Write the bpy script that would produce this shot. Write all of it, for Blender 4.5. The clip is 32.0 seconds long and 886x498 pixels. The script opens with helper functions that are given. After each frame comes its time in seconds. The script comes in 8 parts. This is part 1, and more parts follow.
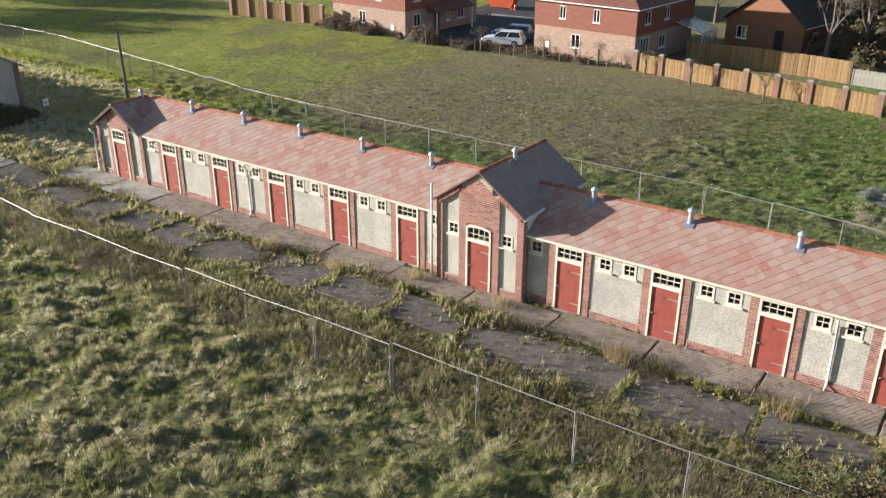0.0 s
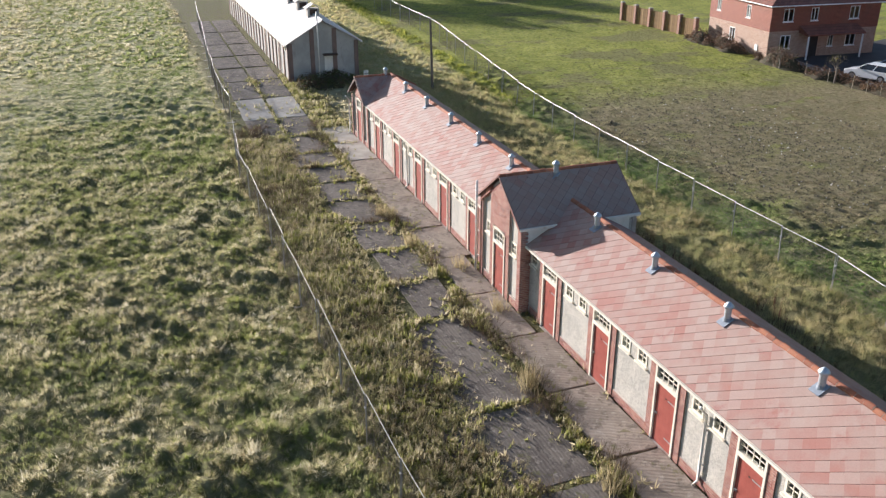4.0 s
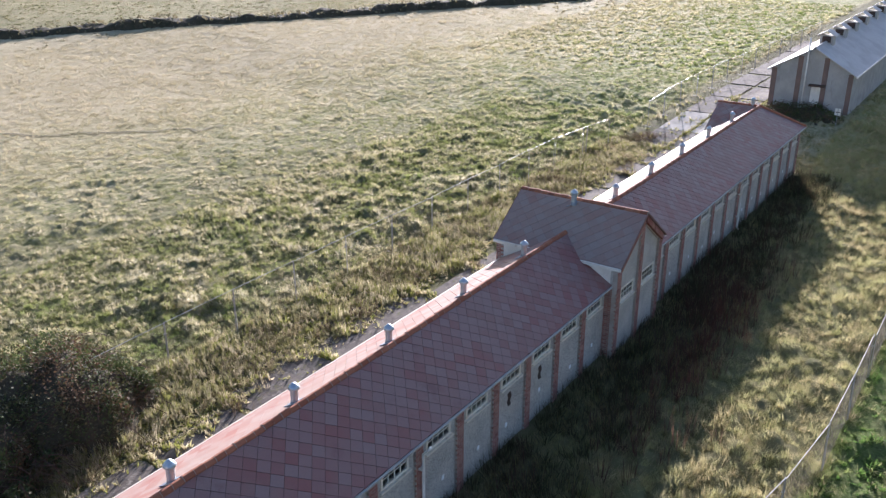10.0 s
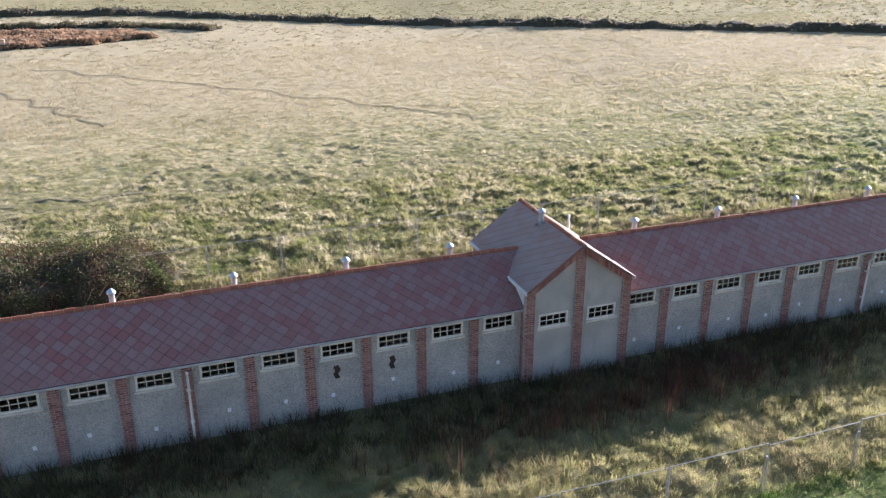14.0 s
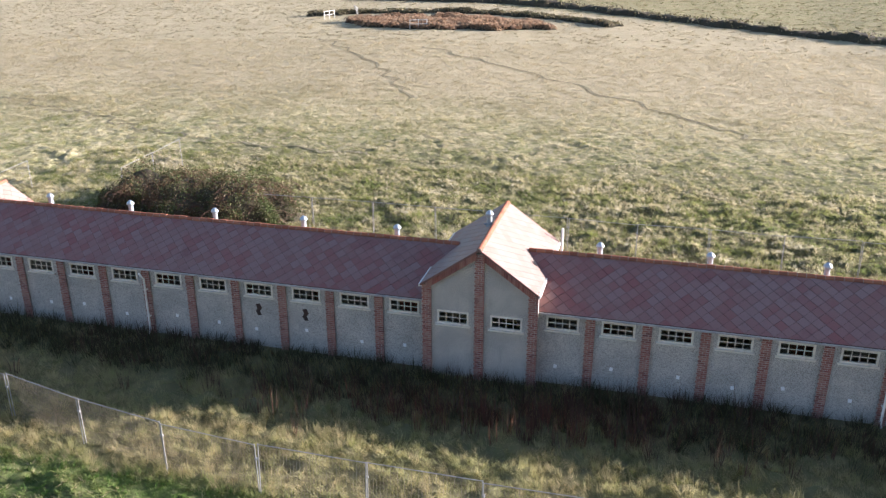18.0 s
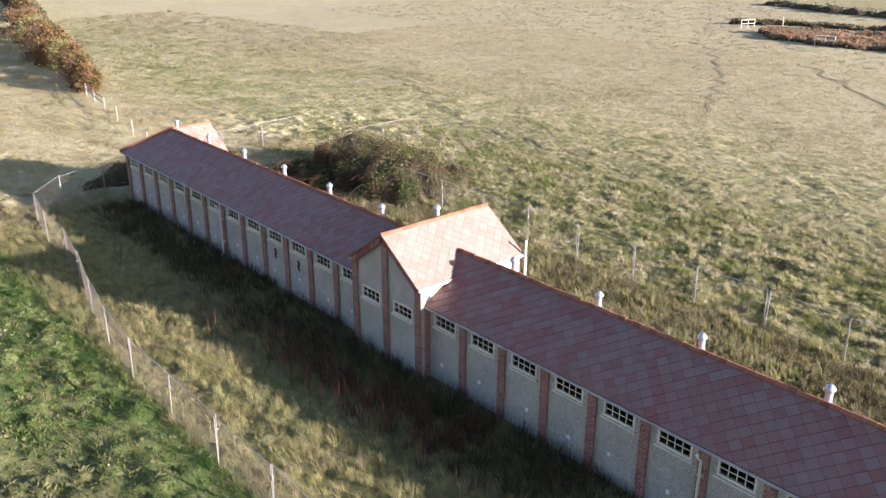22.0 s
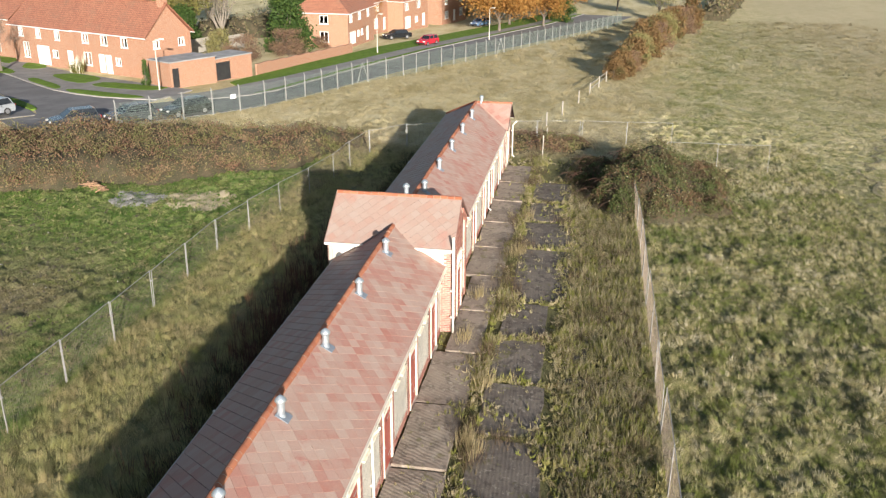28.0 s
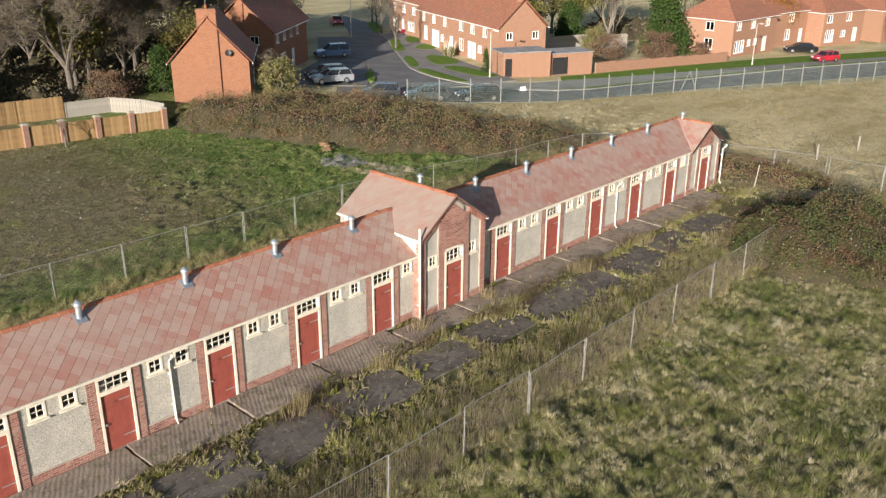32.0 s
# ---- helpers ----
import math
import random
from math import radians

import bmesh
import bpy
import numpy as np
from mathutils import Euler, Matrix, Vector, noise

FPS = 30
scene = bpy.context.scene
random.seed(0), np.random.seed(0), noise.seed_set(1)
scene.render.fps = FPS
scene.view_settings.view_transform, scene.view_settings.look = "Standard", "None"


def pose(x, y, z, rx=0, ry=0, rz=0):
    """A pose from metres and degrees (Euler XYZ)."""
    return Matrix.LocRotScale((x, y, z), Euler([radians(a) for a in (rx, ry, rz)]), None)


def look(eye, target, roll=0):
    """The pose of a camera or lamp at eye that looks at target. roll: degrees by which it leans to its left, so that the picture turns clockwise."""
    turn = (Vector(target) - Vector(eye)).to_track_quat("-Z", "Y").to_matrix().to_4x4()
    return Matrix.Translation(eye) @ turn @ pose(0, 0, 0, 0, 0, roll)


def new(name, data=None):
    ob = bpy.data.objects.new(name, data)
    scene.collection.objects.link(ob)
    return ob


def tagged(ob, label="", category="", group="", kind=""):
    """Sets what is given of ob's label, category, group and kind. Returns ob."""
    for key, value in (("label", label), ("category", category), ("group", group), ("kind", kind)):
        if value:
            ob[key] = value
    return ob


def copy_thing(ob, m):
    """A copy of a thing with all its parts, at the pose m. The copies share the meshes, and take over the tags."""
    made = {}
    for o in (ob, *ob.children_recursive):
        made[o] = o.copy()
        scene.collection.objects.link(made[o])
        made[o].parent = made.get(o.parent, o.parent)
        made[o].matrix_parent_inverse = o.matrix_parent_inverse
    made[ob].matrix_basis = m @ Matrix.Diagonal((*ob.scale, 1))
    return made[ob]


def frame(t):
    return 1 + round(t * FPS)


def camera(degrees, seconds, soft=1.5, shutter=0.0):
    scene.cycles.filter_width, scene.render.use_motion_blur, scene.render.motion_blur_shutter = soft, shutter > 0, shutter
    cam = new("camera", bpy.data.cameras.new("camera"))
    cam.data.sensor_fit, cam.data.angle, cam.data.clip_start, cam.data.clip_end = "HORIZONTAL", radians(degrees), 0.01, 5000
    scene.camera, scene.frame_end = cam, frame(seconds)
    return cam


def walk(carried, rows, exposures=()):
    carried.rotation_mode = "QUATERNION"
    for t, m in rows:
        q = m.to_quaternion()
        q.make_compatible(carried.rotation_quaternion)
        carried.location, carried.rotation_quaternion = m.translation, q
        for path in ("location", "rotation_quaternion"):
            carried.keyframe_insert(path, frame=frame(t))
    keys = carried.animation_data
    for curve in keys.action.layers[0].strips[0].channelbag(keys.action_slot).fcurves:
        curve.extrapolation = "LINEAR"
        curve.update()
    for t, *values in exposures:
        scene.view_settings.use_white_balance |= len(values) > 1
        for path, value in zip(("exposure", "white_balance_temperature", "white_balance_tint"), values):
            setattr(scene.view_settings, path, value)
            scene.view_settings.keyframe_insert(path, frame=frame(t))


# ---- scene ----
cam = camera(53.9, 32.0, soft=1.3)
# seconds, x, y, z, yaw, pitch, roll
ROWS = [
    (0.0, 17.689, -30.759, 16.642, 34.765, -23.947, -0.142),
    (0.5, 19.689, -29.522, 16.666, 38.974, -23.905, -0.111),
    (1.0, 21.651, -28.206, 16.686, 43.211, -23.859, -0.084),
    (1.5, 23.538, -26.730, 16.699, 47.505, -23.804, -0.065),
    (2.0, 25.317, -25.033, 16.703, 51.878, -23.739, -0.057),
    (2.5, 26.973, -23.126, 16.702, 56.327, -23.666, -0.051),
    (3.0, 28.494, -21.039, 16.703, 60.843, -23.591, -0.042),
    (3.5, 29.868, -18.801, 16.712, 65.417, -23.519, -0.018),
    (4.0, 31.083, -16.441, 16.735, 70.036, -23.453, 0.023),
    (4.5, 32.122, -13.982, 16.765, 74.684, -23.388, 0.074),
    (5.0, 32.966, -11.448, 16.794, 79.341, -23.318, 0.123),
    (5.5, 33.599, -8.860, 16.813, 83.987, -23.236, 0.158),
    (6.0, 34.005, -6.242, 16.816, 88.605, -23.138, 0.171),
    (6.5, 34.190, -3.609, 16.806, 93.192, -23.033, 0.166),
    (7.0, 34.163, -0.979, 16.789, 97.750, -22.932, 0.152),
    (7.5, 33.933, 1.634, 16.768, 102.279, -22.843, 0.136),
    (8.0, 33.505, 4.218, 16.743, 106.786, -22.759, 0.125),
    (8.5, 32.883, 6.764, 16.713, 111.278, -22.669, 0.121),
    (9.0, 32.068, 9.259, 16.678, 115.762, -22.568, 0.128),
    (9.5, 31.059, 11.682, 16.641, 120.234, -22.470, 0.141),
    (10.0, 29.851, 14.006, 16.609, 124.690, -22.394, 0.153),
    (10.5, 28.446, 16.215, 16.587, 129.126, -22.352, 0.159),
    (11.0, 26.864, 18.309, 16.574, 133.553, -22.322, 0.160),
    (11.5, 25.134, 20.300, 16.567, 137.983, -22.276, 0.159),
    (12.0, 23.276, 22.188, 16.568, 142.424, -22.193, 0.159),
    (12.5, 21.291, 23.950, 16.584, 146.865, -22.093, 0.160),
    (13.0, 19.175, 25.553, 16.630, 151.290, -22.003, 0.162),
    (13.5, 16.928, 26.972, 16.708, 155.689, -21.943, 0.165),
    (14.0, 14.572, 28.196, 16.795, 160.060, -21.907, 0.168),
    (14.5, 12.137, 29.218, 16.859, 164.407, -21.881, 0.169),
    (15.0, 9.645, 30.033, 16.877, 168.734, -21.853, 0.168),
    (15.5, 7.109, 30.641, 16.857, 173.044, -21.826, 0.164),
    (16.0, 4.537, 31.045, 16.819, 177.343, -21.805, 0.156),
    (16.5, 1.936, 31.246, 16.780, 181.636, -21.792, 0.143),
    (17.0, -0.685, 31.246, 16.755, 185.927, -21.791, 0.124),
    (17.5, -3.315, 31.051, 16.746, 190.226, -21.796, 0.101),
    (18.0, -5.944, 30.666, 16.752, 194.545, -21.798, 0.076),
    (18.5, -8.557, 30.096, 16.769, 198.888, -21.790, 0.050),
    (19.0, -11.127, 29.342, 16.791, 203.235, -21.775, 0.023),
    (19.5, -13.626, 28.404, 16.811, 207.559, -21.757, -0.006),
    (20.0, -16.029, 27.283, 16.825, 211.843, -21.739, -0.036),
    (20.5, -18.331, 25.981, 16.834, 216.109, -21.722, -0.064),
    (21.0, -20.529, 24.499, 16.843, 220.390, -21.706, -0.089),
    (21.5, -22.621, 22.845, 16.856, 224.706, -21.691, -0.107),
    (22.0, -24.595, 21.041, 16.870, 229.032, -21.674, -0.118),
    (22.5, -26.438, 19.111, 16.883, 233.331, -21.653, -0.120),
    (23.0, -28.135, 17.079, 16.892, 237.577, -21.625, -0.115),
    (23.5, -29.674, 14.945, 16.895, 241.782, -21.590, -0.111),
    (24.0, -31.041, 12.705, 16.889, 245.971, -21.548, -0.119),
    (24.5, -32.226, 10.358, 16.875, 250.166, -21.498, -0.143),
    (25.0, -33.222, 7.909, 16.857, 254.380, -21.449, -0.174),
    (25.5, -34.025, 5.361, 16.841, 258.624, -21.410, -0.197),
    (26.0, -34.628, 2.729, 16.829, 262.901, -21.386, -0.202),
    (26.5, -35.018, 0.056, 16.813, 267.177, -21.366, -0.202),
    (27.0, -35.185, -2.613, 16.782, 271.419, -21.339, -0.212),
    (27.5, -35.142, -5.264, 16.748, 275.628, -21.311, -0.231),
    (28.0, -34.906, -7.888, 16.725, 279.817, -21.291, -0.253),
    (28.5, -34.492, -10.477, 16.729, 283.997, -21.290, -0.272),
    (29.0, -33.914, -13.025, 16.767, 288.178, -21.313, -0.285),
    (29.5, -33.172, -15.531, 16.822, 292.361, -21.347, -0.297),
    (30.0, -32.261, -17.994, 16.873, 296.547, -21.373, -0.312),
    (30.5, -31.175, -20.406, 16.902, 300.733, -21.382, -0.334),
    (31.0, -29.897, -22.724, 16.928, 304.909, -21.388, -0.357),
    (31.5, -28.429, -24.918, 16.970, 309.067, -21.409, -0.373),
    (32.0, -26.857, -27.040, 17.022, 313.214, -21.440, -0.385),
]
walk(cam, [(t, pose(x, y, z, 90 + pitch, roll, yaw)) for t, x, y, z, yaw, pitch, roll in ROWS],
     [(0, 1.10, 6300, 11), (3.5, 1.12, 6100, 14), (8, 1.36, 5700, 20), (13, 1.74, 5850, 21), (16.5, 1.76, 5950, 21), (20, 1.74, 6050, 21), (24, 1.62, 6250, 19), (26, 1.45, 6350, 15), (28, 1.11, 6550, 10), (32, 0.76, 6600, 11)])

# ---- world and sun ----
SUN_TO = Vector((3.6, 1.52, -0.915)).normalized()      # the way the light goes
world = bpy.data.worlds.new("world")
scene.world = world
world.use_nodes = True
wn = world.node_tree
sky = wn.nodes.new("ShaderNodeTexSky")
sky.sky_type, sky.sun_disc = "NISHITA", False
sky.sun_elevation = math.asin(-SUN_TO.z)
sky.sun_rotation = math.atan2(-SUN_TO.x, -SUN_TO.y)
sky.air_density, sky.dust_density, sky.ozone_density = 1.0, 0.9, 1.4
wn.links.new(sky.outputs[0], wn.nodes["Background"].inputs[0])
wn.nodes["Background"].inputs[1].default_value = 0.073
sun = new("sun", bpy.data.lights.new("sun", "SUN"))
sun.data.energy, sun.data.angle, sun.data.color = 5.0, radians(0.6), (1.0, 0.925, 0.83)
sun.matrix_world = look((0, 0, 60), Vector((0, 0, 60)) + SUN_TO)


# ---- mesh and material helpers ----
class Build:
    """Collects vertices and faces for one mesh."""

    def __init__(self):
        self.v, self.f = [], []

    def add(self, verts, faces):
        n = len(self.v)
        self.v += [tuple(p) for p in verts]
        self.f += [tuple(n + i for i in q) for q in faces]
        return self

    def box(self, x0, x1, y0, y1, z0, z1):
        return self.add([(x0, y0, z0), (x1, y0, z0), (x1, y1, z0), (x0, y1, z0), (x0, y0, z1), (x1, y0, z1), (x1, y1, z1), (x0, y1, z1)],
                        [(3, 2, 1, 0), (4, 5, 6, 7), (0, 1, 5, 4), (1, 2, 6, 5), (2, 3, 7, 6), (3, 0, 4, 7)])

    def prism(self, ring, off):
        """A flat ring of points, pushed along off."""
        n = len(ring)
        ring = [Vector(p) for p in ring]
        far = [p + Vector(off) for p in ring]
        return self.add(ring + far, [tuple(range(n - 1, -1, -1)), tuple(range(n, 2 * n))] + [(i, (i + 1) % n, n + (i + 1) % n, n + i) for i in range(n)])

    def tube(self, points, radii, n=8, caps=True):
        """A round bar through points; one radius or one for each point."""
        points = [Vector(p) for p in points]
        if not isinstance(radii, (list, tuple)):
            radii = [radii] * len(points)
        base = len(self.v)
        for i, p in enumerate(points):
            d = (points[min(i + 1, len(points) - 1)] - points[max(i - 1, 0)]).normalized()
            a = d.cross(Vector((0, 0, 1)) if abs(d.z) < 0.9 else Vector((1, 0, 0))).normalized()
            b = d.cross(a)
            for k in range(n):
                w = 2 * math.pi * k / n
                self.v.append(tuple(p + (a * math.cos(w) + b * math.sin(w)) * radii[i]))
        for i in range(len(points) - 1):
            for k in range(n):
                s = base + i * n
                self.f.append((s + k, s + n + k, s + n + (k + 1) % n, s + (k + 1) % n))
        if caps:
            self.f.append(tuple(base + k for k in range(n)))
            self.f.append(tuple(base + (len(points) - 1) * n + k for k in range(n - 1, -1, -1)))
        return self

    def lathe(self, profile, n=12, x=0, y=0):
        base = len(self.v)
        for r, z in profile:
            self.v += [(x + r * math.cos(2 * math.pi * k / n), y + r * math.sin(2 * math.pi * k / n), z) for k in range(n)]
        for i in range(len(profile) - 1):
            for k in range(n):
                s = base + i * n
                self.f.append((s + k, s + (k + 1) % n, s + n + (k + 1) % n, s + n + k))
        self.f.append(tuple(base + k for k in range(n - 1, -1, -1)))
        self.f.append(tuple(base + (len(profile) - 1) * n + k for k in range(n)))
        return self

    def mesh(self, name, material=None, smooth=False):
        me = bpy.data.meshes.new(name)
        me.from_pydata(self.v, [], self.f)
        if material:
            me.materials.append(material)
        if smooth:
            me.polygons.foreach_set("use_smooth", [True] * len(me.polygons))
        me.update()
        return me


def part(name, build, material, parent, label="", smooth=False, kind=""):
    me = build.mesh(name, material, smooth) if isinstance(build, Build) else build
    if "wall" in name or name in ("window", "door_frame"):
        bm = bmesh.new()
        bm.from_mesh(me)
        bmesh.ops.remove_doubles(bm, verts=bm.verts, dist=0.0005)
        bm.to_mesh(me)
        bm.free()
    ob = new(name, me)
    ob.parent = parent
    return tagged(ob, label, kind=kind)


def thing(name, label, category, group="", kind="", at=None):
    ob = new(name)
    ob.empty_display_size = 0.3
    if at is not None:
        ob.matrix_basis = at
    return tagged(ob, label, category, group, kind)


def solo(name, build, material, label, category, group="", kind="", smooth=False):
    """A thing of one mesh."""
    return tagged(new(name, build.mesh(name, material, smooth)), label, category, group, kind)


def wall_cut(b, axis, u0, u1, d0, d1, z0, z1, holes=()):
    """A wall along axis from u0 to u1, between depths d0 and d1, with holes (u0, u1, z0, z1) through it."""
    us = sorted({u0, u1, *[min(max(h[i], u0), u1) for h in holes for i in (0, 1)]})
    for a, c in zip(us, us[1:]):
        mid, z = (a + c) / 2, z0
        for h in sorted([h for h in holes if h[0] < mid < h[1]], key=lambda h: h[2]) + [(0, 0, z1, z1)]:
            if h[2] > z + 1e-4:
                b.box(*((a, c, d0, d1) if axis == "x" else (d0, d1, a, c)), z, h[2])
            z = h[3]
    return b


class Nodes:
    """Short hand for shader nodes."""

    def __init__(self, tree):
        self.t = tree

    def add(self, kind, **values):
        n = self.t.nodes.new("ShaderNode" + kind)
        for k, v in values.items():
            setattr(n, k, v)
        return n

    def put(self, socket, value):
        if isinstance(value, bpy.types.NodeSocket):
            self.t.links.new(value, socket)
        elif value is not None:
            socket.default_value = (*value, 1) if isinstance(value, (tuple, list)) and len(value) == 3 and socket.type == "RGBA" else value

    def where(self):
        return self.add("NewGeometry").outputs["Position"]

    def local(self):
        return self.add("TexCoord").outputs["Object"]

    def noise(self, at, scale, detail=4, rough=0.55, dist=0.0):
        n = self.add("TexNoise")
        self.put(n.inputs["Vector"], at)
        n.inputs["Scale"].default_value, n.inputs["Detail"].default_value = scale, detail
        n.inputs["Roughness"].default_value, n.inputs["Distortion"].default_value = rough, dist
        return n.outputs["Fac"]

    def span(self, value, a, b, c=0.0, d=1.0):
        n = self.add("MapRange")
        n.interpolation_type = "SMOOTHSTEP"
        for s, v in zip(n.inputs, (value, a, b, c, d)):
            self.put(s, v)
        return n.outputs[0]

    def mix(self, fac, a, b, how="MIX"):
        n = self.add("Mix", data_type="RGBA", blend_type=how)
        self.put(n.inputs[0], fac)
        self.put(n.inputs[6], a)
        self.put(n.inputs[7], b)
        return n.outputs[2]

    def sum(self, a, b, op="ADD"):
        n = self.add("Math", operation=op)
        self.put(n.inputs[0], a)
        self.put(n.inputs[1], b)
        return n.outputs[0]

    def stretch(self, at, sx, sy, sz, rz=0.0):
        n = self.add("Mapping")
        self.put(n.inputs["Vector"], at)
        n.inputs["Scale"].default_value = (sx, sy, sz)
        n.inputs["Rotation"].default_value = (0, 0, radians(rz))
        return n.outputs[0]

    def bump(self, height, strength, distance=0.02):
        n = self.add("Bump")
        n.inputs["Strength"].default_value, n.inputs["Distance"].default_value = strength, distance
        self.put(n.inputs["Height"], height)
        return n.outputs[0]


def blank(name):
    m = bpy.data.materials.new(name)
    m.use_nodes = True
    return m, Nodes(m.node_tree), m.node_tree.nodes["Principled BSDF"]


def surface(name, a, b, size=1.5, rough=0.8, grain=40.0, relief=0.25, spread=None, metal=0.0, stain=None, depth=0.01, per=None, spec=0.4, blend=1.0, speck=0.35):
    """Two colours in soft patches of about size metres, fine grain and relief; spread: a third colour by the piece (per: island or object); stain: a colour of rarer marks."""
    m, n, p = blank(name)
    at = n.local()
    big = n.span(n.noise(at, 1.0 / size, 5, 0.6), 0.35, 0.65)
    col = n.mix(big, a, b)
    if spread is not None:
        r = n.add("NewGeometry").outputs["Random Per Island"] if per == "island" else n.add("ObjectInfo").outputs["Random"]
        col = n.mix(n.sum(r, blend, "MULTIPLY"), col, spread)
    if stain is not None:
        s = n.span(n.noise(n.stretch(at, 1, 1, 0.35), 1.7 / size, 6, 0.65), 0.55, 0.75, 0.0, 0.7)
        col = n.mix(s, col, stain)
    fine = n.noise(at, grain, 3, 0.6)
    col = n.mix(speck, col, n.mix(fine if speck < 0.5 else n.span(fine, 0.32, 0.62), (0.25, 0.25, 0.25), (0.95, 0.95, 0.95)), "OVERLAY")
    n.put(p.inputs["Base Color"], col)
    n.put(p.inputs["Roughness"], n.span(fine, 0.2, 0.8, max(rough - 0.1, 0.03), min(rough + 0.1, 1.0)))
    p.inputs["Metallic"].default_value = metal
    p.inputs["Specular IOR Level"].default_value = spec
    if relief:
        n.put(p.inputs["Normal"], n.bump(fine, relief, depth))
    return m


# ---- materials ----
BRICK = surface("brick", (0.27, 0.092, 0.072), (0.15, 0.053, 0.047), 0.35, 0.85, 60, 0.3, (0.36, 0.18, 0.135), per="island", stain=(0.40, 0.30, 0.25))
BRICK_ONE = surface("brick_single", (0.27, 0.092, 0.072), (0.15, 0.053, 0.047), 0.35, 0.85, 60, 0.3, (0.36, 0.18, 0.135), per="object", stain=(0.40, 0.30, 0.25))
MORTAR = surface("mortar", (0.46, 0.40, 0.35), (0.34, 0.29, 0.25), 0.6, 0.95, 90, 0.3)
RENDER = surface("roughcast", (0.43, 0.404, 0.354), (0.355, 0.335, 0.297), 0.8, 0.95, 34, 1.0, stain=(0.32, 0.305, 0.27), depth=0.02, speck=0.52)
WHITE = surface("white_paint", (0.80, 0.76, 0.68), (0.70, 0.66, 0.58), 0.5, 0.5, 30, 0.1, stain=(0.50, 0.44, 0.36))
CREAM = surface("cream_paint", (0.78, 0.71, 0.58), (0.66, 0.60, 0.49), 0.4, 0.55, 30, 0.12, stain=(0.45, 0.38, 0.28))
RED_PAINT = surface("red_door_paint", (0.31, 0.080, 0.060), (0.255, 0.063, 0.048), 0.5, 0.55, 25, 0.12, stain=(0.33, 0.11, 0.08))
TILE = surface("roof_tile", (0.325, 0.148, 0.117), (0.33, 0.218, 0.18), 1.4, 0.68, 30, 0.15, (0.38, 0.30, 0.255), per="island", stain=(0.30, 0.105, 0.085), spec=0.28, blend=0.7)
TILE_ONE = surface("roof_tile_single", (0.325, 0.148, 0.117), (0.33, 0.218, 0.18), 1.4, 0.68, 30, 0.15, (0.38, 0.30, 0.255), per="object", stain=(0.30, 0.105, 0.085), spec=0.28, blend=0.7)
# the roof tile again, darker and purpler: shade of the back slope in its colour
TILE_SHADED = surface("shaded_roof_tile", (0.245, 0.092, 0.078), (0.225, 0.118, 0.10), 1.8, 0.55, 30, 0.15, (0.26, 0.175, 0.157), per="island", stain=(0.17, 0.075, 0.068), spec=0.42, blend=0.8)
UNDER = surface("roof_underlay", (0.10, 0.055, 0.045), (0.07, 0.04, 0.035), 0.5, 0.9, 20, 0.1)
TILE_GABLE = surface("gable_tile", (0.305, 0.185, 0.148), (0.29, 0.208, 0.174), 2.2, 0.56, 30, 0.15, (0.305, 0.245, 0.212), per="island", stain=(0.33, 0.165, 0.13), spec=0.25, blend=0.8)
RIDGE = surface("clay_ridge", (0.29, 0.098, 0.05), (0.18, 0.064, 0.04), 0.5, 0.85, 40, 0.3, (0.35, 0.138, 0.076), per="object", stain=(0.21, 0.125, 0.06))
ZINC = surface("zinc", (0.46, 0.51, 0.55), (0.34, 0.39, 0.44), 0.3, 0.45, 30, 0.1, metal=0.7, stain=(0.55, 0.57, 0.57))
LEAD = surface("lead_flashing", (0.30, 0.34, 0.38), (0.22, 0.25, 0.29), 0.4, 0.55, 30, 0.15, metal=0.4)
GALV = surface("galvanised_steel", (0.42, 0.415, 0.405), (0.32, 0.315, 0.305), 0.5, 0.5, 40, 0.1, metal=0.5)
DARK_TIMBER = surface("dark_timber", (0.07, 0.04, 0.03), (0.045, 0.03, 0.025), 0.5, 0.8, 30, 0.2)
IRON = surface("dark_iron", (0.05, 0.035, 0.03), (0.09, 0.05, 0.035), 0.2, 0.7, 30, 0.2)
CONC = surface("yard_concrete", (0.215, 0.185, 0.155), (0.13, 0.112, 0.098), 1.3, 0.92, 25, 0.35, (0.24, 0.215, 0.185), per="object", stain=(0.085, 0.078, 0.065))
CONC_PALE = surface("pale_concrete", (0.42, 0.39, 0.34), (0.30, 0.275, 0.24), 1.5, 0.95, 25, 0.3, stain=(0.18, 0.165, 0.14), spec=0.15)
INSIDE = surface("inside_plaster", (0.20, 0.19, 0.17), (0.14, 0.13, 0.12), 1.0, 0.9, 20, 0.1)


def glass_material():
    m, n, p = blank("window_glass")
    p.inputs["Base Color"].default_value = (0.75, 0.8, 0.8, 1)
    p.inputs["Transmission Weight"].default_value = 1.0
    p.inputs["Roughness"].default_value = 0.03
    return m


GLASS = glass_material()


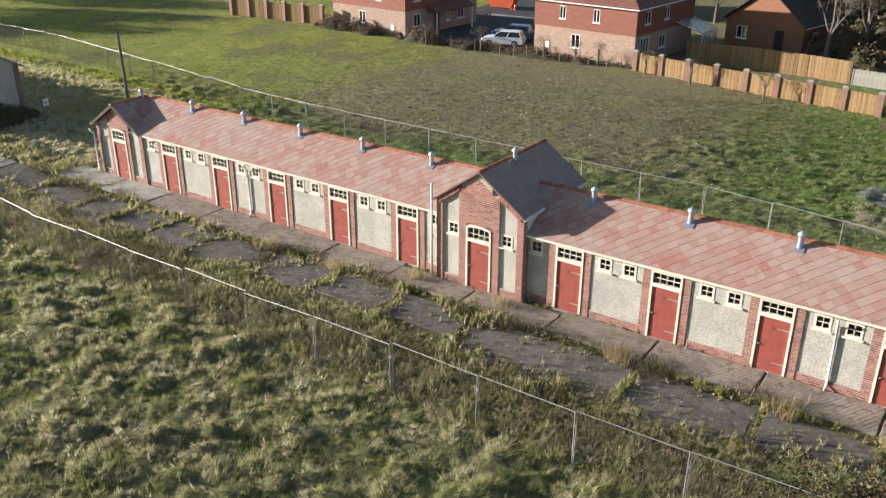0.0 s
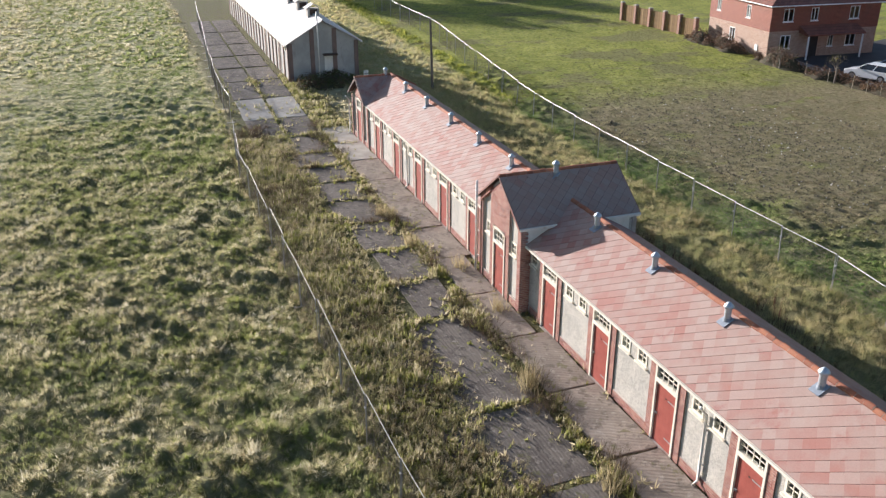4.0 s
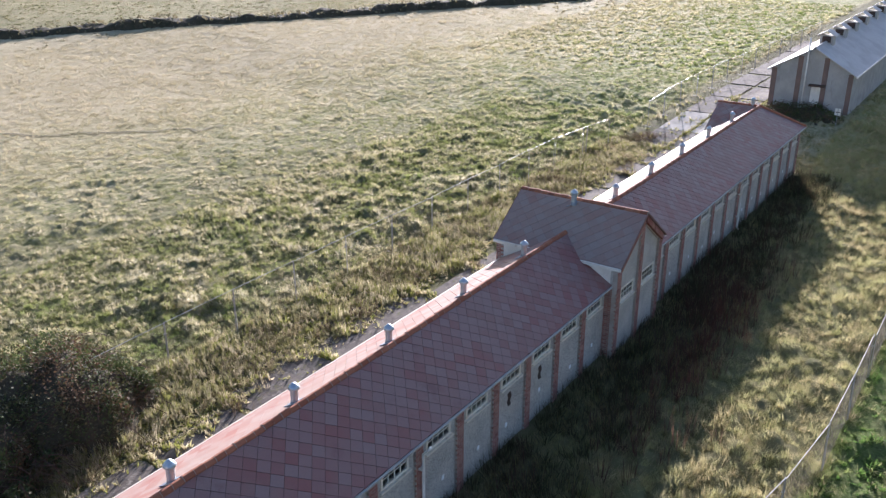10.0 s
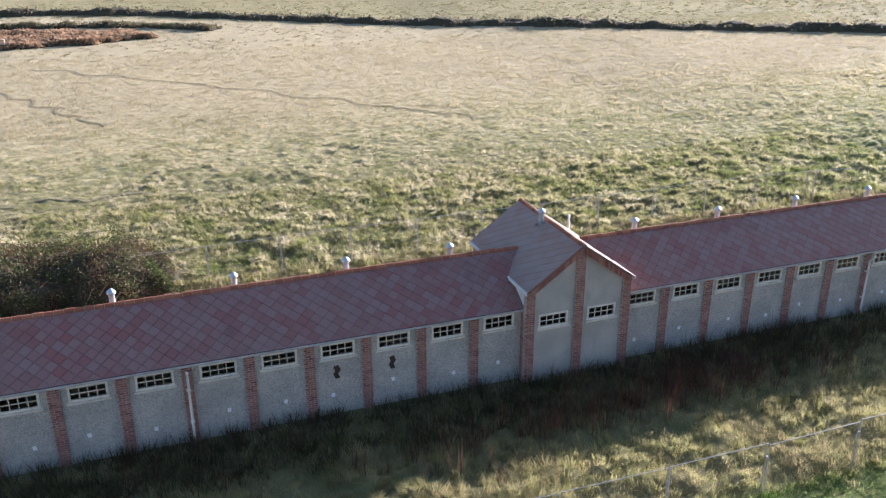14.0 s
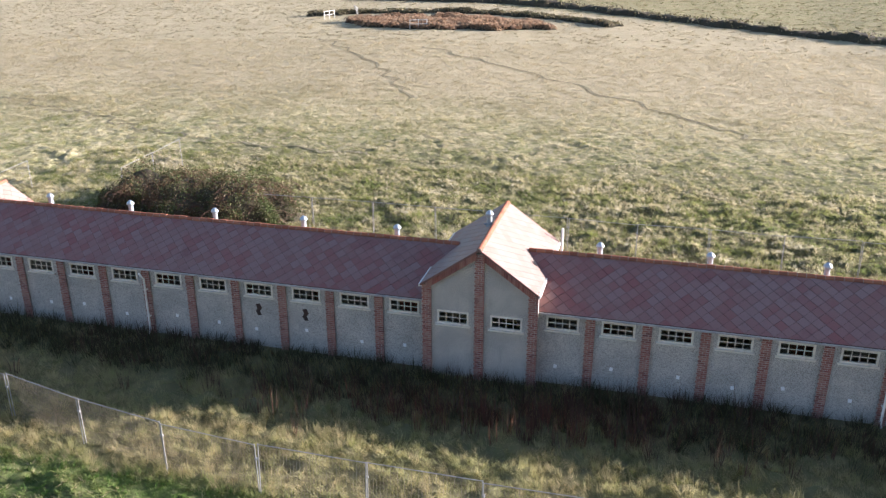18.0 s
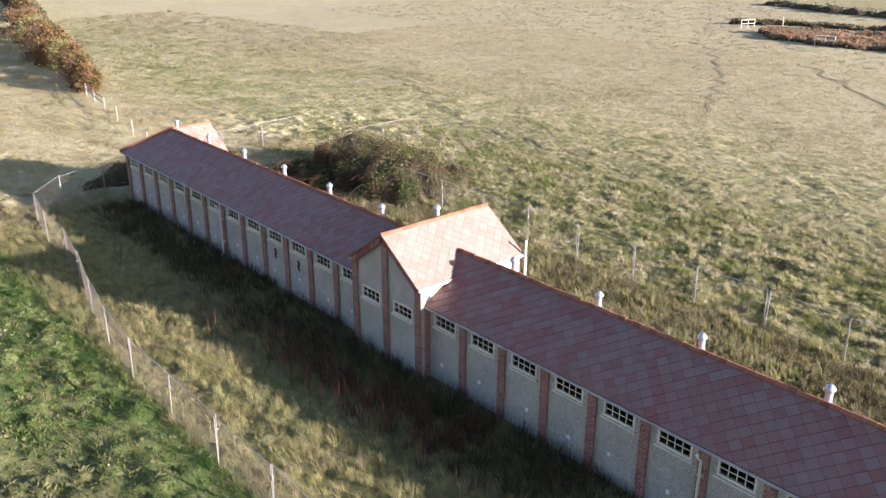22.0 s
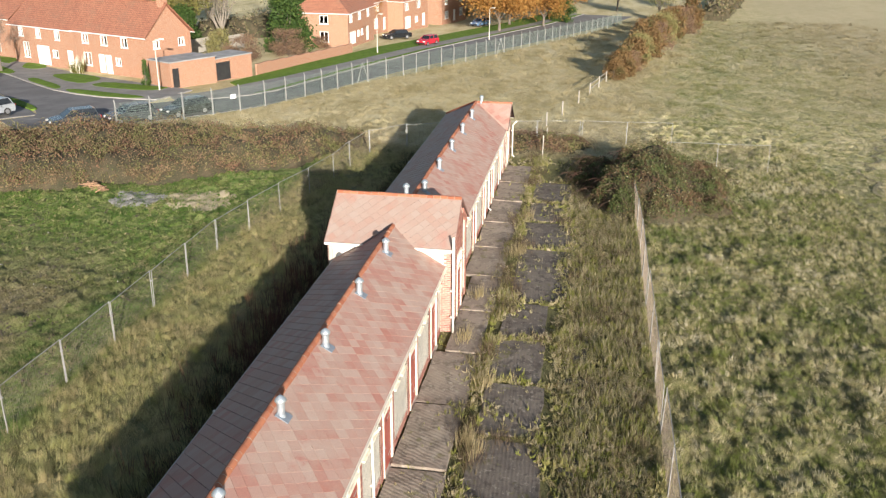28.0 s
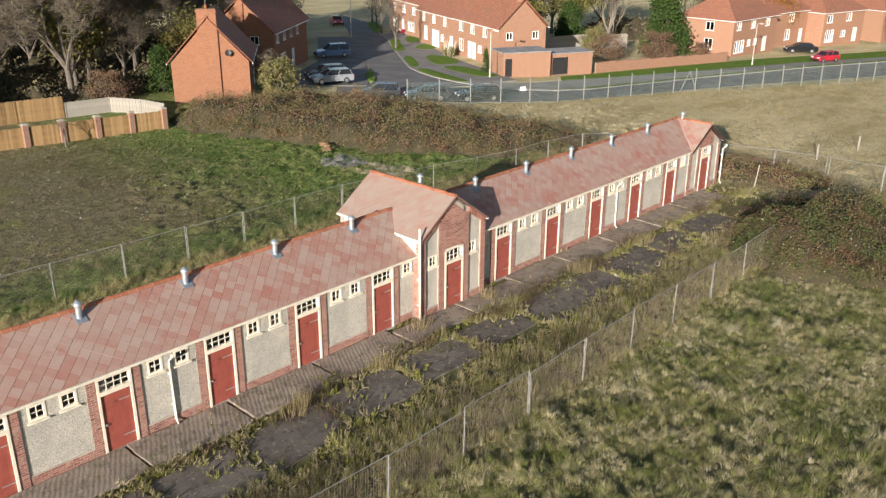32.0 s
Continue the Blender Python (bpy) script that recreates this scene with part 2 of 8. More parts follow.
def ribbed(name, a, b, stain, pitch, turn, relief, depth):
    """Concrete tamped in ribs."""
    m, n, p = blank(name)
    at = n.where()
    w = n.add("TexWave", wave_type="BANDS", bands_direction="X")
    n.put(w.inputs["Vector"], n.stretch(at, 1, 1, 1, turn))
    w.inputs["Scale"].default_value = 0.314 / pitch
    w.inputs["Distortion"].default_value, w.inputs["Detail"].default_value, w.inputs["Detail Scale"].default_value = 3.5, 4, 1.6
    big, fine = n.noise(at, 0.8, 6, 0.65), n.noise(at, 30, 4, 0.6)
    col = n.mix(n.span(big, 0.42, 0.58), a, b)
    col = n.mix(n.add("ObjectInfo").outputs["Random"], col, n.mix(0.5, col, b))
    col = n.mix(n.span(n.noise(at, 2.1, 7, 0.7), 0.52, 0.60, 0, 0.8), col, stain)
    col = n.mix(n.span(n.noise(at, 4.0, 6, 0.7), 0.56, 0.63, 0, 0.6), col, n.mix(0.5, a, (0.42, 0.39, 0.33)))
    col = n.mix(n.span(n.noise(at, 1.3, 6, 0.75), 0.57, 0.63, 0, 0.65), col, (0.13, 0.125, 0.05))
    col = n.mix(n.sum(n.span(w.outputs["Fac"], 0.0, 0.5, 0.2, 0.0), n.span(n.noise(at, 0.5, 3, 0.5), 0.4, 0.65, 0.2, 1.0), "MULTIPLY"), col, stain)
    col = n.mix(0.4, col, n.mix(fine, (0.2, 0.2, 0.2), (0.95, 0.95, 0.95)), "OVERLAY")
    n.put(p.inputs["Base Color"], col)
    p.inputs["Roughness"].default_value = 0.92
    p.inputs["Specular IOR Level"].default_value = 0.15
    n.put(p.inputs["Normal"], n.bump(n.sum(w.outputs["Fac"], n.sum(fine, 0.4, "MULTIPLY")), relief, depth))
    return m


SLAB_IN = ribbed("ribbed_slab", (0.32, 0.268, 0.218), (0.235, 0.195, 0.16), (0.15, 0.125, 0.102), 0.16, 28, 0.42, 0.014)
SLAB_OUT = ribbed("tamped_slab", (0.175, 0.15, 0.126), (0.12, 0.102, 0.088), (0.075, 0.065, 0.056), 0.13, 88, 0.42, 0.012)


# ---- the lie of the land ----
def soft(a, b, x):
    u = np.clip((x - a) / (b - a), 0, 1)
    return u * u * (3 - 2 * u)


def value_noise(x, y, seed=0):
    """Smooth noise from 0 to 1, for arrays."""
    x0, y0 = np.floor(x).astype(np.int64), np.floor(y).astype(np.int64)
    fx, fy = x - x0, y - y0
    fx, fy = fx * fx * (3 - 2 * fx), fy * fy * (3 - 2 * fy)

    def h(a, b):
        n = (a * 374761393 + b * 668265263 + seed * 1442695041) & 0x7FFFFFFF
        n = ((n ^ (n >> 13)) * 1274126177) & 0x7FFFFFFF
        return ((n ^ (n >> 16)) & 0xFFFF) / 65535.0
    return (h(x0, y0) * (1 - fx) + h(x0 + 1, y0) * fx) * (1 - fy) + (h(x0, y0 + 1) * (1 - fx) + h(x0 + 1, y0 + 1) * fx) * fy


def fall(x, y):
    """The broad slope: level round the long block, falling to the east, rising to the west."""
    x = np.asarray(x, float)
    return -np.clip(x - 27, 0, 110) * 0.034 + np.clip(-27 - x, 0, 16) * 0.04 + np.clip(-43 - x, 0, 40) * 0.01


def rough_amount(x, y):
    """How tussocky the ground is: none in the yard, on roads and lawns."""
    front = soft(-9.6, -11.5, y)
    strip = soft(3.2, 5.0, y) * (1 - soft(10.5, 11.5, y)) * soft(-40, -34, x) * 0.8
    back = soft(10.8, 12, y) * (0.14 + np.clip(0.5 * soft(-7, 3, x) + 0.55 * soft(18, 13, y), 0, 0.6))
    east = soft(26.5, 29, x) * (1 - soft(8, 16, y + (x - 40) * 0.35)) * 0.45
    west = soft(-27, -29, x) * soft(-3.6, -2.6, y) * (1 - soft(11, 12, y)) * 0.7
    r = np.maximum.reduce([front, strip, back, east, west])
    town = soft(27, 29, x) * soft(17, 19, y + (x - 60) * 0.33)
    return r * (1 - town)


def hashed(a, b, seed):
    n = (a * 374761393 + b * 668265263 + seed * 1442695041) & 0x7FFFFFFF
    n = ((n ^ (n >> 13)) * 1274126177) & 0x7FFFFFFF
    return ((n ^ (n >> 16)) & 0xFFFF) / 65535.0


def tussock(x, y, tone=False):
    """Domed tussocks, one in most cells of a jittered grid, drawn out along the wind; tone: which dome, as a number from 0 to 1."""
    size = 0.62
    p, q = (x * 0.93 + y * 0.37) / (size * 1.25), (y * 0.93 - x * 0.37) / size
    p0, q0 = np.floor(p).astype(np.int64), np.floor(q).astype(np.int64)
    out, which = np.zeros(np.shape(x)), np.full(np.shape(x), 0.25)
    for a in (-1, 0, 1):
        for b in (-1, 0, 1):
            i, j = p0 + a, q0 + b
            dx, dy = p - i - 0.15 - 0.7 * hashed(i, j, 3), q - j - 0.15 - 0.7 * hashed(i, j, 5)
            wide, tall = 0.40 + 0.42 * hashed(i, j, 7), hashed(i, j, 9)
            z = (0.2 + 0.8 * tall * tall) * np.sqrt(np.clip(1 - (dx * dx + dy * dy) / (wide * wide), 0, 1))
            which = np.where(z > out, hashed(i, j, 13), which)
            out = np.maximum(out, z)
    if tone:
        return which
    return out * (0.25 + 1.6 * value_noise(x * 0.25, y * 0.3, 7) * value_noise(x * 0.7, y * 0.7, 17) + 0.25 * value_noise(x * 0.9, y * 0.6, 19))


def ground_z(x, y):
    x, y = np.asarray(x, float), np.asarray(y, float)
    r = rough_amount(x, y)
    near = (0.35 + 0.65 * soft(-26, -15, y)) * soft(-44, -28, y) * (1 - soft(34, 60, np.abs(x))) * (1 - 0.6 * soft(24, 34, y))
    return fall(x, y) - 0.03 + r * (0.42 * tussock(x, y) - 0.08) * (0.07 + 0.93 * near)


def spread_line(a, lo, hi, b, step, grow=1.09):
    out, s, x = list(np.arange(lo, hi + 1e-6, step)), step, hi
    while x < b:
        s *= grow
        x += s
        out.append(min(x, b))
    s, x = step, lo
    while x > a:
        s *= grow
        x -= s
        out.insert(0, max(x, a))
    return np.array(out)


def grass_colour(n, blade):
    """Colour of the grass by place; blade: for single tufts, which differ one by one."""
    at = n.where()
    sep = n.add("SeparateXYZ")
    n.put(sep.inputs[0], at)
    x, y = sep.outputs[0], sep.outputs[1]
    wob = n.sum(n.sum(n.noise(at, 0.12, 4, 0.6), 0.5, "SUBTRACT"), 14.0, "MULTIPLY")
    yw, xw = n.sum(y, wob), n.sum(x, wob)
    big, mid, small = n.noise(at, 0.07, 4, 0.6), n.noise(at, 0.55, 5, 0.65), n.noise(at, 2.6, 4, 0.6)
    green, dark, straw, pale = (0.29, 0.32, 0.095), (0.15, 0.18, 0.05), (0.56, 0.49, 0.295), (0.69, 0.63, 0.47)
    tuft = small
    if blade:
        # each blade differs a little, each tussock a good deal
        own = n.add("Attribute", attribute_name="tussock").outputs["Fac"]
        tuft = n.sum(n.sum(n.add("NewGeometry").outputs["Random Per Island"], 0.25, "MULTIPLY"), n.sum(own, 0.75, "MULTIPLY"))
    dry = n.sum(n.sum(mid, 0.45, "MULTIPLY"), n.sum(tuft, 0.55, "MULTIPLY"))
    near = n.mix(n.span(dry, 0.37, 0.60), n.mix(n.span(small, 0.3, 0.7), dark, green), straw)
    near = n.mix(n.span(dry, 0.60, 0.74), near, pale)
    far = n.mix(n.span(dry, 0.2, 0.75), (0.34, 0.295, 0.172), (0.49, 0.42, 0.278))
    # greener hollows, and a lush stretch at the western end
    patch = n.sum(n.span(n.noise(at, 0.2, 3, 0.5), 0.54, 0.66, 0.0, 0.4), n.sum(n.span(xw, -15.0, -25.0, 0.0, 0.3), n.span(y, -30.0, -22.0), "MULTIPLY"), "MAXIMUM")
    near = n.mix(n.sum(patch, n.span(tuft, 0.35, 0.8, 1.0, 0.25), "MULTIPLY"), near, n.mix(n.span(small, 0.3, 0.7), (0.075, 0.14, 0.032), (0.16, 0.25, 0.065)))
    # dead brown grass along the yard
    near = n.mix(n.span(y, -11.6, -9.6, 0.0, 0.75), near, n.mix(n.span(dry, 0.3, 0.7), (0.29, 0.26, 0.135), (0.54, 0.46, 0.31)))
    col = n.mix(n.span(yw, -12.0, -56.0), near, far)
    # olive ground beyond the ditch
    side = n.sum(n.sum(n.sum(y, 0.87, "MULTIPLY"), n.sum(x, 0.50, "MULTIPLY")), n.sum(mid, 6.0, "MULTIPLY"))
    col = n.mix(n.span(side, -88.0, -96.0), col, n.mix(n.span(dry, 0.3, 0.7), (0.22, 0.215, 0.10), (0.38, 0.32, 0.19)))
    # rough pasture to the east and behind the block
    streak = n.noise(n.stretch(at, 0.10, 0.35, 1, -20), 1.0, 5, 0.6)
    east = n.mix(n.span(n.sum(n.sum(dry, 0.5, "MULTIPLY"), n.sum(streak, 0.5, "MULTIPLY")), 0.38, 0.60), (0.41, 0.345, 0.185), (0.61, 0.52, 0.325))
    col = n.mix(n.sum(n.span(n.sum(x, n.sum(wob, 0.3, "MULTIPLY")), 25.0, 33.0), n.span(n.sum(yw, n.sum(x, 0.12, "MULTIPLY")), -12.0, -4.0, 0.15, 1.0), "MULTIPLY"), col, east)
    strip = n.mix(n.span(dry, 0.36, 0.66), n.mix(0.40, green, straw), (0.51, 0.43, 0.235))
    col = n.mix(n.sum(n.span(y, 2.0, 3.0), n.span(x, 27.0, 25.0), "MULTIPLY"), col, strip)
    # the mown field behind the fence: lush by the bramble, worn earth in the middle, lawn to the west
    lush = n.mix(n.span(dry, 0.40, 0.62), (0.115, 0.20, 0.045), (0.28, 0.325, 0.11))
    lush = n.mix(n.span(dry, 0.62, 0.74), lush, (0.48, 0.42, 0.23))
    earth = n.mix(n.span(dry, 0.36, 0.66), (0.20, 0.175, 0.09), (0.325, 0.265, 0.172))
    earth = n.mix(n.span(n.noise(n.stretch(at, 1, 0.55, 1, 25), 0.3, 5, 0.65), 0.55, 0.66, 0.0, 0.7), earth, (0.26, 0.29, 0.075))
    lawn = n.mix(n.span(dry, 0.3, 0.7), (0.17, 0.205, 0.035), (0.38, 0.38, 0.09))
    lawn = n.mix(n.span(n.noise(n.stretch(at, 1, 0.6, 1, 35), 0.22, 5, 0.65), 0.50, 0.60, 0.0, 0.75), lawn, (0.20, 0.185, 0.085))
    field = n.mix(n.span(xw, -4.0, 8.0), earth, lush)
    field = n.mix(n.span(n.sum(n.sum(yw, n.sum(x, 0.0, "MULTIPLY")), 0.0), 17.0, 12.0), field, lush)
    field = n.mix(n.span(xw, -24.0, -36.0), field, lawn)
    col = n.mix(n.sum(n.span(n.sum(y, n.sum(small, 0.5)), 11.2, 12.2), n.span(x, 27.0, 26.0), "MULTIPLY"), col, field)
    col = n.mix(0.3, col, n.mix(big, (0.3, 0.3, 0.3), (0.8, 0.8, 0.8)), "OVERLAY")
    return col, mid, small


def ground_material():
    m, n, p = blank("rough_grass_ground")
    col, mid, small = grass_colour(n, False)
    at = n.where()
    fine = n.noise(n.stretch(at, 1, 1, 1, 30), 19, 6, 0.75)
    col = n.mix(0.62, col, n.mix(fine, (0.12, 0.12, 0.12), (0.95, 0.95, 0.95)), "OVERLAY")
    sep = n.add("SeparateXYZ")
    n.put(sep.inputs[0], at)
    # clods and bare soil in the worn field
    clod = n.sum(n.span(n.noise(at, 3.0, 7, 0.8), 0.52, 0.60, 0.0, 0.8), n.span(sep.outputs[1], 11.5, 12.5), "MULTIPLY")
    col = n.mix(n.sum(clod, n.span(sep.outputs[0], 28.0, 26.0), "MULTIPLY"), col, (0.062, 0.052, 0.032))
    # bare earth and moss under the yard
    yard = n.sum(n.span(n.sum(sep.outputs[1], n.sum(mid, 2.0, "MULTIPLY")), -9.6, -8.6), n.span(sep.outputs[1], -2.0, -2.6), "MULTIPLY")
    yard = n.sum(yard, n.span(sep.outputs[0], 27.0, 25.0), "MULTIPLY")
    soil = n.mix(n.span(small, 0.35, 0.65), (0.145, 0.125, 0.082), (0.145, 0.15, 0.058))
    col = n.mix(yard, col, soil)
    # thatch and moss between the tussocks
    inner = n.sum(n.span(sep.outputs[1], -40.0, -20.0), n.span(sep.outputs[1], 11.5, 10.5, 0.55, 1.0), "MULTIPLY")
    inner = n.sum(inner, n.span(sep.outputs[0], -30.0, -20.0, 0.3, 1.0), "MULTIPLY")
    inner = n.sum(inner, n.span(sep.outputs[0], 30.0, 25.0, 0.1, 0.75), "MULTIPLY")
    col = n.mix(inner, col, n.mix(small, (0.095, 0.105, 0.04), (0.18, 0.16, 0.085)))
    n.put(p.inputs["Base Color"], col)
    p.inputs["Roughness"].default_value = 1.0
    p.inputs["Specular IOR Level"].default_value = 0.1
    n.put(p.inputs["Normal"], n.bump(n.sum(fine, n.sum(small, 0.8, "MULTIPLY")), 0.9, 0.12))
    return m


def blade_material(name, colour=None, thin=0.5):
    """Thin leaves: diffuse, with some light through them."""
    m, n, p = blank(name)
    if colour is None:
        col = grass_colour(n, True)[0]
    else:
        col = n.mix(n.add("NewGeometry").outputs["Random Per Island"], colour[0], colour[1])
        if len(colour) > 2:
            col = n.mix(n.span(n.noise(n.where(), 0.9, 3), 0.5, 0.68), col, colour[2])
    n.put(p.inputs["Base Color"], col)
    p.inputs["Roughness"].default_value = 0.75
    p.inputs["Specular IOR Level"].default_value = 0.2
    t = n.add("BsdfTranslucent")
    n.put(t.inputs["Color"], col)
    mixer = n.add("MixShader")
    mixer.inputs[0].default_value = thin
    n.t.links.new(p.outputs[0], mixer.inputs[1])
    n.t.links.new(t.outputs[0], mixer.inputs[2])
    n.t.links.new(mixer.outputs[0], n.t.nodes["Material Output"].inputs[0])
    return m


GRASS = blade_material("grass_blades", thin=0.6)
GROUND = ground_material()


def make_ground():
    xs, ys = spread_line(-1500, -40, 44, 1500, 0.2, 1.07), spread_line(-1500, -37, 23, 1500, 0.2, 1.07)
    gx, gy = np.meshgrid(xs, ys)
    gz = ground_z(gx, gy)
    v = np.stack([gx.ravel(), gy.ravel(), gz.ravel()], 1)
    w, h = len(xs), len(ys)
    i = (np.arange(h - 1)[:, None] * w + np.arange(w - 1)[None, :]).ravel()
    f = np.stack([i, i + 1, i + w + 1, i + w], 1)
    me = bpy.data.meshes.new("ground")
    me.vertices.add(len(v))
    me.vertices.foreach_set("co", v.ravel())
    me.loops.add(f.size)
    me.loops.foreach_set("vertex_index", f.ravel())
    me.polygons.add(len(f))
    me.polygons.foreach_set("loop_start", np.arange(len(f)) * 4)
    me.polygons.foreach_set("use_smooth", np.ones(len(f), bool))
    me.materials.append(GROUND)
    me.update()
    tagged(new("ground", me), "uneven rough grass field with straw and green patches", "ground", kind="structure")


make_ground()


# ---- the long block ----
BAY, END = 4.0, 24.2                       # door spacing; middle of the end gables
EAVE_Y, EAVE_Z, RIDGE_Z = 2.38, 2.99, 4.38
block = thing("stable_block", "long single-storey brick and roughcast block with a tiled roof", "building")


def make_window(parent, w, h, cols, rows, label):
    """Cream timber window facing -y, its outer face at y = 0, standing on z = 0; sill, bars and panes."""
    e = 0.075
    b = Build()
    wall_cut(b, "x", -w / 2, w / 2, -0.02, 0.07, 0, h, [(-w / 2 + e, w / 2 - e, e, h - e)])
    win = part("window", b, CREAM, parent, label)
    part("window_sill", Build().box(-w / 2 - 0.06, w / 2 + 0.06, -0.09, 0.05, -0.06, -0.003), CREAM, win)
    g, iw, ih = 0.028, w - 2 * e, h - 2 * e
    for i in range(1, cols):
        x = -iw / 2 + iw * i / cols
        part("glazing_bar", Build().box(x - g / 2, x + g / 2, 0.0, 0.035, e, h - e), CREAM, win)
    for j in range(1, rows):
        z = e + ih * j / rows
        part("glazing_bar", Build().box(-iw / 2, iw / 2, 0.003, 0.032, z - g / 2, z + g / 2), CREAM, win)
    pw, ph = iw / cols - g, ih / rows - g
    pane = Build().box(-pw / 2, pw / 2, 0.012, 0.018, -ph / 2, ph / 2).mesh("pane", GLASS)
    for i in range(cols):
        for j in range(rows):
            p = part("pane", pane, None, win)
            p.location = (-iw / 2 + iw * (i + 0.5) / cols, 0, e + ih * (j + 0.5) / rows)
            p.visible_shadow = False
    return win


def make_door(parent, arched=False):
    """Red boarded door in a cream frame with a glazed light over it; outer face at y = 0."""
    w, h, e, leaf_h = 1.22, 2.84, 0.085, 2.16
    b = Build()
    b.box(-w / 2, -w / 2 + e, -0.03, 0.12, 0, h).box(w / 2 - e, w / 2, -0.03, 0.12, 0, h)
    b.box(-w / 2 + e, w / 2 - e, -0.03, 0.12, leaf_h, leaf_h + 0.15)
    if arched:
        top, low, n = [], [], 10
        for i in range(n + 1):
            x = -w / 2 + w * i / n
            top.append((x, -0.03, h + 0.09 * (1 - (2 * x / w) ** 2)))
            low.append((x, -0.03, h - 0.1 + 0.085 * (1 - (2 * x / w) ** 2)))
        for i in range(n):
            b.prism([low[i], low[i + 1], top[i + 1], top[i]], (0, 0.15, 0))
    else:
        b.box(-w / 2 + e, w / 2 - e, -0.03, 0.12, h - 0.1, h)
    door = part("door", b, CREAM, parent, "cream timber frame with a closed dull red door")
    lw = w - 2 * e - 0.012
    leaf = Build()
    n = 7
    for i in range(n):
        leaf.box(-lw / 2 + lw * i / n + 0.0012, -lw / 2 + lw * (i + 1) / n - 0.0012, 0.03, 0.075, 0.03, leaf_h - 0.006)
    leaf.box(-lw / 2, lw / 2, 0.036, 0.08, 0.03, leaf_h - 0.006)
    part("door_leaf", leaf, RED_PAINT, door, "dull red boarded leaf")
    for z in (0.42, 1.78):
        part("hinge", Build().box(lw / 2 - 0.42, lw / 2, 0.018, 0.0295, z - 0.018, z + 0.018), GALV, door, "pale iron strap hinge")
    part("latch", Build().box(-lw / 2 + 0.03, -lw / 2 + 0.13, -0.01, 0.0295, 1.02, 1.08).box(-lw / 2 + 0.06, -lw / 2 + 0.085, -0.05, -0.01, 1.03, 1.07), GALV, door, "pale metal latch")
    part("door_peephole", Build().lathe([(0.03, 0), (0.03, 0.01)], 8).mesh("door_peephole", IRON), None, door).matrix_basis = pose(-0.02, 0.0295, 1.78, 90)
    part("threshold", Build().box(-w / 2, w / 2, -0.08, 0.12, -0.02, 0.028), CONC_PALE, door)
    iw, z0 = w - 2 * e, leaf_h + 0.15
    ih, g = h - 0.1 - z0, 0.028
    for i in range(1, 4):
        x = -iw / 2 + iw * i / 4
        part("glazing_bar", Build().box(x - g / 2, x + g / 2, 0.02, 0.05, z0, h - 0.1 + (0.06 if arched else 0)), CREAM, door)
    part("glazing_bar", Build().box(-iw / 2, iw / 2, 0.023, 0.047, z0 + ih / 2 - g / 2, z0 + ih / 2 + g / 2), CREAM, door)
    pw, ph = iw / 4 - g, ih / 2 - g
    pane = Build().box(-pw / 2, pw / 2, 0.034, 0.04, -ph / 2, ph / 2).mesh("pane", GLASS)
    for i in range(4):
        for j in range(2):
            p = part("pane", pane, None, door)
            p.location = (-iw / 2 + iw * (i + 0.5) / 4, 0, z0 + ih * (j + 0.5) / 2)
            p.visible_shadow = False
    return door


F, B = -2.22, 2.22                         # faces of the brick piers, front and back
FP, BP = -2.165, 2.13                      # faces of the roughcast panels
GF, GB = -2.63, 2.63                       # central gable, brick faces
doors = [s * BAY * k for k in range(1, 6) for s in (1, -1)]
small = [x + d for x in doors for d in (-1.5, 1.5) if abs(x + d) < 21.8]
back_win = [s * (3 + 2 * k) for k in range(12) for s in (1, -1)]
WIN_Z0, WIN_H = 2.2, 0.56

# walls
D2W, WW, BW = 0.61, 0.28, 0.6
for s, side in ((1, "east"), (-1, "west")):
    lo, hi = sorted((s * 2.1, s * 26.1))
    holes = [(x - D2W, x + D2W, 0, 2.84) for x in doors if x * s > 0] + [(x - WW, x + WW, WIN_Z0, WIN_Z0 + WIN_H) for x in small if x * s > 0]
    holes += [(s * END - D2W, s * END + D2W, 0, 2.84)]
    part("wall", wall_cut(Build(), "x", lo, hi, FP, FP + 0.22, 0.0, 3.03, holes), RENDER, block, "grey pebbled roughcast wall panels")
    holes = [(x - BW, x + BW, WIN_Z0, WIN_Z0 + WIN_H) for x in back_win if x * s > 0]
    part("wall", wall_cut(Build(), "x", lo, hi, BP - 0.22, BP, -0.3, 3.03, holes), RENDER, block, "grey pebbled roughcast wall panels")
    e0, e1 = sorted((s * 26.1, s * 25.88))
    part("end_wall", Build().box(e0, e1, FP + 0.22, BP - 0.22, -0.3, 2.99), RENDER, block)
    # gable over the end door
    g = Build().prism([(s * END - 1.9, FP, 3.032), (s * END + 1.9, FP, 3.032), (s * END, FP, 4.26)], (0, 0.22, 0))
    part("gable_wall", g, RENDER, block)
floor = Build().box(-25.9, 25.9, -1.9, 1.9, -0.3, 0.02)
part("floor_slab", floor, CONC, block)
part("partition", Build().box(-0.1, 0.1, -1.88, 1.88, 0.03, 2.8), INSIDE, block)


def gable_top(x, z0=3.77, rise=1.54, half=2.17):
    return z0 + rise * (1 - abs(x) / half)


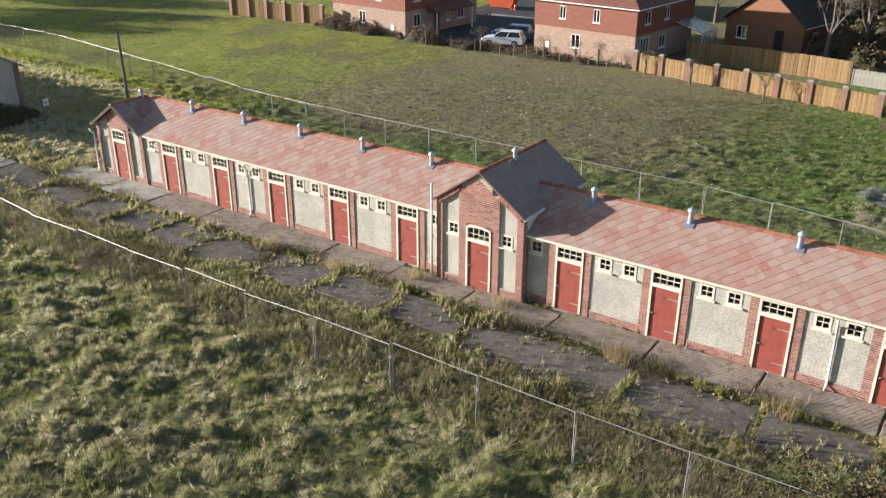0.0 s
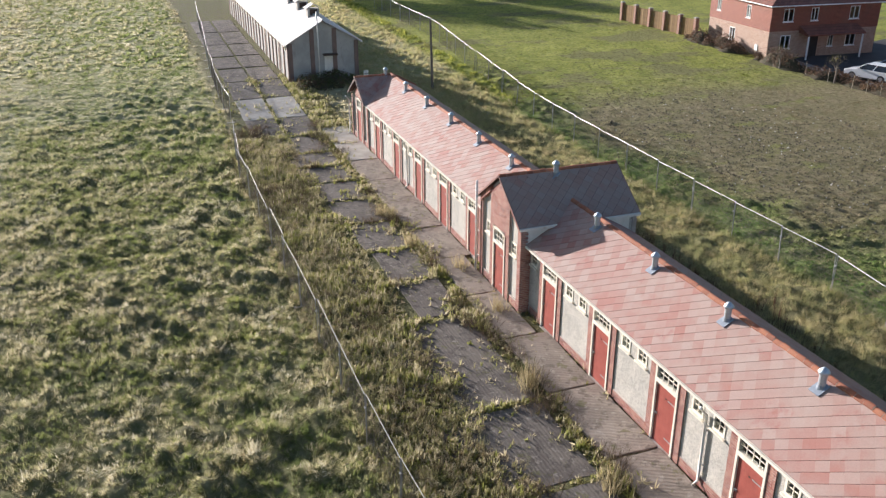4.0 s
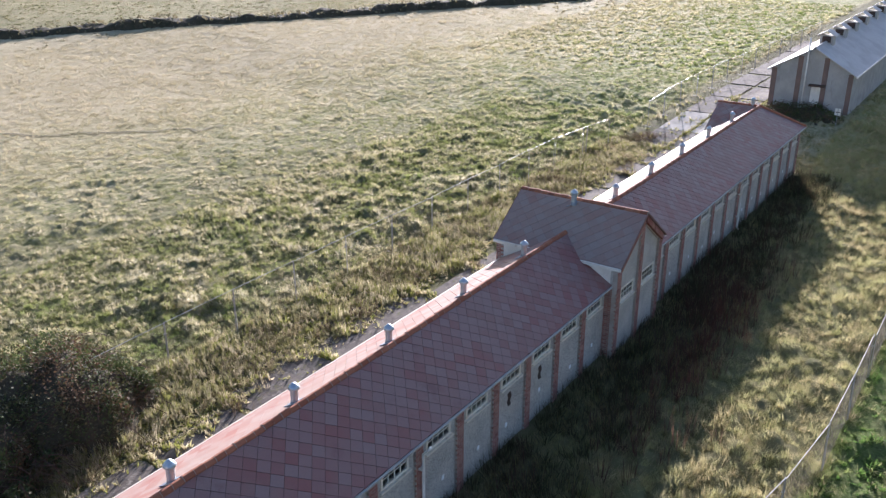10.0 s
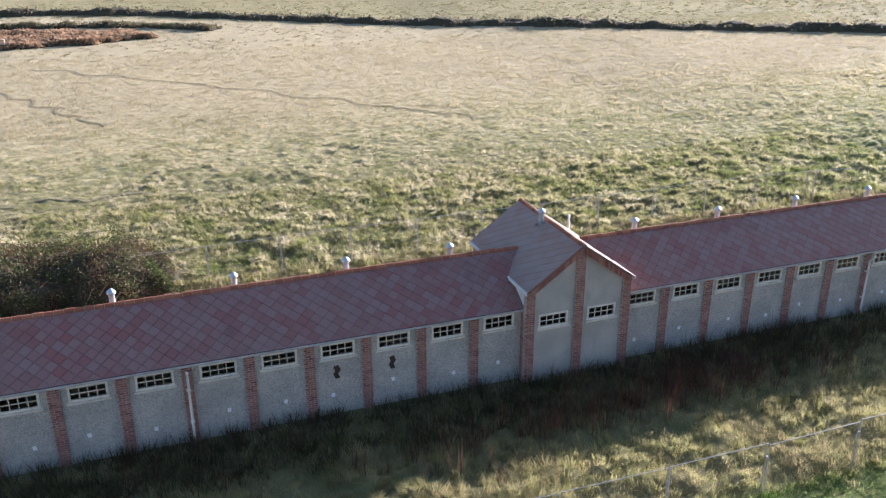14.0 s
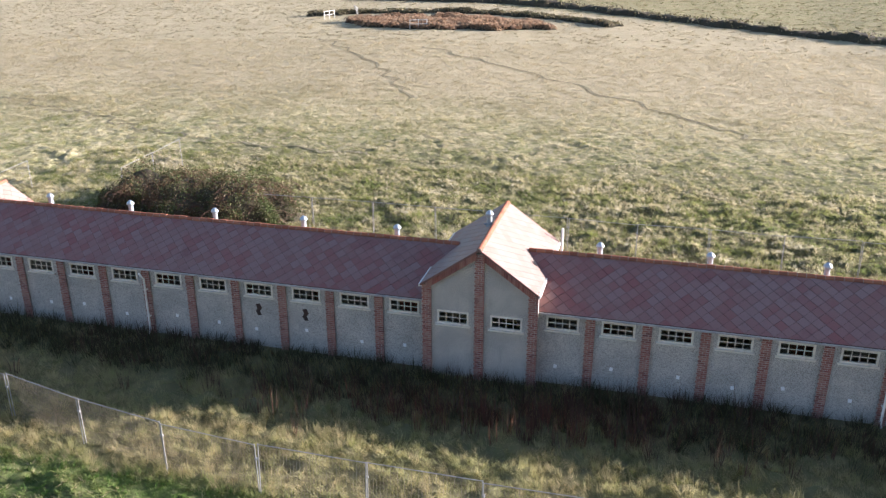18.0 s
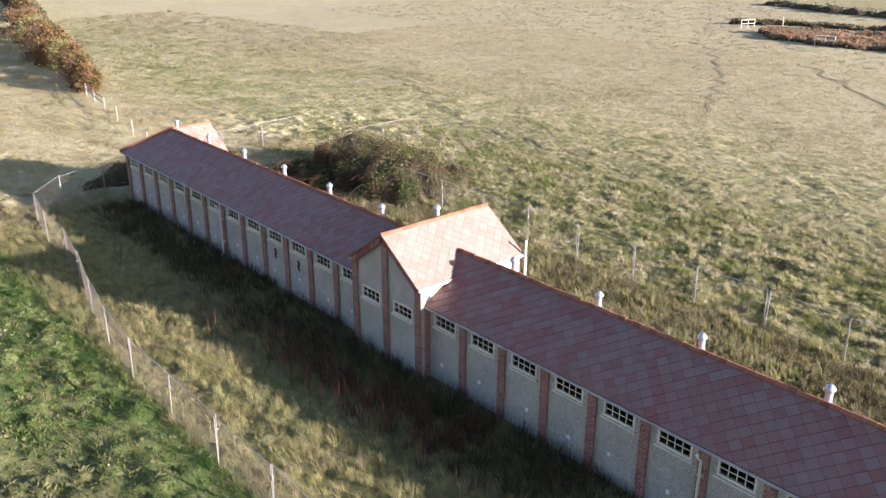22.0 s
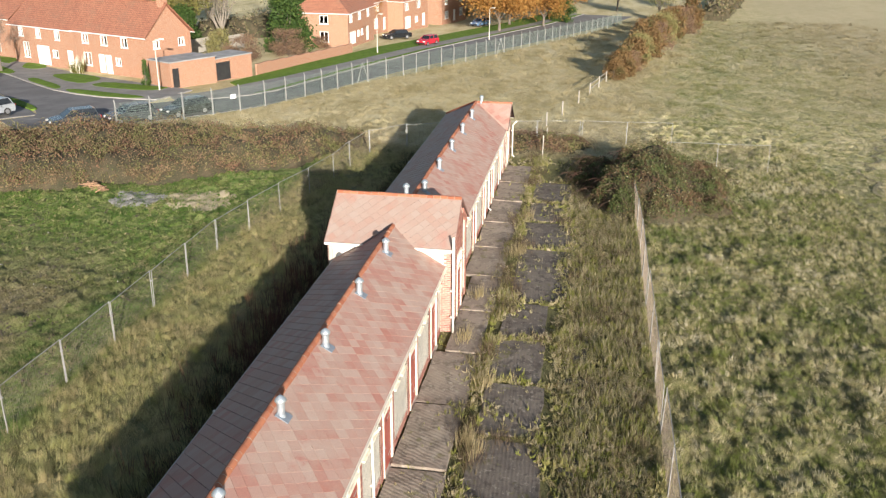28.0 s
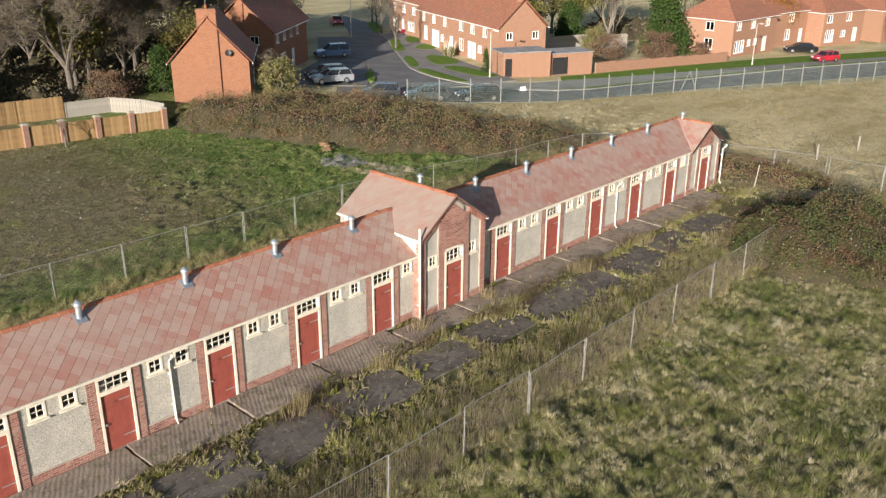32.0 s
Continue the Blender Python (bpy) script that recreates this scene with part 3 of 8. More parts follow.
gfront = Build()
wall_cut(gfront, "x", -2.1, 2.1, GF + 0.1, GF + 0.32, 0, 3.7, [(-D2W, D2W, 0, 2.84), (-1.3 - WW, -1.3 + WW, 2.25, 2.81), (1.3 - WW, 1.3 + WW, 2.25, 2.81)])
gfront.prism([(-2.1, GF + 0.1, 3.702), (2.1, GF + 0.1, 3.702), (2.1, GF + 0.1, 3.79), (0, GF + 0.1, 5.22), (-2.1, GF + 0.1, 3.79)], (0, 0.22, 0))
part("wall", gfront, RENDER, block)
gback = Build()
wall_cut(gback, "x", -2.1, 2.1, GB - 0.32, GB - 0.1, -0.3, 3.7, [(-1 - BW, -1 + BW, 2.15, 2.71), (1 - BW, 1 + BW, 2.15, 2.71)])
gback.prism([(-2.1, GB - 0.32, 3.702), (2.1, GB - 0.32, 3.702), (2.1, GB - 0.32, 3.79), (0, GB - 0.32, 5.22), (-2.1, GB - 0.32, 3.79)], (0, 0.22, 0))
part("wall", gback, RENDER, block)
for s in (1, -1):
    a, c = sorted((s * 2.1, s * 1.9))
    part("side_wall", Build().box(a, c, GF + 0.325, GB - 0.325, 2.9, 3.75), WHITE, block, "white painted side wall of the central gable")
    for y0, y1 in ((GF + 0.325, FP + 0.2), (BP - 0.2, GB - 0.325)):
        part("side_wall", Build().box(a, c, y0, y1, -0.2, 2.898), MORTAR, block)

# windows and doors: one of each kind, then copies
w0 = make_window(block, 0.56, 0.56, 2, 2, "small cream four-pane window")
w0.location = (small[0], FP, WIN_Z0)
for x in small[1:]:
    copy_thing(w0, pose(x, FP, WIN_Z0))
for x in (-1.3, 1.3):
    copy_thing(w0, pose(x, GF + 0.1, 2.25))
w1 = make_window(block, 1.2, 0.56, 4, 2, "cream eight-pane window")
w1.matrix_basis = pose(back_win[0], BP, WIN_Z0, 0, 0, 180)
for x in back_win[1:]:
    copy_thing(w1, pose(x, BP, WIN_Z0, 0, 0, 180))
for x in (-1.0, 1.0):
    copy_thing(w1, pose(x, GB - 0.1, 2.15, 0, 0, 180))
d0 = make_door(block)
d0.location = (doors[0], F, 0)
for x in doors[1:]:
    copy_thing(d0, pose(x, F, 0))
d1 = make_door(block, True)
d1.location = (0, GF, 0)
for s in (1, -1):
    copy_thing(d1, pose(s * END, F - 0.06, 0))

# brickwork: mortar backing, bricks laid on it
BRICKS = []                                # (x0, x1, y face, out, z)


def brick_area(x0, x1, y, out, z0, z1, top=None, skip=()):
    """Courses of bricks on a face at depth y, looking along out (-1 or 1)."""
    course = 0
    z = z0
    while z + 0.068 <= z1 + 1e-6:
        off = 0.0 if course % 2 else 0.115
        x = x0 - off
        while x < x1 - 0.02:
            a, c = max(x, x0), min(x + 0.21, x1)
            m = (a + c) / 2
            if c - a > 0.04 and (top is None or z + 0.066 < min(top(a), top(c))) and not any(h[0] < m < h[1] and h[2] < z + 0.03 < h[3] for h in skip):
                BRICKS.append((a, c, y, out, z))
            x += 0.23
        z += 0.084
        course += 1


class Piers:
    """Each box or prism becomes a part of its own."""

    def box(self, *p):
        part("brick_pier", Build().box(*p), MORTAR, block)
        return self

    def prism(self, *p):
        part("brick_pier", Build().prism(*p), MORTAR, block)
        return self


mortar = Piers()
for x in doors:
    for s in (1, -1):
        a, c = sorted((x + s * 0.615, x + s * 0.93))
        mortar.box(a, c, F + 0.008, FP + 0.1, 0, 2.84)
        brick_area(a, c, F, -1, 0.0, 2.84)
cuts = sorted([x + s * 0.93 for x in doors for s in (1, -1)])
runs = [(-22.15, cuts[0])] + [(cuts[i], cuts[i + 1]) for i in range(1, len(cuts) - 1, 2)] + [(cuts[-1], 22.15)]
for a, c in runs:
    for p, q in ((a, c),) if not a < 0 < c else ((a, -2.25), (2.25, c)):
        mortar.box(p + 0.002, q - 0.002, F + 0.033, FP + 0.1, 0, 0.37)
        brick_area(p + 0.004, q - 0.004, F + 0.025, -1, 0.0, 0.37)
for s in (1, -1):
    for a, c in ((END - 2.05, END - 1.75), (END + 1.75, END + 2.0), (END - 0.92, END - 0.615), (END + 0.615, END + 0.92)):
        a, c = sorted((s * a, s * c))
        mortar.box(a, c, F - 0.052, FP + 0.1, 0, 2.86)
        brick_area(a, c, F - 0.06, -1, 0, 2.86)
    a, c = s * END - 0.92, s * END + 0.92
    mortar.prism([(a, F - 0.052, 2.94), (c, F - 0.052, 2.94), (c, F - 0.052, 3.50), (s * END, F - 0.052, 4.20), (a, F - 0.052, 3.50)], (0, 0.1, 0))
    brick_area(a, c, F - 0.06, -1, 2.94, 4.22, lambda x, m=s * END: 4.22 - abs(x - m) * 0.64)
    for p, q in ((a - 0.83, a), (c, c + 0.83)):
        mortar.box(p, q, F - 0.02, FP + 0.1, 0, 0.37)
        brick_area(p, q, F - 0.028, -1, 0, 0.37)
    # brick corners of the end walls
    e = s * 26.1
    mortar.box(min(e, e + s * 0.03), max(e, e + s * 0.03), FP, FP + 0.35, -0.2, 2.86)
    mortar.box(min(e, e + s * 0.03), max(e, e + s * 0.03), BP - 0.35, BP, -0.2, 2.86)
# central gable, front
for a, c in ((-2.12, -1.82), (1.82, 2.12)):
    mortar.box(a, c, GF + 0.008, GF + 0.2, 0, 3.72)
    brick_area(a, c, GF, -1, 0, 3.75)
    # brick returns of the gable, front and back
    back, sx = Build(), (-1 if a < 0 else 1)
    mortar.box(*sorted((sx * 2.102, sx * 2.113)), GF + 0.01, FP - 0.003, 0, 2.9).box(*sorted((sx * 2.102, sx * 2.113)), BP + 0.003, GB - 0.01, -0.2, 2.9)
    for k in range(44):
        z = k * 0.084
        for y0, y1 in ((GF + 0.001, FP - 0.004), (BP + 0.004, GB - 0.001)):
            y = y0 - (0.115 if k % 2 else 0)
            while y < y1 - 0.03:
                if min(y + 0.21, y1) - max(y, y0) > 0.03 and (z < 2.8 or abs(y) > 2.45):
                    back.box(*sorted((sx * 2.105, sx * 2.122)), max(y, y0), min(y + 0.21, y1), z, z + 0.063)
                y += 0.23
    part("brick_return", back, BRICK, block, kind="stuff")
mortar.box(-0.98, -0.615, GF + 0.008, GF + 0.2, 0, 4.4).box(0.615, 0.98, GF + 0.008, GF + 0.2, 0, 4.4)
mortar.prism([(-0.614, GF + 0.008, 2.94), (0.614, GF + 0.008, 2.94), (0.614, GF + 0.008, 4.7), (0, GF + 0.008, 5.1), (-0.614, GF + 0.008, 4.7)], (0, 0.19, 0))
brick_area(-0.98, 0.98, GF, -1, 0, 5.1, lambda x: gable_top(x) - 0.2, [(-0.61, 0.61, -1, 2.95)])
for a, c in ((-1.82, -0.98), (0.98, 1.82)):
    mortar.box(a, c, GF + 0.05, GF + 0.2, 0, 0.37)
    brick_area(a, c, GF + 0.042, -1, 0, 0.37)
# back pilasters
for x in [s * (4 + 2 * k) for k in range(12) for s in (1, -1)]:
    if abs(x) > 25.9:
        x = math.copysign(25.9, x)
    mortar.box(x - 0.175, x + 0.175, BP - 0.05, B - 0.008, -0.3, 2.84)
    brick_area(x - 0.175, x + 0.175, B, 1, -0.3, 2.84)
for x, h in ((-1.98, 3.72), (0, 5.1), (1.98, 3.72)):
    mortar.box(x - 0.18, x + 0.18, GB - 0.2, GB - 0.008, -0.3, h)
    brick_area(x - 0.18, x + 0.18, GB, 1, -0.3, h)
for s in (1, -1):
    ring = [(s * 0.2, GB - 0.1, gable_top(0.2) - 0.12), (s * 1.8, GB - 0.1, gable_top(1.8) - 0.12), (s * 1.8, GB - 0.1, gable_top(1.8) - 0.40), (s * 0.2, GB - 0.1, gable_top(0.2) - 0.40)]
    mortar.prism(ring if s > 0 else ring[::-1], (0, 0.05, 0))

# raked brick band under the verge
rake = Build()
for s in (1, -1):
    for y, d in ((GB - 0.05, 1), (GF + 0.1, -1)):
        n = 22
        for i in range(n):
            u0, u1 = 0.06 + 0.94 * i / n, 0.06 + 0.94 * (i + 0.88) / n
            x0, x1 = s * 2.0 * u0, s * 2.0 * u1
            if d < 0 and abs(x1) < 0.99:
                continue
            z0, z1 = gable_top(x0) - 0.06, gable_top(x1) - 0.06
            ring = [(x0, y, z0), (x1, y, z1), (x1, y, z1 - 0.27), (x0, y, z0 - 0.27)]
            rake.prism(ring, (0, d * 0.14, 0))
part("raked_brick_band", rake, BRICK, block, kind="stuff")


# roof slopes: slab, then diamond tiles on it
TILES = []


def clip(poly, keep):
    """Keeps the side of poly where keep(u, v) >= 0."""
    out = []
    for i, p in enumerate(poly):
        q = poly[(i + 1) % len(poly)]
        a, b = keep(*p), keep(*q)
        if a >= 0:
            out.append(p)
        if (a >= 0) != (b >= 0):
            t = a / (a - b)
            out.append((p[0] + t * (q[0] - p[0]), p[1] + t * (q[1] - p[1])))
    return out


GABLE_TILES = []
NORTH_TILES = []


def tile_slope(ring, up, d=0.48, name="roof_slab", store=None, gaps=(0.005, 0.005)):
    """A roof plane given by its ring, counter-clockwise from outside; up: a horizontal unit vector towards the ridge."""
    ring = [Vector(p) for p in ring]
    nrm = (ring[1] - ring[0]).cross(ring[2] - ring[0]).normalized()
    part(name, Build().prism(ring, -nrm * 0.06), UNDER, block)
    u = Vector(up).cross(Vector((0, 0, 1))).normalized()
    v = nrm.cross(u)
    if v.z < 0:
        v, u = -v, -u
    o = ring[0]
    flat = [((p - o).dot(u), (p - o).dot(v)) for p in ring]
    area = sum(a[0] * b[1] - b[0] * a[1] for a, b in zip(flat, flat[1:] + flat[:1]))
    if area < 0:
        flat = flat[::-1]
    edges = [(flat[i], flat[(i + 1) % len(flat)]) for i in range(len(flat))]
    keeps = [lambda x, y, a=a, b=b: (b[0] - a[0]) * (y - a[1]) - (b[1] - a[1]) * (x - a[0]) for a, b in edges]
    u0, u1 = min(p[0] for p in flat), max(p[0] for p in flat)
    v0, v1 = min(p[1] for p in flat), max(p[1] for p in flat)
    h = d / 2
    j = 0
    y = v0
    while y < v1 + h:
        x = u0 - (h if j % 2 else 0)
        while x < u1 + h:
            g = 0.004
            gr, gl = gaps
            poly = [(x - gr + gl, y - h + gr + gl), (x + h - gr, y + gr), (x, y + h - g), (x - h + gl, y + gl)]
            for k in keeps:
                if poly:
                    poly = clip(poly, k)
            if len(poly) > 2:
                lift = [0.012 + 0.009 * (y + h - q[1]) / d for q in poly]
                (TILES if store is None else store).append(([tuple(o + u * q[0] + v * q[1] + nrm * l) for q, l in zip(poly, lift)], [tuple(o + u * q[0] + v * q[1] + nrm * 0.002) for q in poly]))
            x += d
        y += h
        j += 1


for s in (1, -1):
    def flip(ring):
        return [(s * x, y, z) for x, y, z in ring][::s]
    tile_slope(flip([(1.3, -EAVE_Y, EAVE_Z), (END - 2.15, -EAVE_Y, EAVE_Z), (END, 0, RIDGE_Z), (1.3, 0, RIDGE_Z)]), (0, 1, 0), gaps=(0.007, 0.0005))
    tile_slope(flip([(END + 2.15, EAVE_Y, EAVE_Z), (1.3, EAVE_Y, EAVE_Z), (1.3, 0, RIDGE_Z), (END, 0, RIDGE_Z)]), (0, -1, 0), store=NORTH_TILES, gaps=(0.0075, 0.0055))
    tile_slope(flip([(END + 2.15, -2.5, EAVE_Z), (END + 2.15, EAVE_Y, EAVE_Z), (END, 0, RIDGE_Z), (END, -2.5, RIDGE_Z)]), (-s, 0, 0))
    tile_slope(flip([(END - 2.15, -2.5, EAVE_Z), (END, -2.5, RIDGE_Z), (END, 0, RIDGE_Z), (END - 2.13, -2.37, EAVE_Z + 0.01)]), (s, 0, 0))
    tile_slope(flip([(2.17, -2.72, 3.77), (2.17, 2.74, 3.77), (0, 2.74, 5.31), (0, -2.72, 5.31)]), (-s, 0, 0), store=GABLE_TILES, gaps=(0.006, 0.0012))

one = [t for t in TILES if 3.0 < sum(p[0] for p in t[0]) / len(t[0]) < 10.2 and -2.4 < sum(p[1] for p in t[0]) / len(t[0]) < -0.2][:290]
chosen = {id(t) for t in one}


def tile_mesh(tiles, material):
    """Lapped tiles as one mesh."""
    b = Build()
    for top, low in tiles:
        n = len(top)
        b.add(list(top) + list(low), [tuple(range(n))] + [(i, n + i, n + (i + 1) % n, (i + 1) % n) for i in range(n)])
    return b.mesh("roof_tile", material)


for t in one:
    part("roof_tile", tile_mesh([t], TILE_ONE), None, block)
part("roof_tiles", tile_mesh([t for t in TILES if id(t) not in chosen], TILE), None, block, "diamond-laid pinkish red and grey roof tiles", kind="stuff")
part("north_tiles", tile_mesh(NORTH_TILES, TILE_SHADED), None, block, "dull purplish diamond tiles, the back slope's shade put into their colour", kind="stuff")
part("gable_tiles", tile_mesh(GABLE_TILES, TILE_GABLE), None, block, "greyish pink diamond tiles of the central gable", kind="stuff")

# clay ridge tiles, bedded in mortar
MORTAR_DIRTY = surface("dirty_mortar", (0.36, 0.29, 0.23), (0.24, 0.18, 0.14), 0.3, 0.95, 60, 0.3)
ridge_ring = [(-0.108, -0.05), (-0.102, -0.015), (-0.06, 0.035), (-0.026, 0.06), (0.026, 0.06), (0.06, 0.035), (0.102, -0.015), (0.108, -0.05)]
rb = Build()
for (y0, z0), (y1, z1) in zip(ridge_ring, ridge_ring[1:]):
    rb.add([(-0.145, y0, z0), (0.145, y0, z0), (0.145, y1, z1), (-0.145, y1, z1)], [(3, 2, 1, 0)])
for x in (-0.145, 0.145):
    rb.add([(x, y, z) for y, z in ridge_ring], [tuple(range(8)) if x < 0 else tuple(range(7, -1, -1))])
RIDGE_FACES = len(rb.f)
rb.prism([(0.145, y * 0.97, z * 0.97 - 0.003) for y, z in ridge_ring], (0.02, 0, 0))
ridge_mesh = rb.mesh("ridge_tile", RIDGE)
ridge_mesh.materials.append(MORTAR_DIRTY)
for i in range(RIDGE_FACES, len(ridge_mesh.polygons)):
    ridge_mesh.polygons[i].material_index = 1
rnd = random.Random(4)


def ridge_run(x, y, z, dx, dy, count, pitch=0.45):
    for i in range(count):
        r = part("ridge_tile", ridge_mesh, None, block)
        r.matrix_basis = pose(x + dx * pitch * (i + 0.5), y + dy * pitch * (i + 0.5), z + rnd.uniform(-0.012, 0.012), 0, 0, math.degrees(math.atan2(dy, dx)) + rnd.uniform(-1, 1))


for s in (1, -1):
    ridge_run(s * 1.36, 0, RIDGE_Z + 0.02, s, 0, 74, 0.31)
    ridge_run(s * END, -0.1, RIDGE_Z + 0.02, 0, -1, 8, 0.305)
ridge_run(0, -2.72, 5.30, 0, 1, 18, 0.3035)
for s in (1, -1):
    hip = Build().tube([(s * END, 0, RIDGE_Z + 0.03), (s * (END + 2.15), EAVE_Y, EAVE_Z + 0.03)], 0.09, 8)
    part("hip_tile", hip, RIDGE, block)

# bargeboards, fascias, gutters
BARGE = surface("dull_verge", (0.24, 0.13, 0.108), (0.18, 0.10, 0.082), 0.4, 0.9, 40, 0.3)
GUTTER_GREY = surface("weathered_gutter", (0.50, 0.48, 0.45), (0.36, 0.35, 0.33), 0.5, 0.7, 30, 0.1, stain=(0.22, 0.21, 0.19))
for s in (1, -1):
    for y in (-2.75, 2.77):
        ring = [(s * 0.0, y, 5.325), (s * 2.19, y, 3.772), (s * 2.19, y, 3.69), (0, y, 5.243)]
        part("bargeboard", Build().prism(ring, (0, 0.03 if y < 0 else -0.03, 0)), BARGE, block)
    x = s * 2.16
    part("gutter", Build().box(min(x, x + s * 0.09), max(x, x + s * 0.09), -2.72, 2.74, 3.66, 3.76), WHITE, block, "white painted gutter")
    part("soffit_board", Build().box(min(s * 2.1, s * 2.158), max(s * 2.1, s * 2.158), -2.6, 2.6, 3.60, 3.655), WHITE, block)
    a, c = sorted((s * 2.14, s * (END - 2.1)))
    part("gutter", Build().box(a, c, -2.445, -2.378, 2.905, 2.985), CREAM, block, "cream painted gutter along the eaves")
    a, c = sorted((s * 2.14, s * 26.35))
    part("gutter", Build().box(a, c, 2.378, 2.435, 2.91, 2.97), GUTTER_GREY, block, "weathered pale grey gutter along the eaves")
    x = s * (END + 2.15)
    part("gutter", Build().box(min(x, x + s * 0.09), max(x, x + s * 0.09), -2.5, 2.37, 2.91, 3.0), WHITE, block)
    ring = [(s * END, -2.52, 4.35), (s * (END + 2.17), -2.52, 2.97), (s * (END + 2.17), -2.52, 2.83), (s * END, -2.52, 4.20)]
    part("bargeboard", Build().prism(ring, (0, 0.03, 0)), DARK_TIMBER, block)
    ring = [(s * END, -2.52, 4.35), (s * (END - 2.17), -2.52, 2.97), (s * (END - 2.17), -2.52, 2.83), (s * END, -2.52, 4.20)]
    part("bargeboard", Build().prism(ring, (0, 0.03, 0)), DARK_TIMBER, block)

# rainwater pipes
for x, y, top, r in ((14, -2.24, 2.82, 0.045), (-14, -2.24, 2.82, 0.045), (-2.3, -2.74, 4.35, 0.052), (26.28, -2.44, 2.72, 0.05), (-26.28, -2.44, 2.72, 0.05), (14, 2.34, 2.82, 0.045), (-14, 2.34, 2.82, 0.045)):
    sy = -1 if y < 0 else 1
    pipe = Build().tube([(x, y + sy * 0.25, top), (x, y + sy * 0.2, top - 0.1), (x, y, top - 0.32), (x, y, 0.22), (x, y + sy * 0.16, 0.06)] if r < 0.051 else [(x, y, 0.0), (x, y, top)], r, 10)
    p = part("downpipe", pipe, WHITE, block, "white painted downpipe", smooth=True)
    for z in (0.8, 2.0):
        part("pipe_bracket", Build().box(x - r - 0.03, x + r + 0.03, min(y, y - sy * 0.12), max(y, y - sy * 0.12), z - 0.02, z + 0.02), WHITE, p)

# roof vents
def make_vent(parent, m):
    body = part("roof_vent", Build().lathe([(0.105, -0.25), (0.105, 0.30), (0.118, 0.30), (0.118, 0.33)], 14), ZINC, parent, "grey metal roof vent with a conical cap", smooth=False)
    part("vent_cap", Build().lathe([(0.14, 0.33), (0.165, 0.37), (0.135, 0.43), (0.05, 0.51), (0.01, 0.53)], 14), ZINC, body, "pale domed cap", smooth=True)
    plate = part("flashing", Build().box(-0.19, 0.19, -0.26, 0.16, -0.012, 0.008), LEAD, body, "grey lead plate dressed over the tiles")
    plate.matrix_basis = pose(0, -0.02, -0.075, 30.3)
    part("collar", Build().lathe([(0.135, -0.13), (0.108, 0.0)], 12), LEAD, body)
    body.matrix_basis = m
    return body


v0 = make_vent(block, pose(4, -0.33, 4.30))
for k in range(1, 6):
    for s in (1, -1):
        if s * k != 1:
            copy_thing(v0, pose(s * BAY * k, -0.33, 4.30))
for s in (1, -1):
    copy_thing(v0, pose(s * END, -0.40, 4.36))
copy_thing(v0, pose(0.25, -0.25, 5.24))

# marks on the back wall: air bricks, broken render
BRIGHT = surface("bright_white", (0.90, 0.90, 0.88), (0.86, 0.86, 0.84), 0.4, 0.4, 20, 0.02)
for k, x in enumerate(back_win):
    a = Build().box(-0.06, 0.06, -0.012, 0.02, -0.07, 0.07)
    part("air_brick", a, BRIGHT, block, "bright white air brick").matrix_basis = pose(x + 0.25 * math.sin(k * 2.3), BP, 0.82 + 0.12 * math.sin(k * 5.1), 0, 12 * math.sin(k * 3.7), 0)
for x in (7.05, 9.05):
    hole = Build().prism([(0.05, 0, -0.2), (0.12, 0, -0.06), (0.06, 0, 0.03), (0.1, 0, 0.17), (-0.03, 0, 0.2), (-0.09, 0, 0.05), (-0.02, 0, -0.06), (-0.07, 0, -0.19)], (0, 0.012, 0))
    part("broken_render_patch", hole, DARK_TIMBER, block).matrix_basis = pose(x, BP, 1.62) @ Matrix.Scale(1.3, 4)


# ---- the yard ----
def at_ground(x, y):
    return float(fall(x, y))


pavement = thing("pavement", "broken concrete yard slabs with weeds in the joints", "pavement", kind="structure")
rs = random.Random(11)


def slab(x0, x1, y0, y1, top, material, name="slab", tilt=0.012, bite=0.12):
    """A concrete slab with a worn, uneven outline."""
    ring = []
    for (ax, ay), (bx, by) in (((x0, y0), (x1, y0)), ((x1, y0), (x1, y1)), ((x1, y1), (x0, y1)), ((x0, y1), (x0, y0))):
        n = 6
        for i in range(n):
            t = i / n
            w = rs.uniform(0, bite) if i else rs.uniform(0, bite * 1.6)
            px, py = ax + (bx - ax) * t, ay + (by - ay) * t
            cx, cy = (x0 + x1) / 2, (y0 + y1) / 2
            d = math.hypot(cx - px, cy - py)
            ring.append((px + (cx - px) / d * w, py + (cy - py) / d * w))
    sx, sy = rs.uniform(-tilt, tilt), rs.uniform(-tilt, tilt)
    cx, cy = (x0 + x1) / 2, (y0 + y1) / 2
    zs = [at_ground(x, y) + top + (x - cx) * sx + (y - cy) * sy for x, y in ring]
    n = len(ring)
    b = Build()
    inner = [(x + (cx - x) * 0.012, y + (cy - y) * 0.012, z) for (x, y), z in zip(ring, zs)]
    mid = [(x, y, z - 0.02) for (x, y), z in zip(ring, zs)]
    low = [(x, y, z - 0.25) for (x, y), z in zip(ring, zs)]
    b.add(inner + mid + low, [tuple(range(n))] + [(k * n + i, k * n + n + i, k * n + n + (i + 1) % n, k * n + (i + 1) % n) for k in (0, 1) for i in range(n)])
    return part(name, b, material, pavement)


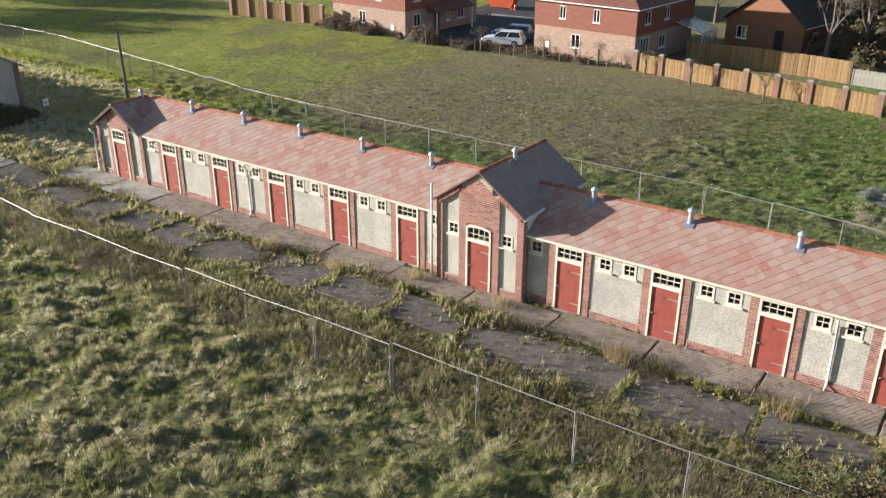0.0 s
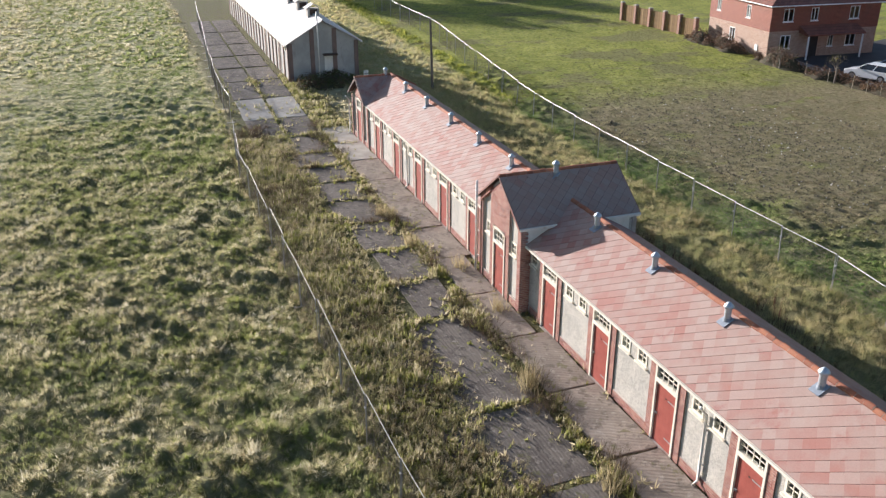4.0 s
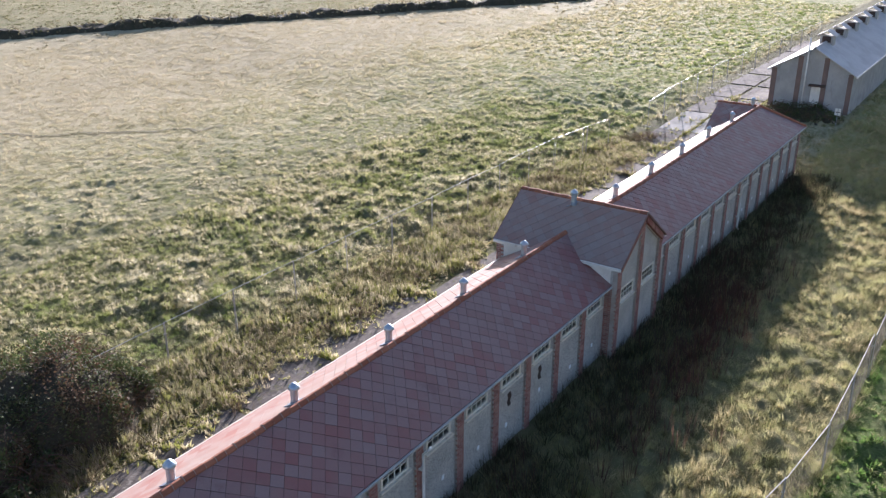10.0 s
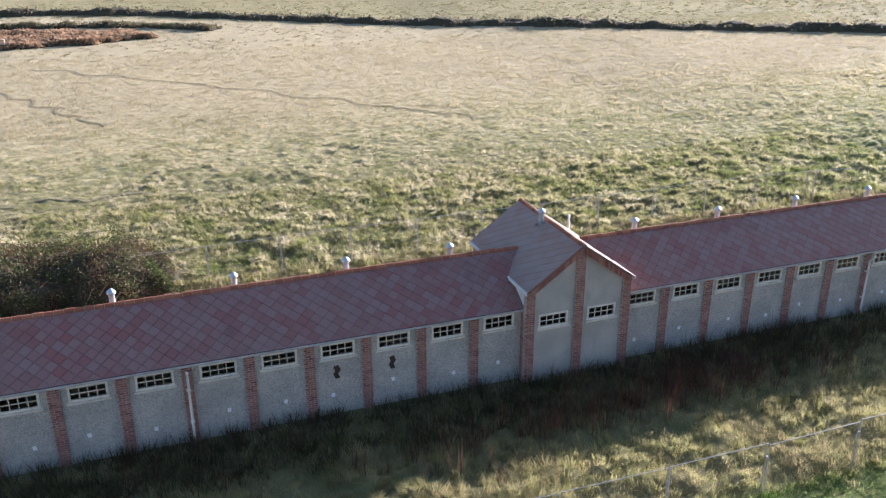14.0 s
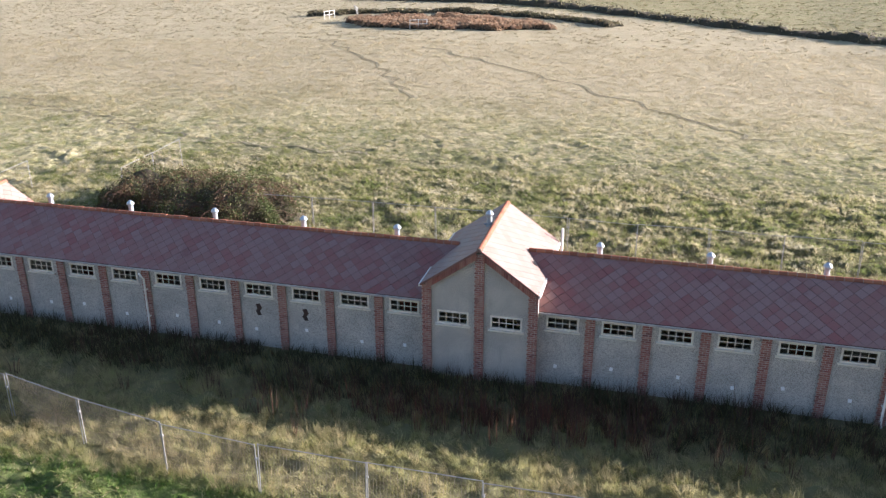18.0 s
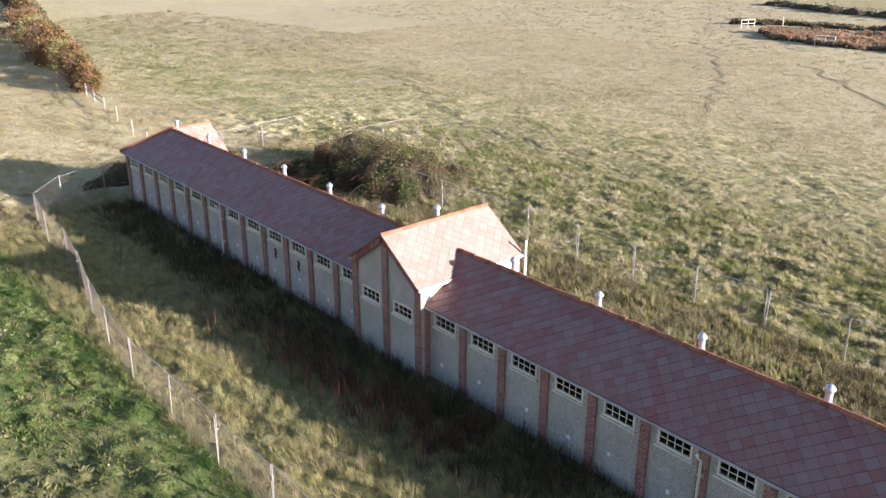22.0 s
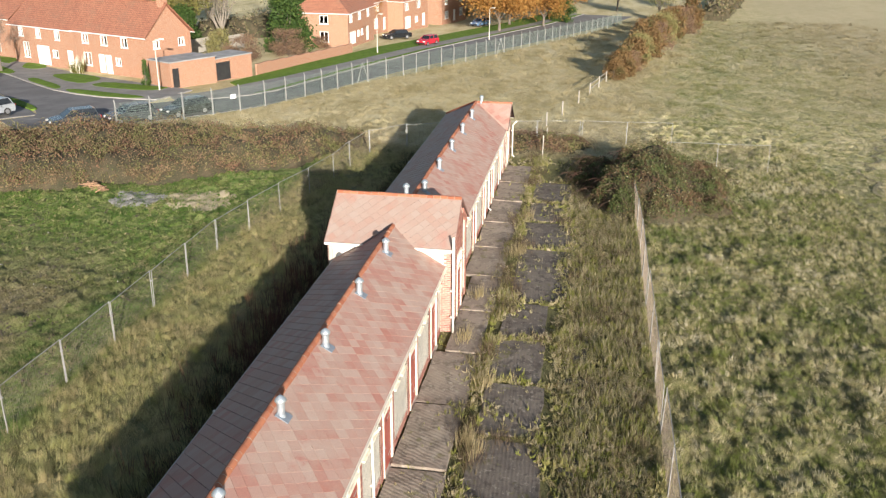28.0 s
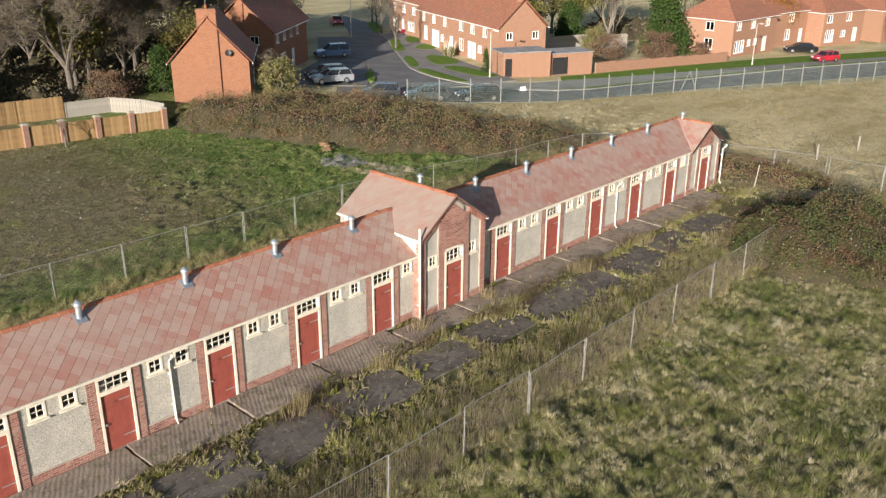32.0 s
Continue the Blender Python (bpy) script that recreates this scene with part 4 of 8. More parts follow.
for k in range(-6, 7):
    slab(k * 4 - 3.96, k * 4 + 0.0, -4.12 + rs.uniform(-0.05, 0.05), -2.66 if k in (0, 1) else -2.26, 0.06 + rs.uniform(-0.02, 0.03), SLAB_IN if k > -5 else CONC_PALE, bite=0.05)
joints = (20.4, 16.3, 12.6, 8.2, 1.4, -2.3, -6.0, -9.7, -13.4, -16.7, -19.9, -22.8, -27.0)
for i in range(len(joints) - 1):
    wide = (7.0, 7.1, 7.6, 7.5, 6.6, 6.7, 6.9, 7.1, 7.4, 7.6, 7.6, 7.7)[i]
    slab(joints[i + 1] + 0.14, joints[i] - 0.06, -wide, -4.62, 0.015 + rs.uniform(-0.02, 0.02), SLAB_OUT, bite=0.09)
for x0, x1 in ((-11.5, -8.5), (-7.6, -5.0), (-3.8, -1.2), (3.0, 6.4), (8.6, 10.4)):
    slab(x0, x1, -8.6, -7.5, -0.005, SLAB_OUT, bite=0.3)
# the wider apron to the west
for x0, x1, m in ((-31.3, -27.2, SLAB_OUT), (-36.8, -31.5, CONC_PALE), (-42.4, -37.0, SLAB_OUT), (-47.6, -42.6, SLAB_OUT), (-53, -47.9, SLAB_OUT), (-59, -53.3, SLAB_OUT), (-66, -59.3, SLAB_OUT), (-74, -66.4, SLAB_OUT)):
    slab(x0, x1, -6.6, -4.4, 0.03, m)
    slab(x0 + rs.uniform(-0.4, 0.2), x1, -9.0, -6.75, 0.02, m if m == SLAB_OUT or x0 < -35 else SLAB_OUT)


# ---- wire fence panels ----
PANEL_W, PANEL_H = 3.45, 1.95
frame_b = Build()
for x in (0.03, PANEL_W - 0.03):
    frame_b.tube([(x, 0, 0.02), (x, 0, PANEL_H)], 0.02, 6)
for z in (PANEL_H - 0.02,):
    frame_b.tube([(0.03, 0, z), (PANEL_W - 0.03, 0, z)], 0.014, 6)
frame_me = frame_b.mesh("panel_frame", GALV)
mesh_b = Build()
for i in range(1, 33):
    x = PANEL_W * i / 33
    mesh_b.tube([(x, 0, 0.15), (x, 0, PANEL_H - 0.03)], 0.0036, 3, False)
for j in range(1, 9):
    z = 0.14 + (PANEL_H - 0.16) * j / 9
    mesh_b.tube([(0.04, 0.003, z), (PANEL_W - 0.04, 0.003, z)], 0.003, 3, False)
WIRE = surface("dull_wire", (0.23, 0.19, 0.155), (0.165, 0.135, 0.11), 0.5, 0.8, 40, 0.0, metal=0.3)
wire_me = mesh_b.mesh("wire_mesh", WIRE)
foot_me = Build().prism([(-0.34, -0.11, 0), (0.34, -0.11, 0), (0.30, -0.08, 0.13), (-0.30, -0.08, 0.13)], (0, 0.2, 0)).mesh("foot_block", CONC_PALE)
clip_me = Build().box(-0.05, 0.05, -0.035, 0.035, -0.03, 0.03).mesh("coupler", GALV)


def make_panel():
    t = thing("fence_panel", "galvanised wire mesh site fence panel standing in long grass", "fence panel", "temporary site fence")
    part("panel_frame", frame_me, None, t)
    part("wire_mesh", wire_me, None, t)
    part("foot_block", foot_me, None, t).matrix_basis = pose(0, 0, -0.1, 0, 0, 90)
    part("coupler", clip_me, None, t).location = (0, 0, 1.45)
    return t


panels = []


def fence_run(points, drop=0.05, lean=0.0):
    """Panels of one width along a line of points."""
    left, stops = 0.0, [Vector(points[0])]
    for a, c in zip(points, points[1:]):
        a, c = Vector(a), Vector(c)
        d = (c - a).length
        s = PANEL_W - left
        while s <= d + 0.25:
            stops.append(a + (c - a) * min(s / d, 1.0))
            s += PANEL_W
        left = d - (s - PANEL_W)
    for a, c in zip(stops, stops[1:]):
        za, zc = at_ground(a.x, a.y), at_ground(c.x, c.y)
        d = c - a
        m = pose(a.x, a.y, za - drop, 0, 0, math.degrees(math.atan2(d.y, d.x))) @ pose(0, 0, 0, rs.uniform(-1.6, 1.6) + lean, -math.degrees(math.atan2(zc - za, d.length)) + rs.uniform(-1.2, 1.2), rs.uniform(-1, 1))
        if not panels:
            p = make_panel()
            p.matrix_basis = m
        else:
            p = copy_thing(panels[0], m)
        panels.append(p)


fence_run([(15.6, -10.7), (12.1, -10.85), (1.6, -10.9), (-19.4, -11.0), (-26.6, -10.3)])
fence_run([(-26.8, -10.1), (-24.4, -8.4)])
fence_run([(-31.6, -9.9), (-37.1, -10.0), (-47.1, -9.7), (-57, -9.0), (-79, -7.8)])
fence_run([(-5.4, 10.95), (4.6, 10.95), (7.9, 10.55), (11.2, 10.05), (14.4, 9.4), (17.2, 8.65), (23.6, 8.4), (26.4, 7.6), (28.5, 4.8), (29.6, 1.7), (31.4, -3.8), (32.4, -7.6), (32.8, -14.0)], 0.2)
fence_run([(-5.4, 10.95), (-13, 11.05), (-24, 11.3), (-41, 12.4), (-56, 14.2), (-80, 13.8)], 0.12)
fence_run([(25.4, -13.2), (25.4, -16.6), (25.5, -20.1)], 0.05)
for x, y, h, lean in ((31.8, -4.6, 1.1, 14), (26.9, -4.6, 1.5, 16), (-22.8, -10.7, 1.9, -4)):
    solo("leaning_post", Build().tube([(x, y, at_ground(x, y) - 0.1), (x + math.sin(radians(lean)) * h, y, at_ground(x, y) + h)], 0.04, 8), CONC_PALE, "short pale leaning post in the grass", "post", "leaning posts")

# telegraph pole and small sign
wood_pole = surface("weathered_pole", (0.17, 0.145, 0.12), (0.12, 0.10, 0.085), 0.4, 0.9, 30, 0.3)
pz = at_ground(-36.0, 7.0)
pole = thing("telegraph_pole", "dark weathered timber pole standing in rough grass", "pole")
part("pole", Build().tube([(-36.0, 7.0, pz - 0.2), (-35.92, 6.82, pz + 5.4)], [0.12, 0.085], 10), wood_pole, pole)
part("pole_cap", Build().lathe([(0.1, pz + 5.4), (0.09, pz + 5.44), (0.02, pz + 5.47)], 10, -35.92, 6.82), IRON, pole)
sign = thing("notice_sign", "small white notice board on a thin post in the grass", "sign")
sz = at_ground(-38.2, 2.0)
part("post", Build().tube([(-38.2, 2.0, sz - 0.1), (-38.2, 2.0, sz + 1.25)], 0.025, 8), GALV, sign)
part("board", Build().box(-38.24, -38.21, 1.8, 2.2, sz + 0.8, sz + 1.3), WHITE, sign, "plain white board")
part("marking", Build().box(-38.206, -38.205, 1.86, 2.14, sz + 1.0, sz + 1.06), IRON, sign)

# ---- the second long block, to the west ----
SHEET = surface("pale_sheet_roof", (0.54, 0.505, 0.48), (0.45, 0.42, 0.40), 1.6, 0.75, 30, 0.15, stain=(0.40, 0.36, 0.33))
RENDER_2 = surface("grey_render", (0.40, 0.38, 0.35), (0.33, 0.315, 0.29), 1.0, 0.95, 20, 0.5, stain=(0.24, 0.22, 0.20))
BROWN_BRICK = surface("brown_brick", (0.22, 0.145, 0.12), (0.175, 0.12, 0.10), 0.8, 0.9, 40, 0.4)
store = thing("store_block", "long grey rendered block with a pale sheet roof and ridge ventilators", "building")
X0, X1, Y0, Y1, ZB = -41.2, -79.0, -3.75, 2.15, 0.55
YM, EZ, RZ = (Y0 + Y1) / 2, 3.75, 5.45
front_doors = [X0 - 4.2 - 7.4 * k for k in range(5)]
holes = [(x - 0.55, x + 0.55, ZB, ZB + 2.2) for x in front_doors]
wins = [X0 - 1.3 - 1.85 * k for k in range(20)]
wins = [x for x in wins if all(abs(x - d) > 1.2 for d in front_doors)]
holes += [(x - 0.5, x + 0.5, ZB + 2.35, ZB + 2.9) for x in wins]
part("wall", wall_cut(Build(), "x", X1, X0, Y0, Y0 + 0.25, ZB - 0.4, EZ, holes), RENDER_2, store)
part("wall", Build().box(X1, X0, Y1 - 0.25, Y1, ZB - 0.4, EZ), RENDER_2, store)
for xa, xb in ((X0 - 0.25, X0), (X1, X1 + 0.25)):
    e = Build()
    wall_cut(e, "y", Y0 + 0.252, Y1 - 0.252, xa, xb, ZB - 0.4, EZ, [(-0.75, 0.2, ZB, ZB + 2.0)] if xb == X0 else [])
    e.prism([(xa, Y0, EZ + 0.002), (xa, Y1, EZ + 0.002), (xa, YM, RZ - 0.08)], (0.25, 0, 0))
    part("gable_wall", e, RENDER_2, store, "grey rendered gable end")
for y, w in ((Y0 + 0.16, 0.34), (YM - 0.95, 0.36), (YM + 0.95, 0.36), (Y1 - 0.16, 0.34)):
    part("pilaster", Build().box(X0 - 0.02, X0 + 0.07, y - w / 2, y + w / 2, ZB - 0.3, min(EZ + (RZ - EZ) * (1 - abs(y - YM) / (Y1 - YM)) - 0.12, 5.2)), BROWN_BRICK, store)
for k in range(21):
    x = X0 - 0.2 - 1.87 * k
    part("pilaster", Build().box(x - 0.16, x + 0.16, Y0 - 0.08, Y0 + 0.02, ZB - 0.3, EZ - 0.02), BROWN_BRICK, store)
end_door = part("door", Build().box(X0 - 0.08, X0 - 0.03, -0.74, 0.19, ZB + 0.02, ZB + 1.99), WHITE, store, "pale boarded door in the gable end")
part("door_canopy", Build().box(X0 - 0.02, X0 + 0.5, -0.86, 0.31, ZB + 2.08, ZB + 2.2), IRON, end_door)
for x in front_doors:
    d = part("door", Build().box(x - 0.54, x + 0.54, Y0 + 0.05, Y0 + 0.1, ZB, ZB + 2.19), RED_PAINT, store)
    f = Build()
    wall_cut(f, "x", x - 0.6, x + 0.6, Y0 - 0.04, Y0 + 0.06, ZB, ZB + 2.9, [(x - 0.5, x + 0.5, ZB, ZB + 2.15), (x - 0.5, x + 0.5, ZB + 2.3, ZB + 2.8)])
    part("door_frame", f, CREAM, d)
for x in wins:
    f = Build()
    wall_cut(f, "x", x - 0.5, x + 0.5, Y0 - 0.03, Y0 + 0.07, ZB + 2.35, ZB + 2.9, [(x - 0.43, x - 0.03, ZB + 2.42, ZB + 2.83), (x + 0.03, x + 0.43, ZB + 2.42, ZB + 2.83)])
    w = part("window", f, CREAM, store)
    part("pane", Build().box(x - 0.43, x + 0.43, Y0 + 0.02, Y0 + 0.028, ZB + 2.42, ZB + 2.83), GLASS, w)
n = Vector((0, -(RZ - EZ), Y1 - YM)).normalized()
for s in (-1, 1):
    ye = YM + s * (Y1 - YM + 0.25)
    ze = EZ - 0.25 * (RZ - EZ) / (Y1 - YM)
    ring = [(X0 + 0.3, ye, ze), (X0 + 0.3, YM, RZ), (X1 - 0.3, YM, RZ), (X1 - 0.3, ye, ze)]
    part("roof_slope", Build().prism(ring if s > 0 else ring[::-1], (0, 0, 0.07)), SHEET, store, "pale weathered roof sheets")
    part("gutter", Build().box(X1 - 0.3, X0 + 0.3, min(ye, ye + s * 0.1), max(ye, ye + s * 0.1), ze - 0.06, ze + 0.05), WHITE, store)
part("ridge_capping", Build().tube([(X0 + 0.3, YM, RZ + 0.06), (X1 - 0.3, YM, RZ + 0.06)], 0.09, 8), SHEET, store)
for k in range(8):
    x = X0 - 3.6 - 4.5 * k
    t = Build().box(x - 0.45, x + 0.45, YM - 0.5, YM + 0.5, RZ - 0.35, RZ + 0.55)
    v = part("ridge_ventilator", t, RENDER_2, store, "boxy ridge ventilator with a small pitched roof")
    r = Build()
    for s in (-1, 1):
        ring = [(x + 0.6, YM + s * 0.68, RZ + 0.5), (x + 0.6, YM, RZ + 0.9), (x - 0.6, YM, RZ + 0.9), (x - 0.6, YM + s * 0.68, RZ + 0.5)]
        r.prism(ring if s > 0 else ring[::-1], (0, 0, 0.05))
    part("ventilator_roof", r, SHEET, v)
    part("louvre", Build().box(x + 0.452, x + 0.47, YM - 0.32, YM + 0.32, RZ + 0.02, RZ + 0.48), DARK_TIMBER, v)
part("flue_pipe", Build().tube([(X0 + 0.12, -1.25, ZB), (X0 + 0.12, -1.25, RZ + 0.75)], 0.06, 8), WHITE, store, "thin white flue pipe on the gable", smooth=True)
part("floor_slab", Build().box(X1 + 0.26, X0 - 0.26, Y0 + 0.26, Y1 - 0.26, ZB - 0.3, ZB), CONC, store)


# ---- houses ----
def brick_wall(name, a, b, joint, scale=1.0):
    """Brickwork seen from far: courses in the material."""
    m, n, p = blank(name)
    at = n.local()
    sep, com = n.add("SeparateXYZ"), n.add("CombineXYZ")
    n.put(sep.inputs[0], at)
    n.put(com.inputs[0], n.sum(sep.outputs[0], sep.outputs[1]))
    n.put(com.inputs[1], sep.outputs[2])
    t = n.add("TexBrick")
    n.put(t.inputs["Vector"], com.outputs[0])
    for k, v in (("Color1", a), ("Color2", b), ("Mortar", joint)):
        t.inputs[k].default_value = (*v, 1)
    for k, v in (("Scale", scale), ("Mortar Size", 0.010), ("Brick Width", 0.225), ("Row Height", 0.075), ("Bias", 0.0)):
        t.inputs[k].default_value = v
    big = n.noise(at, 0.7, 5, 0.6)
    col = n.mix(n.span(big, 0.3, 0.7, 0.0, 0.5), t.outputs["Color"], n.mix(0.4, b, joint))
    col = n.mix(n.span(n.noise(at, 2.3, 5, 0.7), 0.5, 0.72, 0.0, 0.5), col, b)
    n.put(p.inputs["Base Color"], col)
    p.inputs["Roughness"].default_value = 0.9
    n.put(p.inputs["Normal"], n.bump(t.outputs["Fac"], 0.3, 0.01))
    return m


def tiled(name, a, b, row=0.2):
    """Plain roof tiles seen from far: rows in the material."""
    m, n, p = blank(name)
    at = n.local()
    sep, com = n.add("SeparateXYZ"), n.add("CombineXYZ")
    n.put(sep.inputs[0], at)
    n.put(com.inputs[0], n.sum(sep.outputs[0], sep.outputs[1]))
    n.put(com.inputs[1], sep.outputs[2])
    t = n.add("TexBrick")
    n.put(t.inputs["Vector"], com.outputs[0])
    t.inputs["Color1"].default_value, t.inputs["Color2"].default_value = (*a, 1), (*b, 1)
    t.inputs["Mortar"].default_value = (*[c * 0.45 for c in b], 1)
    for k, v in (("Scale", 1.0), ("Mortar Size", 0.012), ("Brick Width", 0.3), ("Row Height", row)):
        t.inputs[k].default_value = v
    moss = n.span(n.noise(at, 0.5, 6, 0.65), 0.5, 0.75, 0.0, 0.5)
    n.put(p.inputs["Base Color"], n.mix(moss, t.outputs["Color"], (0.20, 0.13, 0.09)))
    p.inputs["Roughness"].default_value = 0.75
    n.put(p.inputs["Normal"], n.bump(t.outputs["Fac"], 0.5, 0.03))
    return m


ORANGE_BRICK = brick_wall("orange_house_brick", (0.33, 0.13, 0.062), (0.225, 0.08, 0.043), (0.28, 0.18, 0.115))
STOCK_BRICK = brick_wall("multi_house_brick", (0.48, 0.315, 0.23), (0.25, 0.135, 0.095), (0.50, 0.43, 0.35))
TILE_HUNG = tiled("hung_tile", (0.31, 0.11, 0.07), (0.25, 0.085, 0.055), 0.115)
LIGHT_BRICK = brick_wall("light_orange_brick", (0.37, 0.172, 0.096), (0.26, 0.11, 0.064), (0.40, 0.30, 0.22))
ROOF_ORANGE = tiled("orange_plain_tile", (0.35, 0.155, 0.095), (0.28, 0.115, 0.072))
ROOF_RED = tiled("red_plain_tile", (0.34, 0.13, 0.08), (0.26, 0.095, 0.06))
ROOF_BROWN = tiled("brown_plain_tile", (0.27, 0.105, 0.07), (0.19, 0.07, 0.05))
ROOF_DARK = tiled("dark_slate", (0.09, 0.08, 0.085), (0.06, 0.055, 0.06))
UPVC = surface("white_plastic", (0.82, 0.82, 0.80), (0.74, 0.74, 0.72), 0.4, 0.35, 20, 0.03)
FELT = surface("grey_roof_felt", (0.30, 0.30, 0.30), (0.22, 0.22, 0.22), 1.2, 0.9, 20, 0.2, stain=(0.14, 0.14, 0.13))
BLACK = surface("black_paint", (0.02, 0.02, 0.022), (0.03, 0.03, 0.03), 0.4, 0.5, 20, 0.05)


def house(label, at, L, D, eave, rise, brick, roof, upper=None, hip=True, along="x", openings=(), chimneys=(), band=2.55, group="houses"):
    """A two-storey house. Local x along the front of length L, y into the depth D; the front wall faces -y.
    openings: (wall f/b/l/r, from the wall's left end, sill, width, height, kind)."""
    h = thing("house", label, "house", group, at=at)
    T = 0.3
    spans = {"f": ("x", 0, L, 0, T), "b": ("x", 0, L, D - T, D), "l": ("y", T, D - T, 0, T), "r": ("y", T, D - T, L - T, L)}
    walls = {}
    for key, (axis, u0, u1, d0, d1) in spans.items():
        holes = [(o[1], o[1] + o[3], o[2], o[2] + o[4]) for o in openings if o[0] == key]
        if upper:
            wall_low = wall_cut(Build(), axis, u0, u1, d0, d1, -0.6, band, [q for q in holes if q[2] < band - 0.5])
            w = part("wall", wall_low, brick, h)
            k = 0.04
            e = {"f": (axis, -k, L + k, -k, T), "b": (axis, -k, L + k, D - T, D + k), "l": (axis, T, D - T, -k, T), "r": (axis, T, D - T, L - T, L + k)}[key]
            part("upper_wall", wall_cut(Build(), *e, band + 0.002, eave, [q for q in holes if q[2] > band - 0.5]), upper, h, "red hung tiles on the upper storey")
        else:
            w = part("wall", wall_cut(Build(), axis, u0, u1, d0, d1, -0.6, eave, holes), brick, h)
        walls[key] = w
    part("upstairs_floor", Build().box(T, L - T, T, D - T, 2.5, 2.6), INSIDE, h)
    part("ceiling_board", Build().box(T, L - T, T, D - T, eave - 0.05, eave), INSIDE, h)
    for key, u, z, w, t, kind in openings:
        f, e = Build(), 0.07
        if kind == "door":
            f.box(u, u + w, -0.01, 0.06, z, z + t)
        elif kind == "garage":
            f.box(u, u + w, 0.03, 0.07, z, z + t)
        else:
            n = max(2, round(w / 0.6))
            cells = [(u + w * i / n + (e if i == 0 else e / 2), u + w * (i + 1) / n - (e if i == n - 1 else e / 2), z + e, z + t - e) for i in range(n)]
            wall_cut(f, "x", u, u + w, -0.02, 0.08, z, z + t, cells)
            f.box(u - 0.06, u + w + 0.06, -0.09, 0.04, z - 0.07, z - 0.002)
        turn = {"f": pose(0, 0, 0), "b": pose(0, D, 0) @ Matrix.Diagonal((1, -1, 1, 1)), "l": pose(0, 0, 0) @ Matrix(((0, 1, 0, 0), (1, 0, 0, 0), (0, 0, 1, 0), (0, 0, 0, 1))), "r": pose(L, 0, 0) @ Matrix(((0, -1, 0, 0), (1, 0, 0, 0), (0, 0, 1, 0), (0, 0, 0, 1)))}[key]

        def placed(b):
            b.v = [tuple(turn @ Vector(p)) for p in b.v]
            if turn.to_3x3().determinant() < 0:
                b.f = [q[::-1] for q in b.f]
            return b
        if kind == "door":
            part("door", placed(f), BLACK if w < 0.95 else UPVC, h)
        elif kind == "garage":
            gd = part("garage_door", placed(f), UPVC, h, "white ribbed garage door")
            for i in range(6):
                part("door_slat", placed(Build().box(u + 0.01, u + w - 0.01, 0.01, 0.029, z + t * i / 6 + 0.01, z + t * (i + 0.94) / 6)), UPVC, gd)
        else:
            win = part("window", placed(f), UPVC, h, "white framed window")
            p = part("pane", placed(Build().box(u + e, u + w - e, 0.03, 0.04, z + e, z + t - e)), GLASS, win)
            p.visible_shadow = False
    o = 0.35
    x0, x1, y0, y1 = -o, L + o, -o, D + o
    top = eave + rise
    if along == "x":
        ins = (D / 2 + o) * (0.95 if hip else 0) if hip else 0
        ra, rb = (x0 + ins, D / 2, top), (x1 - ins, D / 2, top)
    else:
        ins = (L / 2 + o) * 0.95 if hip else 0
        ra, rb = (L / 2, y0 + ins, top), (L / 2, y1 - ins, top)
    A, B2, C, E = (x0, y0, eave - 0.12), (x1, y0, eave - 0.12), (x1, y1, eave - 0.12), (x0, y1, eave - 0.12)
    if along == "x":
        faces = [[A, B2, rb, ra], [C, E, ra, rb]] + ([[B2, C, rb], [E, A, ra]] if hip else [])
    else:
        faces = [[B2, C, rb, ra], [E, A, ra, rb]] + ([[A, B2, ra], [C, E, rb]] if hip else [])
    for ring in faces:
        part("roof_slope", Build().prism(ring, (0, 0, 0.1)), roof, h)
    part("ridge", Build().tube([Vector(ra) + Vector((0, 0, 0.1)), Vector(rb) + Vector((0, 0, 0.1))], 0.11, 6), roof, h)
    if not hip:
        for k in (0, 1):
            if along == "x":
                x = 0 if k == 0 else L - T
                part("gable_wall", Build().prism([(x, 0, eave + 0.002), (x, D, eave + 0.002), (x, D / 2, top - 0.15)], (T, 0, 0)), upper or brick, h)
            else:
                y = 0 if k == 0 else D - T
                part("gable_wall", Build().prism([(0, y, eave + 0.002), (L / 2, y, top - 0.15), (L, y, eave + 0.002)], (0, T, 0)), upper or brick, h)
    for (p, q) in ((A, B2), (B2, C), (C, E), (E, A)):
        horizontal = abs(p[1] - q[1]) < 0.01
        if hip or (along == "x") == horizontal:
            part("gutter", Build().tube([Vector(p) + Vector((0, 0, 0.0)), Vector(q)], 0.06, 6), UPVC, h)
    for cx, cy, w, d, t in chimneys:
        c = part("chimney", Build().box(cx - w / 2, cx + w / 2, cy - d / 2, cy + d / 2, eave - 1, top + t).box(cx - w / 2 - 0.06, cx + w / 2 + 0.06, cy - d / 2 - 0.06, cy + d / 2 + 0.06, top + t - 0.25, top + t - 0.12), brick, h)
        part("chimney_pot", Build().lathe([(0.14, top + t), (0.12, top + t + 0.35), (0.14, top + t + 0.37)], 8, cx, cy), RIDGE, c)
    return h


